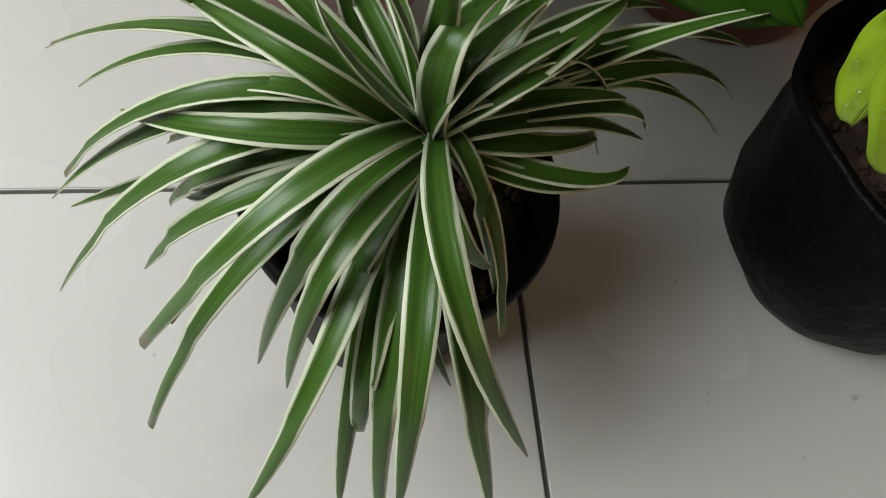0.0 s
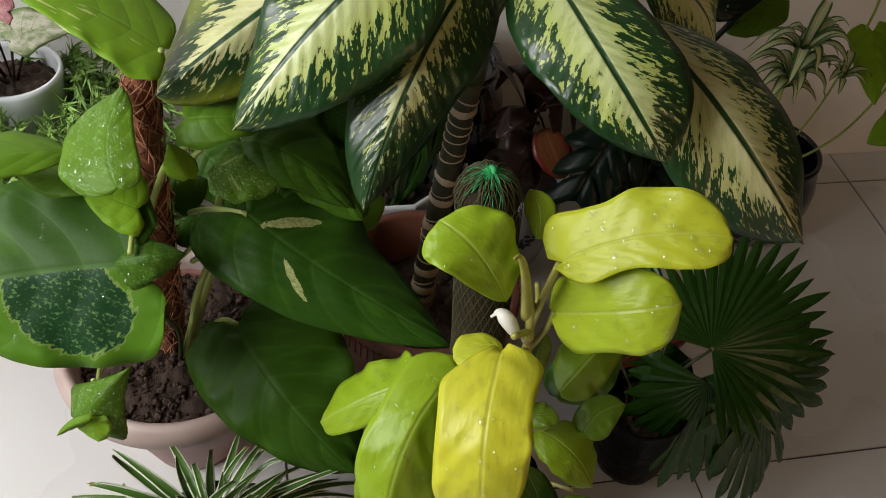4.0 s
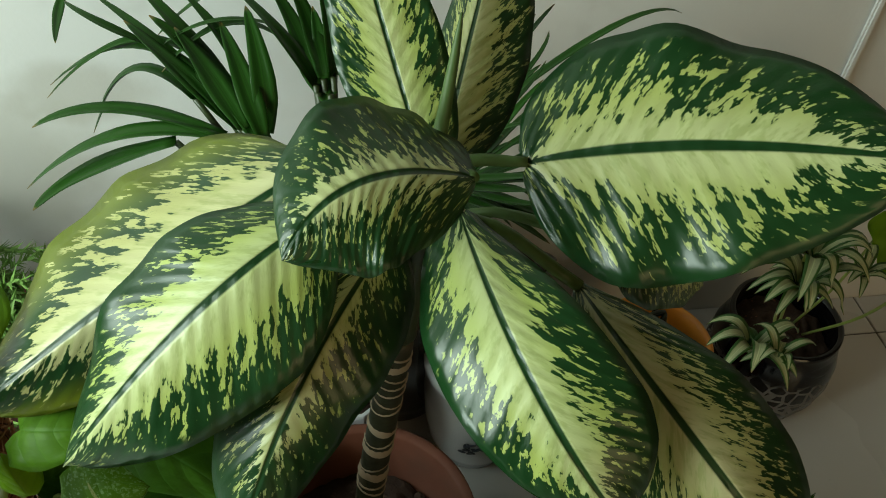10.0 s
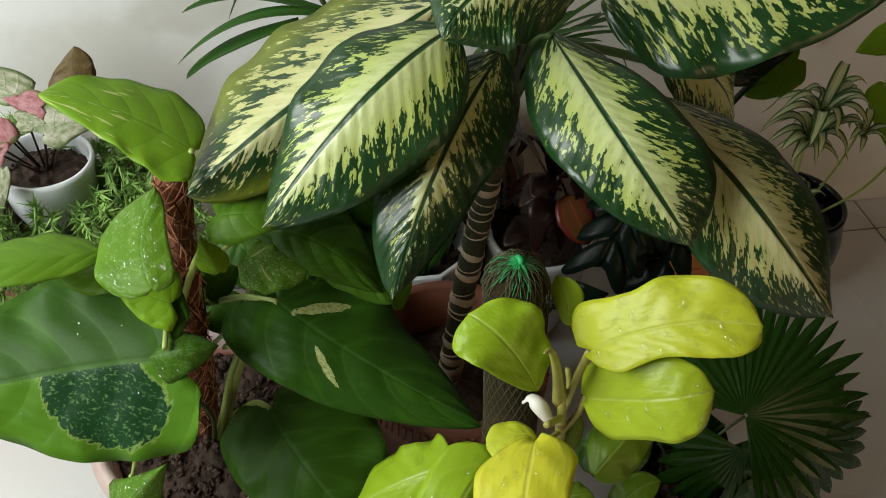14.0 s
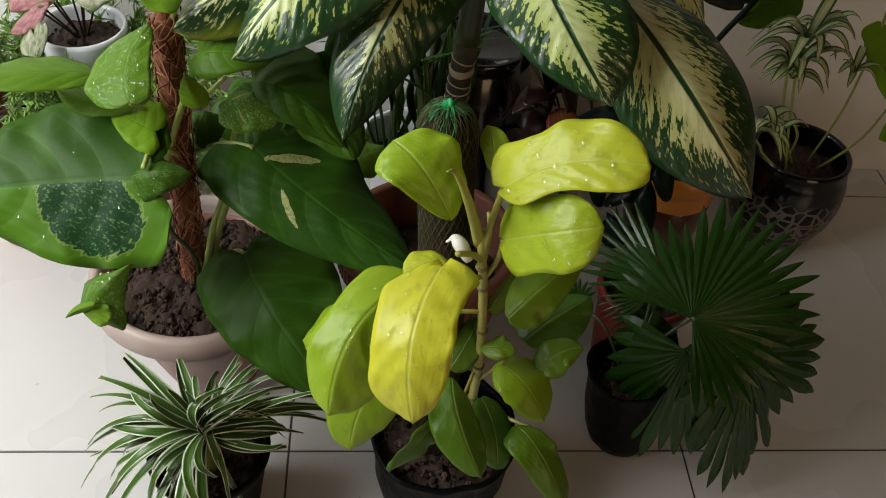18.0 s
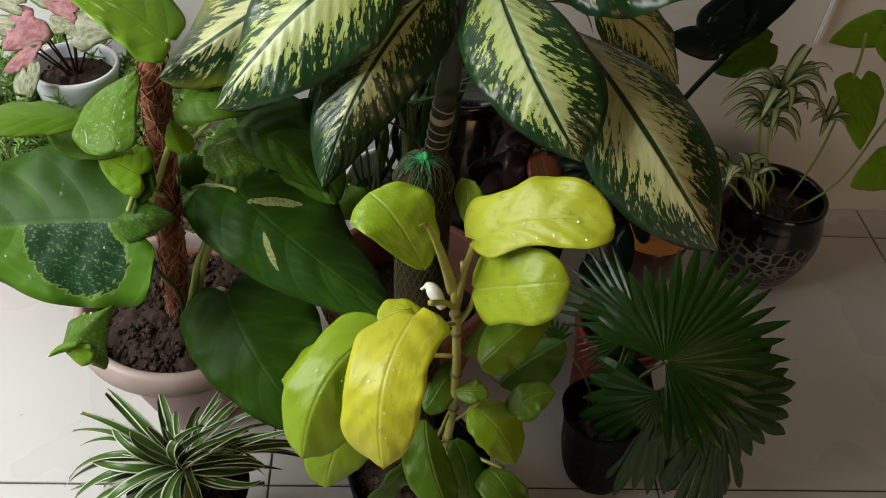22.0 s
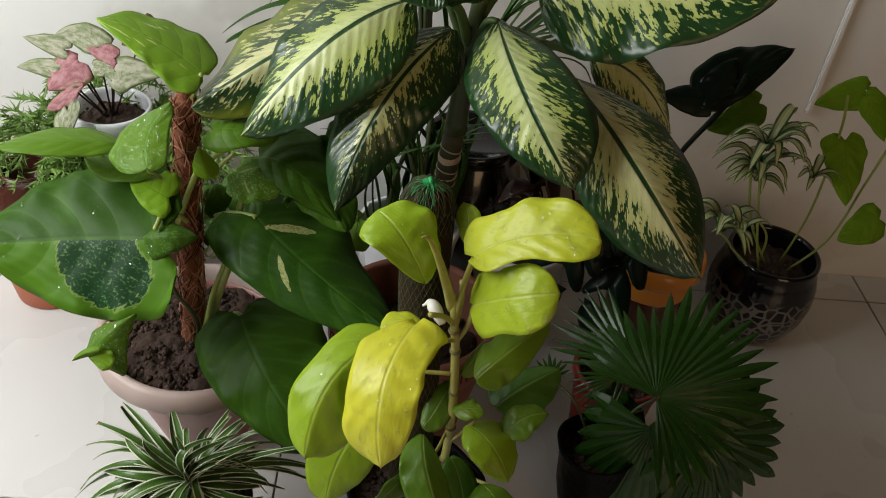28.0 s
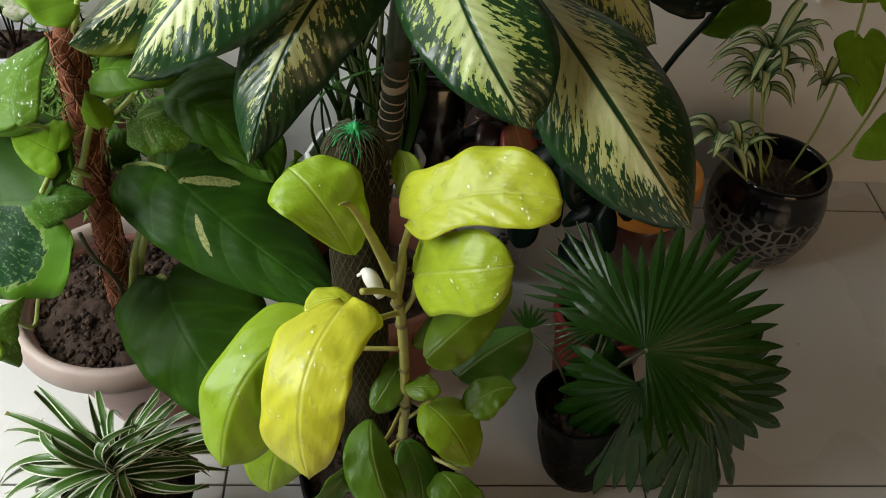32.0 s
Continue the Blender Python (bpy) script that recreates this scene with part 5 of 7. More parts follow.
prof = [(0.03, 0.0), (0.045, 0.006), (0.062, 0.03), (0.070, 0.07), (0.068, 0.11), (0.055, 0.15), (0.044, 0.168), (0.045, 0.176), (0.050, 0.182), (0.044, 0.186), (0.038, 0.176), (0.04, 0.15), (0.001, 0.14)]
part("body", lathe(prof, (-0.345, 0.755, 0.105), 48), M_BROWN, brown)

# -- fitted leaves --
# dieffenbachia leaves
leaf(dief, "dief", (0.292, 0.459, 0.772), (0.201, 0.403, 0.736), (0.105, 0.373, 0.625), (0.165, 0.455, 0.742), (0.244, 0.357, 0.701), mottle=0.3)
leaf(dief, "dief", (0.292, 0.525, 0.762), (0.161, 0.476, 0.701), (0.036, 0.427, 0.625), (0.105, 0.577, 0.684), (0.188, 0.448, 0.643), tone=0.85, mottle=0.4, patch=1.0, skew=(0.8, 1.0))
leaf(dief, "dief", (0.343, 0.471, 0.735), (0.268, 0.377, 0.680), (0.220, 0.322, 0.562), (0.221, 0.396, 0.679), (0.326, 0.382, 0.666), tone=0.3, mottle=1.25)
leaf(dief, "dief", (0.394, 0.446, 0.812), (0.316, 0.421, 0.834), (0.266, 0.386, 0.806), (0.326, 0.374, 0.806), (0.316, 0.502, 0.842), tone=0.25, mottle=0.95)
leaf(dief, "dief", (0.372, 0.505, 0.775), (0.345, 0.572, 0.856), (0.315, 0.650, 0.950), (0.307, 0.569, 0.846), (0.386, 0.563, 0.856), tone=0.1)
leaf(dief, "dief", (0.385, 0.510, 0.770), (0.421, 0.610, 0.819), (0.460, 0.700, 0.890), (0.400, 0.634, 0.810), (0.469, 0.603, 0.821), tone=0.6)
leaf(dief, "dief", (0.446, 0.493, 0.784), (0.560, 0.459, 0.821), (0.690, 0.400, 0.848), (0.568, 0.546, 0.862), (0.538, 0.388, 0.758), tone=0.25, mottle=0.4)
leaf(dief, "dief", (0.398, 0.484, 0.744), (0.423, 0.331, 0.726), (0.480, 0.268, 0.655), (0.483, 0.330, 0.745), (0.366, 0.345, 0.707), mottle=0.45, skew=(1.5, 1.0))
leaf(dief, "dief", (0.489, 0.444, 0.698), (0.535, 0.313, 0.685), (0.640, 0.240, 0.566), (0.602, 0.330, 0.688), (0.503, 0.284, 0.622), tone=0.9, mottle=0.2, skew=(1.35, 1.2))
leaf(dief, "dief", (0.518, 0.475, 0.712), (0.586, 0.484, 0.684), (0.665, 0.536, 0.580), (0.613, 0.500, 0.691), (0.571, 0.448, 0.654), tone=0.7)
tube("petiole", [(0.367, 0.512, 0.650), (0.410, 0.485, 0.735), (0.489, 0.444, 0.698)], 0.0054, M_PETIOLE, dief, segs=10)
tube("petiole", [(0.367, 0.515, 0.620), (0.420, 0.530, 0.700), (0.518, 0.475, 0.712)], 0.0048, M_PETIOLE, dief, segs=10)
# pothos leaves
leaf(pothos, "ovate", (0.045, 0.458, 0.654), (-0.022, 0.495, 0.679), (-0.092, 0.514, 0.690), (-0.010, 0.440, 0.670), (-0.010, 0.548, 0.682), tone=0.72, patch=-1.0, skew=(0.75, 0.75))
leaf(pothos, "ovate", (0.004, 0.339, 0.592), (-0.006, 0.383, 0.609), (0.004, 0.455, 0.615), (-0.052, 0.397, 0.590), (0.020, 0.370, 0.612), tone=0.4, wet=30, mottle=0.9)
leaf(pothos, "heart", (-0.006, 0.352, 0.478), (-0.118, 0.366, 0.457), (-0.232, 0.362, 0.440), (-0.092, 0.302, 0.386), (-0.126, 0.452, 0.502), tone=0.03, wet=10, patch=2.0, curl=-0.012)
leaf(pothos, "heart", (-0.020, 0.357, 0.476), (0.012, 0.348, 0.491), (0.049, 0.357, 0.483), (0.007, 0.333, 0.467), (-0.002, 0.393, 0.487), tone=0.1, wet=8, mottle=0.4)
leaf(pothos, "ovate", (-0.053, 0.415, 0.572), (-0.117, 0.404, 0.579), (-0.190, 0.393, 0.571), (-0.115, 0.381, 0.575), (-0.129, 0.444, 0.576), tone=0.42)
leaf(pothos, "pothos", (-0.037, 0.436, 0.538), (-0.073, 0.429, 0.528), (-0.109, 0.438, 0.533), (-0.065, 0.408, 0.520), (-0.091, 0.459, 0.528), tone=0.3)
leaf(pothos, "pothos", (0.005, 0.395, 0.511), (-0.024, 0.407, 0.519), (-0.051, 0.428, 0.522), (-0.028, 0.384, 0.509), (-0.008, 0.437, 0.523), tone=0.9)
leaf(pothos, "pothos", (0.057, 0.403, 0.541), (0.050, 0.409, 0.561), (0.041, 0.423, 0.573), (0.034, 0.416, 0.551), (0.060, 0.419, 0.557), tone=0.95)
leaf(pothos, "heart", (0.191, 0.508, 0.552), (0.220, 0.491, 0.540), (0.255, 0.469, 0.524), (0.197, 0.476, 0.521), (0.251, 0.510, 0.565), tone=0.0)
leaf(pothos, "heart", (0.059, 0.549, 0.450), (0.083, 0.523, 0.435), (0.109, 0.481, 0.407), (0.051, 0.510, 0.418), (0.115, 0.536, 0.451), tone=0.05)
leaf(pothos, "heart", (0.033, 0.490, 0.399), (0.060, 0.473, 0.391), (0.090, 0.451, 0.380), (0.042, 0.459, 0.376), (0.077, 0.484, 0.403), tone=0.05)
leaf(pothos, "heart", (0.007, 0.530, 0.425), (0.024, 0.510, 0.413), (0.048, 0.489, 0.401), (0.013, 0.497, 0.400), (0.042, 0.521, 0.425), tone=0.05)
leaf(pothos, "heart", (0.060, 0.428, 0.595), (0.096, 0.417, 0.605), (0.142, 0.426, 0.594), (0.086, 0.396, 0.590), (0.088, 0.466, 0.610), tone=0.25)
leaf(pothos, "pothos", (0.109, 0.457, 0.540), (0.160, 0.429, 0.543), (0.222, 0.400, 0.489), (0.140, 0.408, 0.524), (0.191, 0.485, 0.554), tone=0.08)
leaf(pothos, "heart", (0.084, 0.433, 0.532), (0.110, 0.416, 0.534), (0.146, 0.412, 0.522), (0.104, 0.393, 0.517), (0.114, 0.449, 0.539), tone=0.3, mottle=1.0, patch=0.6)
leaf(pothos, "pothos", (0.110, 0.416, 0.474), (0.195, 0.350, 0.441), (0.314, 0.280, 0.395), (0.145, 0.319, 0.426), (0.238, 0.418, 0.451), tone=0.0, patch=1.0)
leaf(pothos, "heart", (0.164, 0.461, 0.511), (0.198, 0.434, 0.510), (0.230, 0.391, 0.481), (0.160, 0.416, 0.499), (0.233, 0.456, 0.510), tone=0.15)
leaf(pothos, "heart", (0.088, 0.386, 0.323), (0.132, 0.298, 0.306), (0.209, 0.227, 0.234), (0.072, 0.280, 0.275), (0.211, 0.344, 0.324), tone=0.05)
leaf(pothos, "cordate", (-0.055, 0.225, 0.405), (-0.031, 0.233, 0.432), (-0.004, 0.251, 0.445), (-0.046, 0.256, 0.420), (-0.015, 0.226, 0.408), tone=0.28, mottle=1.0, wet=6)
leaf(pothos, "heart", (-0.048, 0.223, 0.408), (-0.042, 0.216, 0.400), (-0.038, 0.207, 0.391), (-0.055, 0.217, 0.400), (-0.026, 0.218, 0.400), tone=0.95, mottle=1.0)
leaf(pothos, "pothos", (-0.043, 0.218, 0.412), (-0.061, 0.216, 0.407), (-0.075, 0.215, 0.396), (-0.062, 0.216, 0.401), (-0.062, 0.221, 0.409), tone=0.55)
tube("stem", [(0.012, 0.428, 0.200), (0.034, 0.426, 0.289), (0.043, 0.435, 0.326), (0.064, 0.441, 0.384), (0.079, 0.458, 0.450), (0.087, 0.463, 0.477), (0.095, 0.472, 0.503)], 0.0048, M_STEM, pothos, segs=8)
tube("stem", [(0.022, 0.432, 0.200), (0.046, 0.434, 0.310), (0.071, 0.437, 0.382), (0.088, 0.442, 0.401)], 0.0052, M_STEM, pothos, segs=8)
tube("stem", [(0.029, 0.469, 0.425), (0.071, 0.446, 0.455), (0.110, 0.416, 0.474)], 0.0036, M_STEM, pothos, segs=8)
tube("stem", [(0.075, 0.460, 0.554), (0.050, 0.451, 0.538), (0.032, 0.448, 0.521), (0.018, 0.446, 0.488), (0.004, 0.444, 0.450), (-0.009, 0.438, 0.413)], 0.004, M_STEM, pothos, segs=8)
tube("stem", [(0.093, 0.416, 0.461), (0.063, 0.432, 0.430), (0.032, 0.440, 0.388)], 0.0028, M_STEM, pothos, segs=8)
tube("stem", [(0.088, 0.403, 0.444), (0.065, 0.417, 0.417), (0.044, 0.431, 0.389)], 0.0034, M_STEM, pothos, segs=8)
tube("stem", [(0.039, 0.465, 0.505), (0.060, 0.450, 0.529), (0.080, 0.451, 0.549)], 0.003, M_STEM, pothos, segs=8)
tube("stem", [(-0.009, 0.438, 0.413), (-0.026, 0.416, 0.385), (-0.046, 0.395, 0.335), (-0.064, 0.374, 0.301), (-0.075, 0.354, 0.268), (-0.042, 0.258, 0.419)], 0.0026, M_STEM, pothos, segs=8)
tube("stem", [(-0.026, 0.447, 0.340), (-0.014, 0.438, 0.306), (0.015, 0.422, 0.275), (0.010, 0.425, 0.205)], 0.003, M_DARKSTEM, pothos, segs=8)
tube("stem", [(0.004, 0.448, 0.475), (-0.011, 0.426, 0.519), (-0.007, 0.371, 0.566)], 0.0022, M_STEM, pothos, segs=8)
tube("stem", [(0.001, 0.433, 0.477), (-0.016, 0.417, 0.459), (-0.035, 0.400, 0.435)], 0.002, M_STEM, pothos, segs=8)
tube("stem", [(0.012, 0.450, 0.200), (0.030, 0.447, 0.224), (0.048, 0.440, 0.252), (0.070, 0.419, 0.293), (0.088, 0.386, 0.323)], 0.0036, M_STEM, pothos, segs=8)
leaf(pothos, "pothos", (0.002, 0.450, 0.490), (0.012, 0.466, 0.507), (-0.012, 0.479, 0.517), (-0.011, 0.458, 0.496), (0.014, 0.490, 0.503), tone=0.85)
leaf(pothos, "pothos", (0.031, 0.468, 0.448), (0.049, 0.473, 0.456), (0.067, 0.482, 0.467), (0.059, 0.463, 0.447), (0.042, 0.489, 0.471), tone=0.1)
leaf(pothos, "heart", (0.223, 0.484, 0.405), (0.243, 0.478, 0.416), (0.265, 0.494, 0.421), (0.252, 0.454, 0.406), (0.236, 0.518, 0.414), tone=0.6)
# lime philodendron leaves
leaf(lime, "lime", (0.321, 0.162, 0.544), (0.290, 0.083, 0.531), (0.294, 0.047, 0.449), (0.250, 0.091, 0.508), (0.328, 0.082, 0.543), tone=0.95, wet=46, ear=0.35)
leaf(lime, "lime", (0.290, 0.173, 0.510), (0.235, 0.114, 0.496), (0.214, 0.073, 0.423), (0.205, 0.135, 0.492), (0.268, 0.098, 0.466), tone=0.4, wet=28, ear=0.4)
leaf(lime, "lime", (0.267, 0.232, 0.402), (0.221, 0.238, 0.373), (0.172, 0.247, 0.320), (0.217, 0.218, 0.356), (0.228, 0.282, 0.370), tone=0.38, wet=10, ear=0.4)
leaf(lime, "spear", (0.282, 0.212, 0.335), (0.246, 0.176, 0.300), (0.230, 0.152, 0.232), (0.204, 0.176, 0.292), (0.284, 0.164, 0.284), tone=0.34, wet=12)
leaf(lime, "spear", (0.272, 0.198, 0.318), (0.230, 0.188, 0.288), (0.216, 0.178, 0.232), (0.206, 0.193, 0.282), (0.252, 0.180, 0.286), tone=0.42, wet=4)
leaf(lime, "lime", (0.288, 0.181, 0.493), (0.274, 0.182, 0.491), (0.258, 0.183, 0.488), (0.274, 0.169, 0.494), (0.274, 0.191, 0.498), tone=0.6)
leaf(lime, "lime", (0.316, 0.195, 0.428), (0.288, 0.202, 0.427), (0.256, 0.201, 0.423), (0.271, 0.178, 0.424), (0.293, 0.225, 0.429), tone=1.0)
leaf(lime, "lime", (0.327, 0.174, 0.528), (0.308, 0.179, 0.531), (0.283, 0.174, 0.523), (0.302, 0.147, 0.533), (0.308, 0.194, 0.531), tone=0.75)
leaf(lime, "lime", (0.377, 0.209, 0.601), (0.427, 0.186, 0.653), (0.491, 0.161, 0.671), (0.417, 0.220, 0.671), (0.433, 0.157, 0.647), tone=0.75, wet=44, ear=0.9)
leaf(lime, "lime", (0.383, 0.205, 0.536), (0.415, 0.156, 0.595), (0.459, 0.144, 0.615), (0.410, 0.181, 0.615), (0.417, 0.130, 0.568), tone=0.6, wet=24, ear=0.45)
leaf(lime, "lime", (0.327, 0.195, 0.574), (0.299, 0.211, 0.620), (0.271, 0.239, 0.631), (0.268, 0.199, 0.615), (0.336, 0.222, 0.628), tone=0.42, wet=4)
leaf(lime, "spear", (0.395, 0.172, 0.454), (0.426, 0.191, 0.477), (0.479, 0.232, 0.495), (0.417, 0.222, 0.478), (0.441, 0.174, 0.462), tone=0.2)
leaf(lime, "spear", (0.343, 0.165, 0.361), (0.349, 0.112, 0.353), (0.375, 0.073, 0.304), (0.322, 0.103, 0.340), (0.377, 0.107, 0.338), tone=0.1)
leaf(lime, "spear", (0.331, 0.134, 0.330), (0.308, 0.107, 0.328), (0.275, 0.088, 0.291), (0.290, 0.096, 0.329), (0.323, 0.105, 0.314), tone=0.05)
leaf(lime, "spear", (0.416, 0.128, 0.320), (0.439, 0.094, 0.319), (0.475, 0.056, 0.258), (0.414, 0.084, 0.319), (0.463, 0.098, 0.312), tone=0.12)
leaf(lime, "spear", (0.397, 0.191, 0.352), (0.426, 0.159, 0.353), (0.450, 0.135, 0.317), (0.406, 0.141, 0.346), (0.456, 0.179, 0.347), tone=0.33)
leaf(lime, "spear", (0.445, 0.182, 0.349), (0.467, 0.196, 0.365), (0.495, 0.199, 0.371), (0.472, 0.174, 0.359), (0.456, 0.213, 0.367), tone=0.15)
leaf(lime, "spear", (0.379, 0.164, 0.323), (0.395, 0.136, 0.298), (0.399, 0.104, 0.267), (0.372, 0.123, 0.296), (0.417, 0.130, 0.295), tone=0.0)
leaf(lime, "spear", (0.377, 0.199, 0.371), (0.394, 0.192, 0.380), (0.413, 0.191, 0.382), (0.400, 0.177, 0.380), (0.399, 0.207, 0.381), tone=0.2)
leaf(lime, "spear", (0.377, 0.229, 0.386), (0.359, 0.207, 0.362), (0.343, 0.189, 0.343), (0.346, 0.212, 0.366), (0.372, 0.192, 0.350), tone=0.1)
leaf(lime, "spear", (0.387, 0.235, 0.393), (0.402, 0.250, 0.410), (0.412, 0.263, 0.424), (0.395, 0.251, 0.409), (0.414, 0.243, 0.404), tone=0.15)
leaf(lime, "spear", (0.438, 0.245, 0.325), (0.471, 0.262, 0.346), (0.520, 0.286, 0.361), (0.454, 0.291, 0.344), (0.499, 0.241, 0.329), tone=0.0)
leaf(lime, "lime", (0.368, 0.252, 0.588), (0.372, 0.268, 0.602), (0.365, 0.286, 0.616), (0.360, 0.268, 0.599), (0.386, 0.262, 0.601), tone=0.5)
# spider plant leaves: arch point, tip, width
strap(spider, (0.045, 0.197, 0.200), (-0.029, 0.227, 0.225), (-0.118, 0.282, 0.150), 0.0059)
strap(spider, (0.051, 0.198, 0.200), (-0.025, 0.223, 0.220), (-0.106, 0.266, 0.140), 0.0053)
strap(spider, (0.041, 0.201, 0.200), (-0.003, 0.186, 0.260), (-0.047, 0.254, 0.220), 0.0057)
strap(spider, (0.045, 0.204, 0.200), (-0.034, 0.199, 0.225), (-0.108, 0.218, 0.140), 0.0061)
strap(spider, (0.054, 0.196, 0.200), (-0.029, 0.199, 0.215), (-0.118, 0.216, 0.120), 0.0065)
strap(spider, (0.043, 0.198, 0.200), (-0.022, 0.182, 0.225), (-0.076, 0.224, 0.180), 0.0069)
strap(spider, (0.049, 0.200, 0.200), (-0.040, 0.179, 0.210), (-0.116, 0.177, 0.100), 0.0065)
strap(spider, (0.042, 0.200, 0.200), (-0.026, 0.183, 0.200), (-0.063, 0.208, 0.130), 0.0064)
strap(spider, (0.046, 0.188, 0.200), (-0.028, 0.166, 0.200), (-0.072, 0.173, 0.130), 0.0069)
strap(spider, (0.049, 0.200, 0.200), (-0.006, 0.144, 0.240), (-0.070, 0.133, 0.140), 0.0070)
strap(spider, (0.052, 0.203, 0.200), (-0.026, 0.152, 0.170), (-0.079, 0.120, 0.060), 0.0060)
strap(spider, (0.054, 0.195, 0.200), (0.004, 0.150, 0.200), (-0.024, 0.136, 0.100), 0.0071)
strap(spider, (0.055, 0.190, 0.200), (0.009, 0.131, 0.220), (-0.010, 0.114, 0.130), 0.0055)
strap(spider, (0.044, 0.203, 0.200), (0.009, 0.113, 0.190), (-0.031, 0.072, 0.090), 0.0061)
strap(spider, (0.051, 0.193, 0.200), (0.022, 0.140, 0.210), (0.015, 0.144, 0.160), 0.0062)
strap(spider, (0.047, 0.194, 0.200), (0.021, 0.120, 0.170), (0.012, 0.074, 0.060), 0.0064)
strap(spider, (0.050, 0.202, 0.200), (0.024, 0.114, 0.180), (0.020, 0.096, 0.120), 0.0066)
strap(spider, (0.056, 0.202, 0.200), (0.031, 0.111, 0.180), (0.031, 0.070, 0.070), 0.0072)
strap(spider, (0.052, 0.191, 0.200), (0.038, 0.104, 0.210), (0.035, 0.061, 0.120), 0.0069)
strap(spider, (0.056, 0.202, 0.200), (0.048, 0.115, 0.235), (0.089, 0.076, 0.140), 0.0063)
strap(spider, (0.052, 0.191, 0.200), (0.060, 0.105, 0.180), (0.083, 0.064, 0.080), 0.0069)
strap(spider, (0.050, 0.193, 0.200), (0.053, 0.144, 0.220), (0.071, 0.140, 0.190), 0.0053)
strap(spider, (0.055, 0.204, 0.200), (0.070, 0.162, 0.200), (0.099, 0.154, 0.080), 0.0054)
strap(spider, (0.054, 0.195, 0.200), (0.096, 0.179, 0.190), (0.147, 0.201, 0.160), 0.0055)
strap(spider, (0.046, 0.200, 0.200), (0.091, 0.191, 0.200), (0.134, 0.216, 0.170), 0.0069)
strap(spider, (0.042, 0.198, 0.200), (0.089, 0.192, 0.230), (0.135, 0.208, 0.210), 0.0053)
strap(spider, (0.052, 0.193, 0.200), (0.097, 0.197, 0.210), (0.167, 0.227, 0.150), 0.0070)
strap(spider, (0.057, 0.196, 0.200), (0.076, 0.208, 0.250), (0.104, 0.236, 0.250), 0.0072)
strap(spider, (0.046, 0.189, 0.200), (0.087, 0.197, 0.250), (0.136, 0.218, 0.190), 0.0064)
strap(spider, (0.042, 0.191, 0.200), (0.124, 0.221, 0.230), (0.226, 0.269, 0.170), 0.0060)
strap(spider, (0.051, 0.190, 0.200), (0.143, 0.223, 0.210), (0.227, 0.261, 0.140), 0.0053)
strap(spider, (0.055, 0.193, 0.200), (0.048, 0.183, 0.270), (0.077, 0.220, 0.260), 0.0071)
strap(spider, (0.055, 0.194, 0.200), (0.034, 0.190, 0.270), (0.021, 0.190, 0.300), 0.0061)
strap(spider, (0.049, 0.198, 0.200), (0.062, 0.185, 0.240), (0.084, 0.194, 0.230), 0.0064)
strap(spider, (0.050, 0.198, 0.200), (0.014, 0.178, 0.270), (0.003, 0.185, 0.300), 0.0071)
strap(spider, (0.049, 0.195, 0.200), (0.046, 0.190, 0.270), (0.044, 0.181, 0.310), 0.0066)
strap(spider, (0.045, 0.193, 0.200), (0.087, 0.195, 0.250), (0.136, 0.244, 0.230), 0.0072)
strap(spider, (0.049, 0.197, 0.200), (-0.011, 0.199, 0.230), (-0.047, 0.225, 0.180), 0.0052)
strap(spider, (0.048, 0.197, 0.200), (-0.008, 0.195, 0.215), (-0.057, 0.215, 0.170), 0.0052)
strap(spider, (0.051, 0.198, 0.200), (-0.016, 0.182, 0.190), (-0.054, 0.204, 0.140), 0.0053)
strap(spider, (0.051, 0.195, 0.200), (0.055, 0.184, 0.260), (0.099, 0.230, 0.250), 0.0066)
strap(spider, (0.049, 0.196, 0.200), (0.002, 0.207, 0.206), (-0.046, 0.218, 0.179), 0.0040)
strap(spider, (0.049, 0.196, 0.200), (-0.015, 0.195, 0.203), (-0.080, 0.194, 0.154), 0.0049)
strap(spider, (0.049, 0.196, 0.200), (0.096, 0.208, 0.228), (0.144, 0.221, 0.146), 0.0050)
strap(spider, (0.049, 0.196, 0.200), (0.074, 0.233, 0.204), (0.098, 0.271, 0.151), 0.0053)
strap(spider, (0.049, 0.196, 0.200), (-0.002, 0.163, 0.215), (-0.053, 0.131, 0.170), 0.0041)
strap(spider, (0.049, 0.196, 0.200), (0.034, 0.252, 0.229), (0.019, 0.308, 0.144), 0.0041)
strap(spider, (0.049, 0.196, 0.200), (0.096, 0.215, 0.245), (0.170, 0.267, 0.200), 0.0046)
strap(spider, (0.049, 0.196, 0.200), (0.108, 0.210, 0.220), (0.182, 0.242, 0.170), 0.0045)
strap(spider, (0.049, 0.196, 0.200), (0.079, 0.185, 0.250), (0.125, 0.234, 0.220), 0.0046)
strap(spider, (0.049, 0.196, 0.200), (0.115, 0.215, 0.225), (0.194, 0.256, 0.170), 0.0053)
strap(spider, (0.049, 0.196, 0.200), (0.139, 0.223, 0.200), (0.225, 0.251, 0.120), 0.0045)
strap(spider, (0.049, 0.196, 0.200), (0.072, 0.188, 0.255), (0.127, 0.234, 0.230), 0.0054)
strap(spider, (0.049, 0.196, 0.200), (0.021, 0.261, 0.220), (-0.008, 0.325, 0.200), 0.0057)
strap(spider, (0.049, 0.196, 0.200), (-0.005, 0.242, 0.233), (-0.058, 0.289, 0.239), 0.0063)
strap(spider, (0.049, 0.196, 0.200), (0.066, 0.255, 0.215), (0.082, 0.313, 0.214), 0.0062)
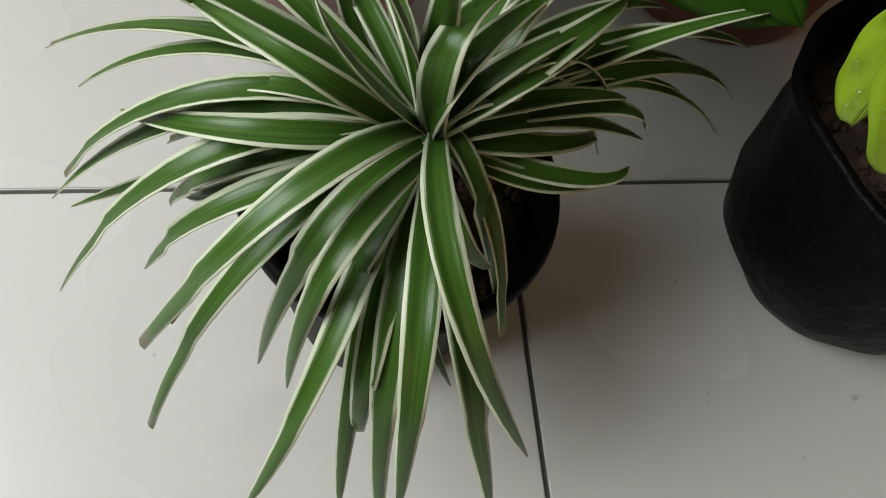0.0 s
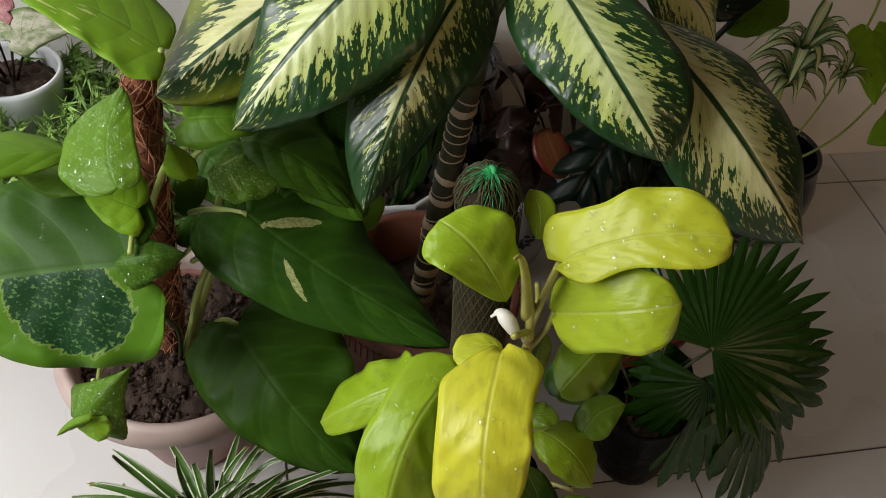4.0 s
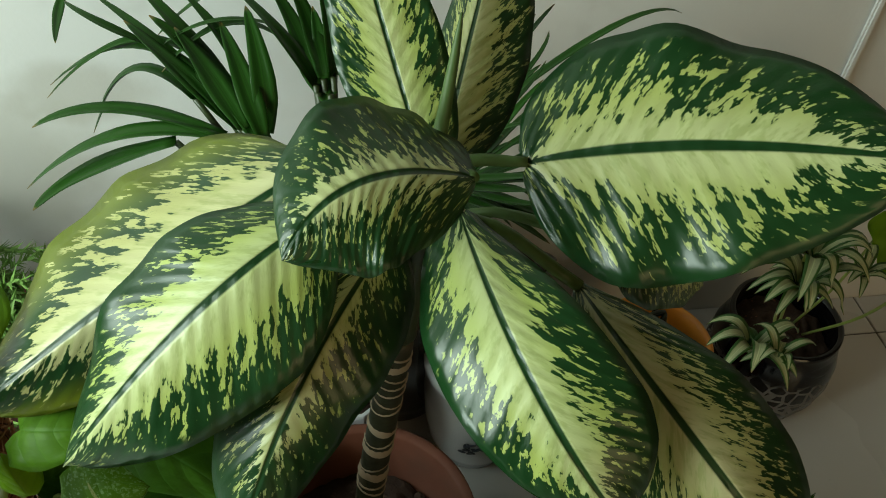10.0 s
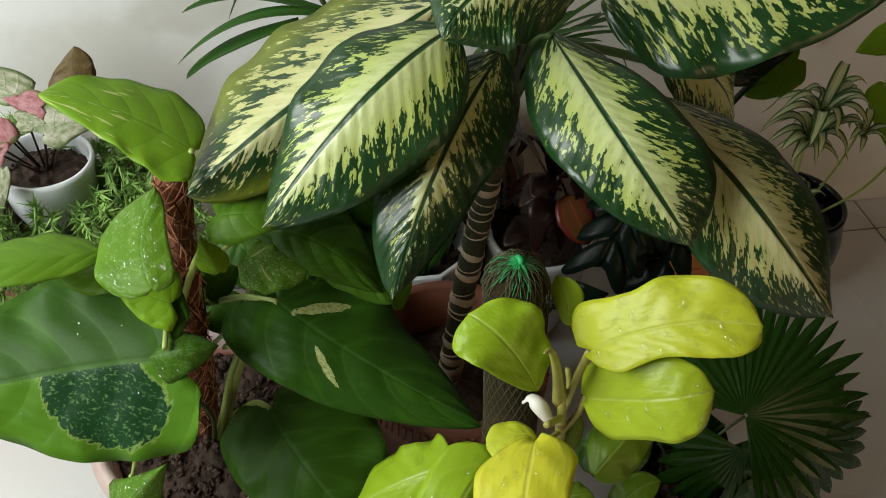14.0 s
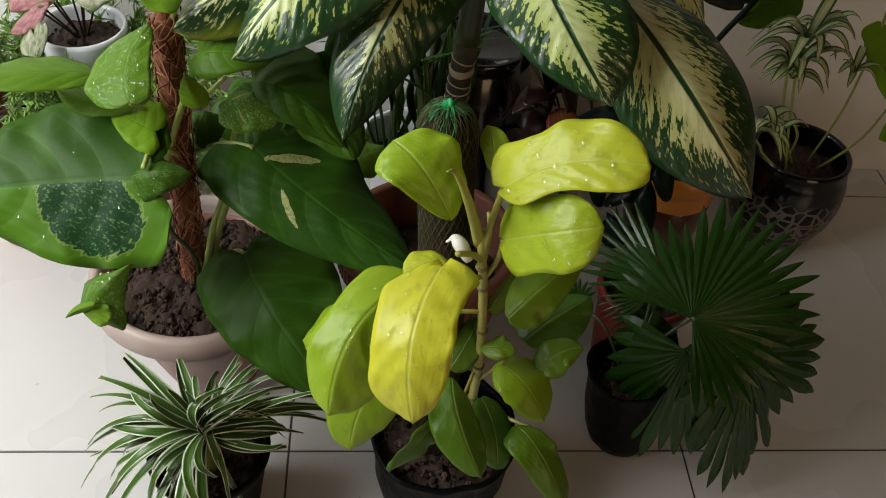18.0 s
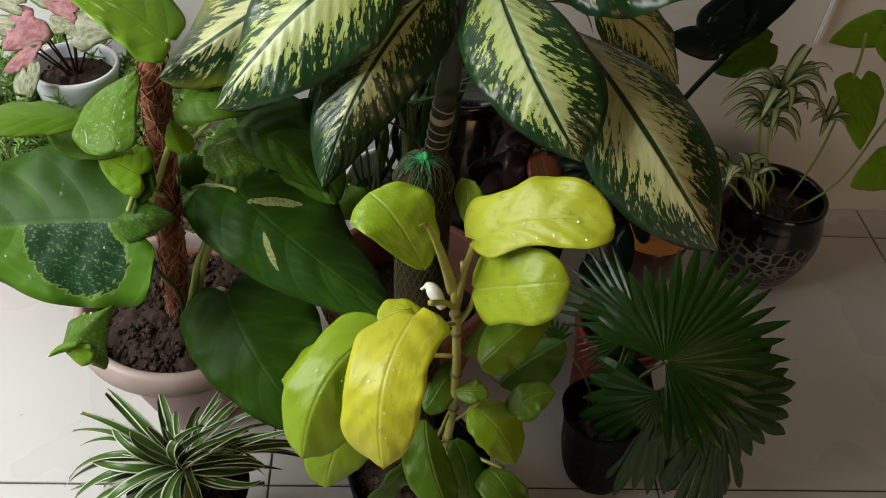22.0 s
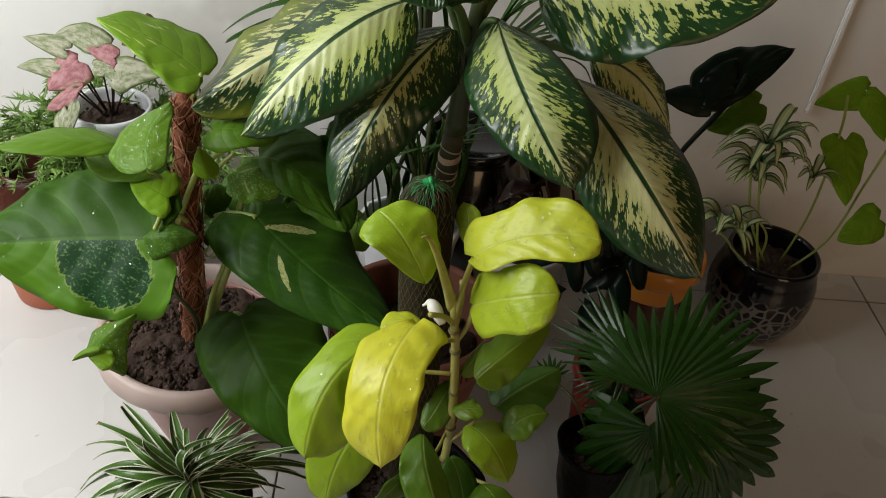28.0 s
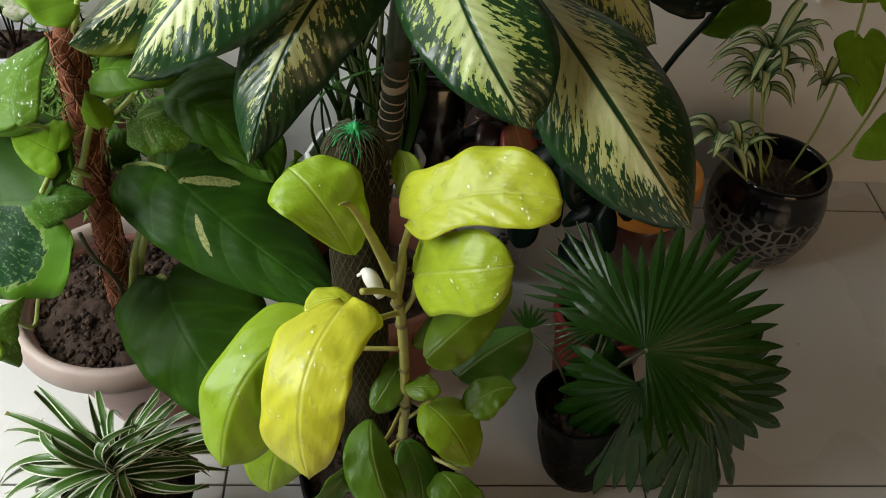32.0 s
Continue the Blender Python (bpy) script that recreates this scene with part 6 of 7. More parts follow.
strap(spider, (0.049, 0.196, 0.200), (0.045, 0.263, 0.193), (0.042, 0.329, 0.145), 0.0058)
strap(spider, (0.049, 0.196, 0.200), (0.080, 0.242, 0.230), (0.111, 0.288, 0.227), 0.0058)
strap(spider, (0.049, 0.196, 0.200), (-0.012, 0.217, 0.244), (-0.074, 0.239, 0.255), 0.0069)
strap(spider, (0.049, 0.196, 0.200), (0.122, 0.215, 0.229), (0.195, 0.234, 0.236), 0.0056)
strap(spider, (0.049, 0.196, 0.200), (-0.032, 0.207, 0.164), (-0.112, 0.217, 0.110), 0.0064)
strap(spider, (0.049, 0.196, 0.200), (0.020, 0.242, 0.217), (0.015, 0.259, 0.264), 0.0044)
strap(spider, (0.049, 0.196, 0.200), (0.058, 0.234, 0.212), (0.063, 0.245, 0.239), 0.0045)
strap(spider, (0.049, 0.196, 0.200), (0.061, 0.245, 0.210), (0.092, 0.267, 0.251), 0.0051)
strap(spider, (0.049, 0.196, 0.200), (0.078, 0.252, 0.204), (0.113, 0.269, 0.240), 0.0057)
strap(spider, (0.049, 0.196, 0.200), (0.095, 0.248, 0.216), (0.133, 0.253, 0.240), 0.0050)
strap(spider, (0.049, 0.196, 0.200), (-0.023, 0.256, 0.213), (-0.056, 0.276, 0.246), 0.0050)
strap(spider, (0.049, 0.196, 0.200), (-0.034, 0.234, 0.233), (-0.081, 0.247, 0.242), 0.0053)
strap(spider, (0.049, 0.196, 0.200), (0.042, 0.143, 0.186), (0.060, 0.109, 0.137), 0.0045)
strap(spider, (0.049, 0.196, 0.200), (0.036, 0.144, 0.172), (0.044, 0.101, 0.097), 0.0052)
strap(spider, (0.049, 0.196, 0.200), (0.071, 0.166, 0.199), (0.084, 0.128, 0.145), 0.0046)
strap(spider, (0.049, 0.196, 0.200), (0.111, 0.181, 0.190), (0.144, 0.194, 0.178), 0.0053)
strap(spider, (0.049, 0.196, 0.200), (0.117, 0.201, 0.213), (0.151, 0.205, 0.190), 0.0057)
# fan palm leaves: hub, long ray, cross ray
fan(palm, (0.676, 0.317, 0.283), (0.167, 0.090, 0.069), (-0.078, 0.124, 0.059), 240, 27, 0.05, 0.66, 1)
tube("petiole", [(0.611, 0.305, 0.16), (0.644, 0.311, 0.251), (0.676, 0.317, 0.283)], 0.0022, M_DARKSTEM, palm, segs=6)
fan(palm, (0.674, 0.292, 0.245), (-0.040, -0.071, -0.154), (0.104, -0.041, -0.016), 200, 17, 0.12, 0.74, 2)
tube("petiole", [(0.611, 0.305, 0.16), (0.645, 0.302, 0.222), (0.674, 0.292, 0.245)], 0.0022, M_DARKSTEM, palm, segs=6)
fan(palm, (0.754, 0.285, 0.235), (0.030, -0.087, -0.194), (0.099, 0.026, -0.009), 210, 18, 0.10, 0.83, 3)
tube("petiole", [(0.611, 0.305, 0.16), (0.680, 0.298, 0.218), (0.754, 0.285, 0.235)], 0.0022, M_DARKSTEM, palm, segs=6)
fan(palm, (0.733, 0.309, 0.237), (0.124, 0.003, -0.028), (0.014, 0.065, 0.071), 70, 9, 0.05, 0.93, 4)
tube("petiole", [(0.611, 0.305, 0.16), (0.672, 0.307, 0.228), (0.733, 0.309, 0.237)], 0.0022, M_DARKSTEM, palm, segs=6)
fan(palm, (0.677, 0.344, 0.224), (-0.087, -0.028, -0.039), (0.044, -0.057, -0.056), 150, 12, 0.12, 0.6, 8)
tube("petiole", [(0.611, 0.305, 0.16), (0.644, 0.324, 0.222), (0.677, 0.344, 0.224)], 0.0022, M_DARKSTEM, palm, segs=6)
fan(palm, (0.663, 0.396, 0.264), (-0.099, 0.095, 0.018), (-0.070, -0.067, -0.079), 84, 10, 0.04, 0.5, 5)
tube("petiole", [(0.611, 0.305, 0.16), (0.637, 0.351, 0.242), (0.663, 0.396, 0.264)], 0.0022, M_DARKSTEM, palm, segs=6)
fan(palm, (0.639, 0.373, 0.266), (-0.071, -0.015, -0.023), (0.023, -0.043, -0.044), 56, 6, 0.12, 0.45, 6)
tube("petiole", [(0.611, 0.305, 0.16), (0.625, 0.339, 0.243), (0.639, 0.373, 0.266)], 0.0022, M_DARKSTEM, palm, segs=6)
fan(palm, (0.544, 0.397, 0.223), (0.012, 0.040, 0.015), (-0.037, 0.007, 0.004), 120, 7, 0.08, 0.5, 7)
tube("petiole", [(0.611, 0.305, 0.16), (0.577, 0.351, 0.222), (0.544, 0.397, 0.223)], 0.0022, M_DARKSTEM, palm, segs=6)
rosette(crack, (0.944, 0.633, 0.465), 0.045, 9, 1500, M_VARIEG)
rosette(crack, (0.891, 0.672, 0.502), 0.05, 10, 1440, M_VARIEG)
rosette(crack, (0.833, 0.577, 0.391), 0.05, 9, 1360, M_VARIEG)
# leaves of the plants behind
strap(areca, (0.225, 0.734, 0.642), (0.140, 0.813, 0.685), (0.040, 0.802, 0.652), 0.0101, M_PALM)
tube("stalk", [(0.31, 0.74, 0.36), (0.277, 0.738, 0.510), (0.225, 0.736, 0.640)], 0.0035, M_DARKSTEM, areca, segs=6)
strap(areca, (0.185, 0.752, 0.665), (0.122, 0.798, 0.668), (0.078, 0.769, 0.615), 0.0108, M_PALM)
tube("stalk", [(0.31, 0.74, 0.36), (0.257, 0.752, 0.519), (0.184, 0.763, 0.658)], 0.0035, M_DARKSTEM, areca, segs=6)
strap(areca, (0.211, 0.732, 0.633), (0.103, 0.770, 0.642), (0.024, 0.760, 0.631), 0.0112, M_PALM)
tube("stalk", [(0.31, 0.74, 0.36), (0.270, 0.736, 0.507), (0.211, 0.732, 0.633)], 0.0035, M_DARKSTEM, areca, segs=6)
strap(areca, (0.208, 0.727, 0.634), (0.106, 0.743, 0.629), (0.013, 0.726, 0.581), 0.0110, M_PALM)
tube("stalk", [(0.31, 0.74, 0.36), (0.269, 0.735, 0.506), (0.207, 0.731, 0.631)], 0.0035, M_DARKSTEM, areca, segs=6)
strap(areca, (0.163, 0.734, 0.627), (0.073, 0.735, 0.592), (0.024, 0.692, 0.582), 0.0118, M_PALM)
tube("stalk", [(0.31, 0.74, 0.36), (0.246, 0.738, 0.503), (0.163, 0.735, 0.626)], 0.0035, M_DARKSTEM, areca, segs=6)
strap(areca, (0.233, 0.737, 0.628), (0.179, 0.771, 0.675), (0.120, 0.819, 0.714), 0.0126, M_PALM)
tube("stalk", [(0.31, 0.74, 0.36), (0.282, 0.734, 0.507), (0.234, 0.728, 0.635)], 0.0035, M_DARKSTEM, areca, segs=6)
strap(areca, (0.249, 0.720, 0.639), (0.234, 0.756, 0.679), (0.213, 0.813, 0.715), 0.0122, M_PALM)
tube("stalk", [(0.31, 0.74, 0.36), (0.289, 0.733, 0.508), (0.249, 0.726, 0.636)], 0.0035, M_DARKSTEM, areca, segs=6)
strap(areca, (0.231, 0.725, 0.647), (0.201, 0.770, 0.678), (0.168, 0.812, 0.710), 0.0127, M_PALM)
tube("stalk", [(0.31, 0.74, 0.36), (0.280, 0.737, 0.510), (0.230, 0.734, 0.640)], 0.0035, M_DARKSTEM, areca, segs=6)
strap(areca, (0.315, 0.741, 0.663), (0.296, 0.782, 0.680), (0.267, 0.790, 0.720), 0.0111, M_PALM)
tube("stalk", [(0.31, 0.74, 0.36), (0.322, 0.740, 0.522), (0.315, 0.740, 0.663)], 0.0035, M_DARKSTEM, areca, segs=6)
strap(areca, (0.319, 0.753, 0.665), (0.314, 0.789, 0.688), (0.305, 0.811, 0.732), 0.0107, M_PALM)
tube("stalk", [(0.31, 0.74, 0.36), (0.324, 0.743, 0.525), (0.318, 0.746, 0.670)], 0.0035, M_DARKSTEM, areca, segs=6)
strap(areca, (0.241, 0.717, 0.641), (0.201, 0.781, 0.677), (0.145, 0.818, 0.720), 0.0126, M_PALM)
tube("stalk", [(0.31, 0.74, 0.36), (0.285, 0.733, 0.507), (0.241, 0.726, 0.634)], 0.0035, M_DARKSTEM, areca, segs=6)
strap(areca, (0.252, 0.740, 0.630), (0.251, 0.761, 0.688), (0.239, 0.815, 0.731), 0.0126, M_PALM)
tube("stalk", [(0.31, 0.74, 0.36), (0.291, 0.734, 0.509), (0.252, 0.728, 0.638)], 0.0035, M_DARKSTEM, areca, segs=6)
strap(areca, (0.241, 0.756, 0.634), (0.223, 0.795, 0.687), (0.176, 0.845, 0.731), 0.0090, M_PALM)
tube("stalk", [(0.31, 0.74, 0.36), (0.285, 0.741, 0.512), (0.241, 0.741, 0.644)], 0.0035, M_DARKSTEM, areca, segs=6)
strap(areca, (0.233, 0.766, 0.628), (0.186, 0.805, 0.691), (0.126, 0.866, 0.735), 0.0109, M_PALM)
tube("stalk", [(0.31, 0.74, 0.36), (0.282, 0.741, 0.511), (0.233, 0.742, 0.643)], 0.0035, M_DARKSTEM, areca, segs=6)
strap(areca, (0.218, 0.741, 0.644), (0.162, 0.794, 0.689), (0.089, 0.860, 0.719), 0.0083, M_PALM)
tube("stalk", [(0.31, 0.74, 0.36), (0.274, 0.742, 0.511), (0.218, 0.745, 0.642)], 0.0035, M_DARKSTEM, areca, segs=6)
strap(areca, (0.192, 0.801, 0.674), (0.120, 0.824, 0.688), (0.043, 0.771, 0.658), 0.0058, M_PALM)
strap(areca, (0.143, 0.814, 0.688), (0.093, 0.818, 0.715), (0.062, 0.846, 0.721), 0.0051, M_PALM)
strap(areca, (0.307, 0.764, 0.661), (0.274, 0.773, 0.718), (0.229, 0.820, 0.749), 0.0096, M_PALM)
tube("stalk", [(0.31, 0.74, 0.36), (0.318, 0.745, 0.525), (0.306, 0.751, 0.669)], 0.0035, M_DARKSTEM, areca, segs=6)
strap(areca, (0.304, 0.760, 0.672), (0.287, 0.810, 0.707), (0.263, 0.837, 0.743), 0.0096, M_PALM)
tube("stalk", [(0.31, 0.74, 0.36), (0.317, 0.748, 0.527), (0.304, 0.756, 0.675)], 0.0035, M_DARKSTEM, areca, segs=6)
strap(areca, (0.312, 0.760, 0.680), (0.302, 0.804, 0.711), (0.281, 0.819, 0.765), 0.0103, M_PALM)
tube("stalk", [(0.31, 0.74, 0.36), (0.321, 0.750, 0.530), (0.312, 0.759, 0.680)], 0.0035, M_DARKSTEM, areca, segs=6)
strap(areca, (0.323, 0.774, 0.674), (0.321, 0.777, 0.726), (0.310, 0.815, 0.775), 0.0116, M_PALM)
tube("stalk", [(0.31, 0.74, 0.36), (0.326, 0.750, 0.531), (0.322, 0.759, 0.682)], 0.0035, M_DARKSTEM, areca, segs=6)
strap(areca, (0.333, 0.788, 0.679), (0.329, 0.783, 0.729), (0.331, 0.821, 0.774), 0.0103, M_PALM)
strap(areca, (0.277, 0.813, 0.689), (0.217, 0.821, 0.707), (0.154, 0.778, 0.680), 0.0051, M_PALM)
strap(areca, (0.264, 0.826, 0.703), (0.201, 0.812, 0.714), (0.143, 0.805, 0.684), 0.0045, M_PALM)
strap(areca, (0.244, 0.831, 0.745), (0.198, 0.844, 0.725), (0.149, 0.816, 0.697), 0.0051, M_PALM)
strap(areca, (0.057, 0.876, 0.714), (0.051, 0.850, 0.702), (0.053, 0.811, 0.695), 0.0051, M_PALM)
strap(areca, (0.430, 0.656, 0.613), (0.488, 0.637, 0.659), (0.551, 0.648, 0.666), 0.0060, M_PALM)
strap(areca, (0.430, 0.656, 0.613), (0.473, 0.627, 0.621), (0.514, 0.606, 0.608), 0.0063, M_PALM)
strap(areca, (0.436, 0.655, 0.614), (0.464, 0.649, 0.602), (0.493, 0.633, 0.581), 0.0051, M_PALM)
strap(areca, (0.428, 0.656, 0.613), (0.482, 0.693, 0.659), (0.531, 0.728, 0.694), 0.0057, M_PALM)
strap(areca, (0.430, 0.656, 0.613), (0.472, 0.633, 0.643), (0.512, 0.620, 0.650), 0.0055, M_PALM)
strap(areca, (0.426, 0.656, 0.613), (0.498, 0.642, 0.600), (0.553, 0.605, 0.592), 0.0063, M_PALM)
strap(areca, (0.432, 0.656, 0.613), (0.474, 0.653, 0.681), (0.537, 0.714, 0.690), 0.0044, M_PALM)
strap(areca, (0.432, 0.656, 0.613), (0.485, 0.624, 0.621), (0.549, 0.622, 0.587), 0.0055, M_PALM)
strap(areca, (0.435, 0.655, 0.614), (0.473, 0.634, 0.624), (0.519, 0.632, 0.603), 0.0049, M_PALM)
strap(areca, (0.435, 0.655, 0.614), (0.472, 0.609, 0.624), (0.527, 0.607, 0.580), 0.0063, M_PALM)
strap(areca, (0.426, 0.656, 0.613), (0.489, 0.675, 0.653), (0.549, 0.703, 0.671), 0.0041, M_PALM)
strap(areca, (0.432, 0.656, 0.613), (0.470, 0.628, 0.622), (0.510, 0.611, 0.607), 0.0059, M_PALM)
strap(areca, (0.427, 0.656, 0.613), (0.447, 0.610, 0.624), (0.466, 0.583, 0.605), 0.0064, M_PALM)
strap(areca, (0.431, 0.656, 0.613), (0.459, 0.654, 0.653), (0.487, 0.664, 0.667), 0.0049, M_PALM)
strap(areca, (0.430, 0.656, 0.613), (0.481, 0.640, 0.655), (0.536, 0.649, 0.661), 0.0043, M_PALM)
strap(areca, (0.430, 0.656, 0.613), (0.485, 0.628, 0.653), (0.545, 0.628, 0.656), 0.0049, M_PALM)
strap(areca, (0.374, 0.751, 0.488), (0.486, 0.738, 0.629), (0.546, 0.771, 0.689), 0.0043, M_PALM)
strap(areca, (0.365, 0.740, 0.520), (0.493, 0.738, 0.664), (0.552, 0.796, 0.709), 0.0044, M_PALM)
strap(areca, (0.360, 0.741, 0.520), (0.467, 0.732, 0.682), (0.534, 0.796, 0.729), 0.0043, M_PALM)
strap(areca, (0.385, 0.757, 0.487), (0.514, 0.726, 0.615), (0.574, 0.702, 0.613), 0.0038, M_PALM)
strap(areca, (0.369, 0.725, 0.531), (0.578, 0.776, 0.698), (0.698, 0.799, 0.726), 0.0054, M_PALM)
strap(areca, (0.377, 0.749, 0.506), (0.505, 0.662, 0.618), (0.570, 0.653, 0.581), 0.0030, M_PALM)
strap(areca, (0.356, 0.751, 0.454), (0.461, 0.718, 0.666), (0.503, 0.767, 0.722), 0.0056, M_PALM)
strap(areca, (0.357, 0.721, 0.534), (0.490, 0.677, 0.628), (0.548, 0.727, 0.628), 0.0050, M_PALM)
strap(areca, (0.383, 0.758, 0.508), (0.461, 0.786, 0.672), (0.473, 0.807, 0.760), 0.0053, M_PALM)
strap(areca, (0.370, 0.749, 0.461), (0.487, 0.690, 0.587), (0.538, 0.658, 0.550), 0.0032, M_PALM)
strap(areca, (0.363, 0.743, 0.533), (0.366, 0.818, 0.732), (0.348, 0.864, 0.779), 0.0037, M_PALM)
strap(areca, (0.375, 0.750, 0.489), (0.332, 0.806, 0.703), (0.326, 0.872, 0.764), 0.0041, M_PALM)
leaf(rubber, "pothos", (0.760, 0.688, 0.555), (0.726, 0.691, 0.554), (0.688, 0.697, 0.556), (0.731, 0.677, 0.538), (0.724, 0.706, 0.571), material=M_RUBBER)
leaf(rubber, "pothos", (0.761, 0.693, 0.561), (0.827, 0.721, 0.597), (0.895, 0.744, 0.630), (0.842, 0.701, 0.586), (0.810, 0.749, 0.623), material=M_RUBBER)
leaf(rubber, "pothos", (0.769, 0.691, 0.559), (0.783, 0.711, 0.585), (0.804, 0.731, 0.612), (0.759, 0.716, 0.589), (0.807, 0.705, 0.582), material=M_RUBBER)
leaf(crack, "pothos", (0.997, 0.678, 0.513), (1.003, 0.648, 0.477), (1.005, 0.611, 0.433), (0.970, 0.651, 0.477), (1.031, 0.648, 0.480), tone=0.95)
leaf(crack, "pothos", (1.024, 0.729, 0.576), (0.988, 0.725, 0.567), (0.946, 0.716, 0.552), (0.994, 0.709, 0.549), (0.986, 0.738, 0.583), tone=0.8)
leaf(crack, "pothos", (1.058, 0.597, 0.422), (1.028, 0.587, 0.407), (0.995, 0.577, 0.390), (1.038, 0.571, 0.389), (1.018, 0.603, 0.425), tone=0.75)
leaf(crack, "pothos", (0.858, 0.719, 0.544), (0.823, 0.705, 0.523), (0.779, 0.694, 0.504), (0.829, 0.688, 0.503), (0.817, 0.719, 0.539), tone=0.5)
leaf(crack, "pothos", (1.025, 0.724, 0.571), (1.044, 0.703, 0.548), (1.059, 0.676, 0.518), (1.028, 0.698, 0.540), (1.063, 0.708, 0.557), tone=0.85)
leaf(caladium, "pothos", (-0.228, 0.766, 0.492), (-0.251, 0.751, 0.474), (-0.271, 0.735, 0.453), (-0.271, 0.763, 0.484), (-0.224, 0.737, 0.461), material=M_PINK)
leaf(caladium, "pothos", (-0.223, 0.731, 0.455), (-0.247, 0.725, 0.445), (-0.271, 0.715, 0.432), (-0.254, 0.712, 0.430), (-0.244, 0.737, 0.459), material=M_PINK)
leaf(caladium, "pothos", (-0.170, 0.769, 0.502), (-0.194, 0.776, 0.507), (-0.218, 0.781, 0.509), (-0.193, 0.765, 0.494), (-0.191, 0.786, 0.518), material=M_PINK)
leaf(caladium, "pothos", (-0.171, 0.745, 0.475), (-0.138, 0.753, 0.487), (-0.097, 0.748, 0.486), (-0.137, 0.737, 0.470), (-0.144, 0.771, 0.506), material=M_PALE)
leaf(caladium, "pothos", (-0.199, 0.782, 0.512), (-0.233, 0.796, 0.524), (-0.272, 0.794, 0.518), (-0.236, 0.783, 0.510), (-0.222, 0.809, 0.540), material=M_PALE)
leaf(caladium, "pothos", (-0.252, 0.779, 0.504), (-0.286, 0.787, 0.509), (-0.320, 0.794, 0.513), (-0.281, 0.777, 0.498), (-0.278, 0.797, 0.520), material=M_PALE)
leaf(caladium, "pothos", (-0.258, 0.757, 0.479), (-0.292, 0.761, 0.480), (-0.325, 0.761, 0.476), (-0.287, 0.752, 0.470), (-0.293, 0.770, 0.490), material=M_PALE)
leaf(caladium, "pothos", (-0.226, 0.720, 0.442), (-0.233, 0.701, 0.420), (-0.235, 0.680, 0.397), (-0.241, 0.701, 0.419), (-0.223, 0.698, 0.418), material=M_PALE)
leaf(caladium, "pothos", (-0.238, 0.712, 0.432), (-0.245, 0.695, 0.413), (-0.243, 0.674, 0.390), (-0.257, 0.695, 0.412), (-0.232, 0.693, 0.412), material=M_PALE)
leaf(caladium, "pothos", (-0.128, 0.770, 0.532), (-0.121, 0.785, 0.553), (-0.118, 0.795, 0.571), (-0.146, 0.780, 0.546), (-0.098, 0.788, 0.551), material=M_OLIVE)
leaf(caladium, "pothos", (-0.201, 0.759, 0.488), (-0.184, 0.758, 0.488), (-0.167, 0.754, 0.486), (-0.185, 0.749, 0.478), (-0.185, 0.766, 0.496), material=M_PALE)
tube("stalk", [(-0.197, 0.79, 0.37), (-0.228, 0.766, 0.492)], 0.0016, M_CROTON, caladium, segs=6, n=2)
tube("stalk", [(-0.197, 0.79, 0.37), (-0.170, 0.769, 0.502)], 0.0016, M_CROTON, caladium, segs=6, n=2)
tube("stalk", [(-0.197, 0.79, 0.37), (-0.171, 0.745, 0.475)], 0.0016, M_CROTON, caladium, segs=6, n=2)
tube("stalk", [(-0.197, 0.79, 0.37), (-0.199, 0.782, 0.512)], 0.0016, M_CROTON, caladium, segs=6, n=2)
tube("stalk", [(-0.197, 0.79, 0.37), (-0.223, 0.731, 0.455)], 0.0016, M_CROTON, caladium, segs=6, n=2)
tube("stalk", [(-0.197, 0.79, 0.37), (-0.258, 0.757, 0.479)], 0.0016, M_CROTON, caladium, segs=6, n=2)
tube("stalk", [(-0.197, 0.79, 0.37), (-0.128, 0.770, 0.532)], 0.0016, M_CROTON, caladium, segs=6, n=2)
tube("stalk", [(-0.197, 0.79, 0.37), (-0.252, 0.779, 0.504)], 0.0016, M_CROTON, caladium, segs=6, n=2)
split_leaf(rubber, (0.655, 0.652, 0.372), (0.608, 0.622, 0.352), (0.560, 0.578, 0.262), 0.085, 4, 3)
split_leaf(rubber, (0.712, 0.655, 0.345), (0.690, 0.615, 0.312), (0.640, 0.562, 0.228), 0.070, 4, 4)
split_leaf(rubber, (0.700, 0.670, 0.372), (0.672, 0.640, 0.372), (0.622, 0.600, 0.330), 0.060, 3, 5)
for a in ((0.655, 0.652, 0.372), (0.712, 0.655, 0.345), (0.700, 0.670, 0.372)):
    tube("petiole", [(0.775, 0.745, 0.17), (0.755, 0.705, 0.33), a], 0.0032, M_RUBBER, rubber, segs=6)
# -- end of fitted leaves --

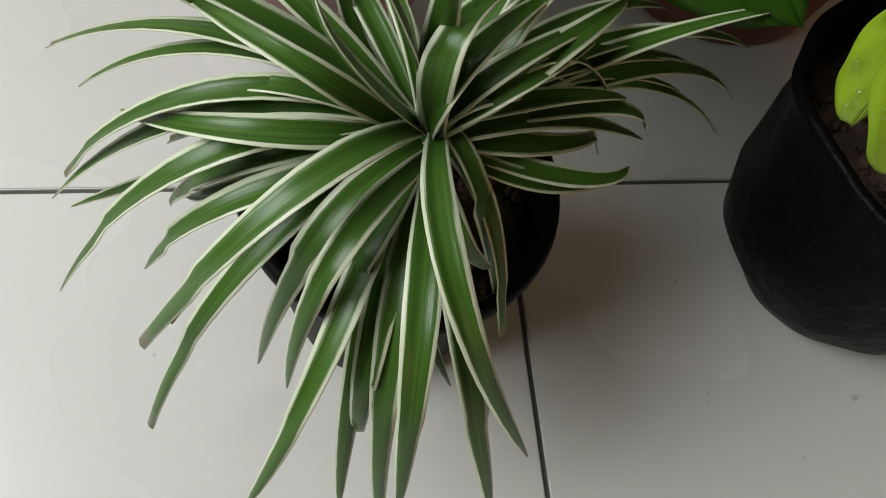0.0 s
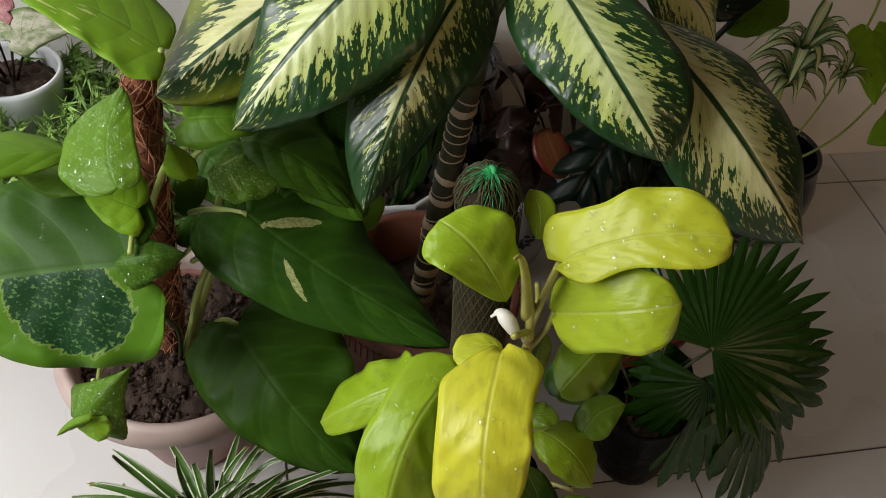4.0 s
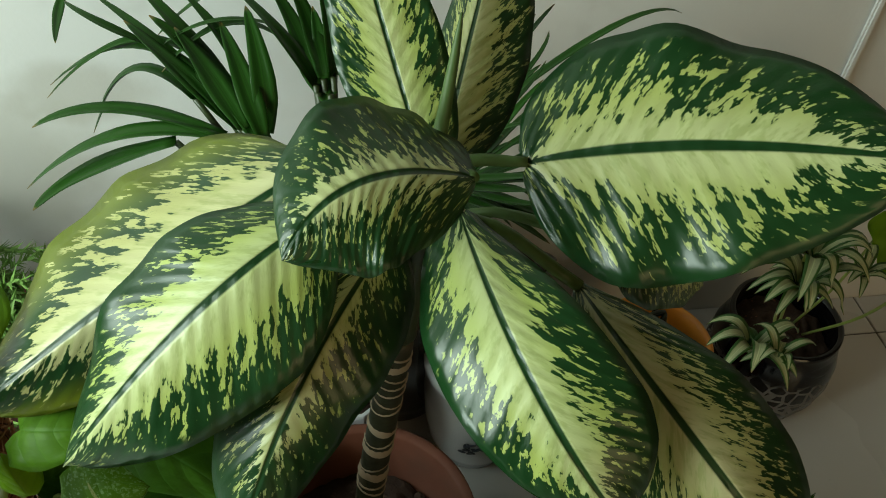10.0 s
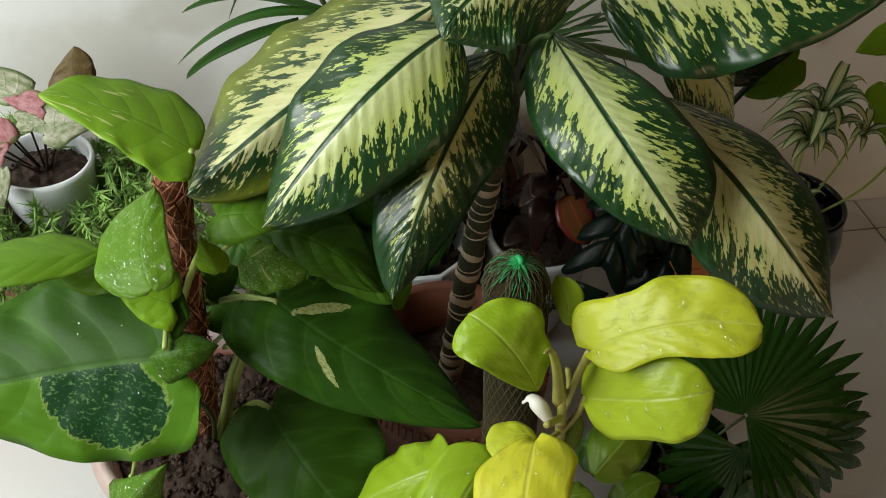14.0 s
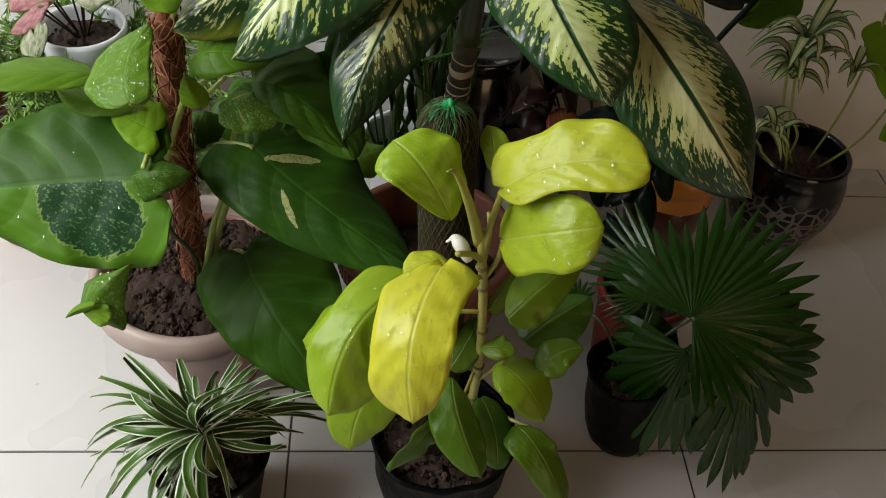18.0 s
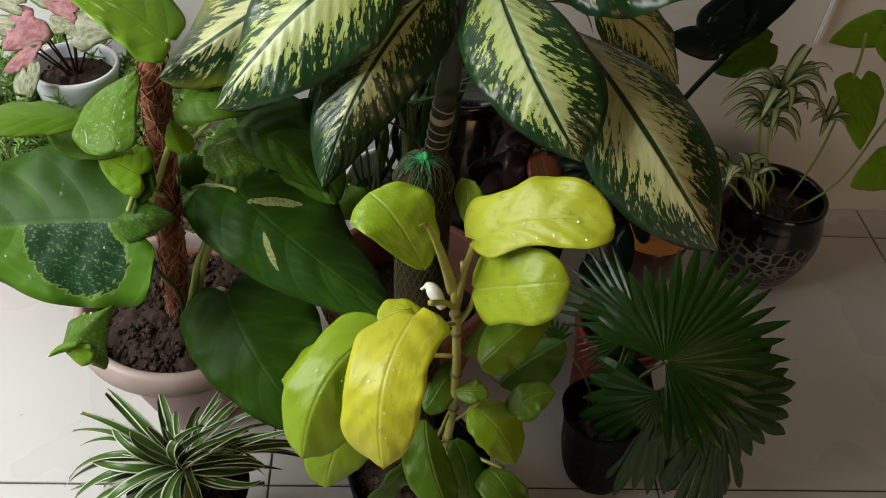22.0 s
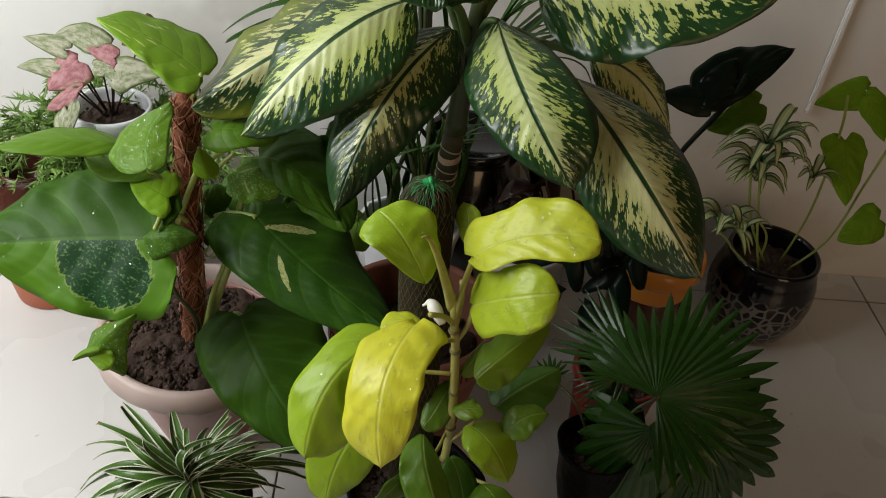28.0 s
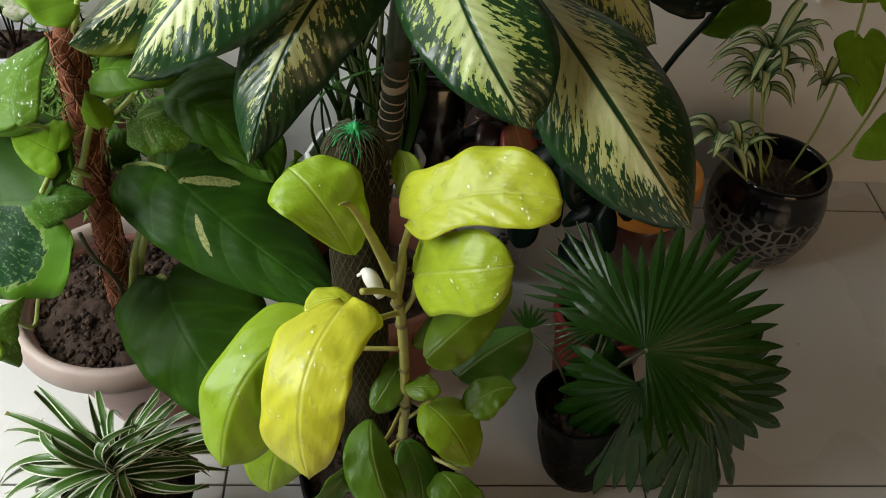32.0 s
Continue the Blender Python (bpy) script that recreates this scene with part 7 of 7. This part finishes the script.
# narrow palm leaves behind the cane, and one more low fan
for B, M, T in (((0.410, 0.647, 0.640), (0.459, 0.652, 0.747), (0.506, 0.666, 0.814)),
                ((0.406, 0.645, 0.640), (0.458, 0.637, 0.726), (0.494, 0.639, 0.771)),
                ((0.409, 0.652, 0.640), (0.442, 0.626, 0.722), (0.468, 0.612, 0.759)),
                ((0.395, 0.652, 0.640), (0.447, 0.621, 0.708), (0.482, 0.605, 0.733)),
                ((0.399, 0.641, 0.640), (0.461, 0.597, 0.679), (0.496, 0.577, 0.695)),
                ((0.408, 0.645, 0.640), (0.460, 0.583, 0.665), (0.491, 0.562, 0.678)),
                ((0.396, 0.649, 0.640), (0.454, 0.576, 0.658), (0.483, 0.550, 0.667)),
                ((0.395, 0.652, 0.640), (0.436, 0.615, 0.705), (0.456, 0.593, 0.730)),
                ((0.400, 0.643, 0.640), (0.455, 0.599, 0.665), (0.489, 0.584, 0.673))):
    strap(areca, B, M, T, 0.0058, M_PALM)
fan(palm, (0.756, 0.300, 0.230), (0.122, -0.023, -0.078), (-0.073, -0.056, -0.099), 190, 16, 0.08, 0.80, 9)
tube("petiole", [(0.611, 0.305, 0.16), (0.685, 0.305, 0.215), (0.756, 0.300, 0.230)], 0.0022, M_DARKSTEM, palm, segs=6)

# ---- floor tiles ----
tile_bm = box((0, 0, 0), (TILE - GAP * 2, TILE - GAP * 2, 0.009), 0.0008)
first = None
for i in range(-3, 6):
    for j in range(-6, 3):
        x, y = X0 + i * TILE + GAP, Y0 + j * TILE + GAP
        x0, y0 = max(x, WEST), max(y, SOUTH)
        w, d = min(x + TILE - GAP * 2, EAST) - x0, min(y + TILE - GAP * 2, WALL_Y - 0.001) - y0
        if w < 0.02 or d < 0.02:
            continue
        if w < TILE - GAP * 2 - 1e-6 or d < TILE - GAP * 2 - 1e-6:
            ob = part("tile", box((0, 0, 0), (w, d, 0.009), 0.0008), M_TILE, floor, smooth=False)
        elif first is None:
            ob = first = part("tile", tile_bm, M_TILE, floor, smooth=False)
        else:
            ob = new("tile", first.data)
            ob.parent = floor
        ob.location = (x0, y0, -0.009)
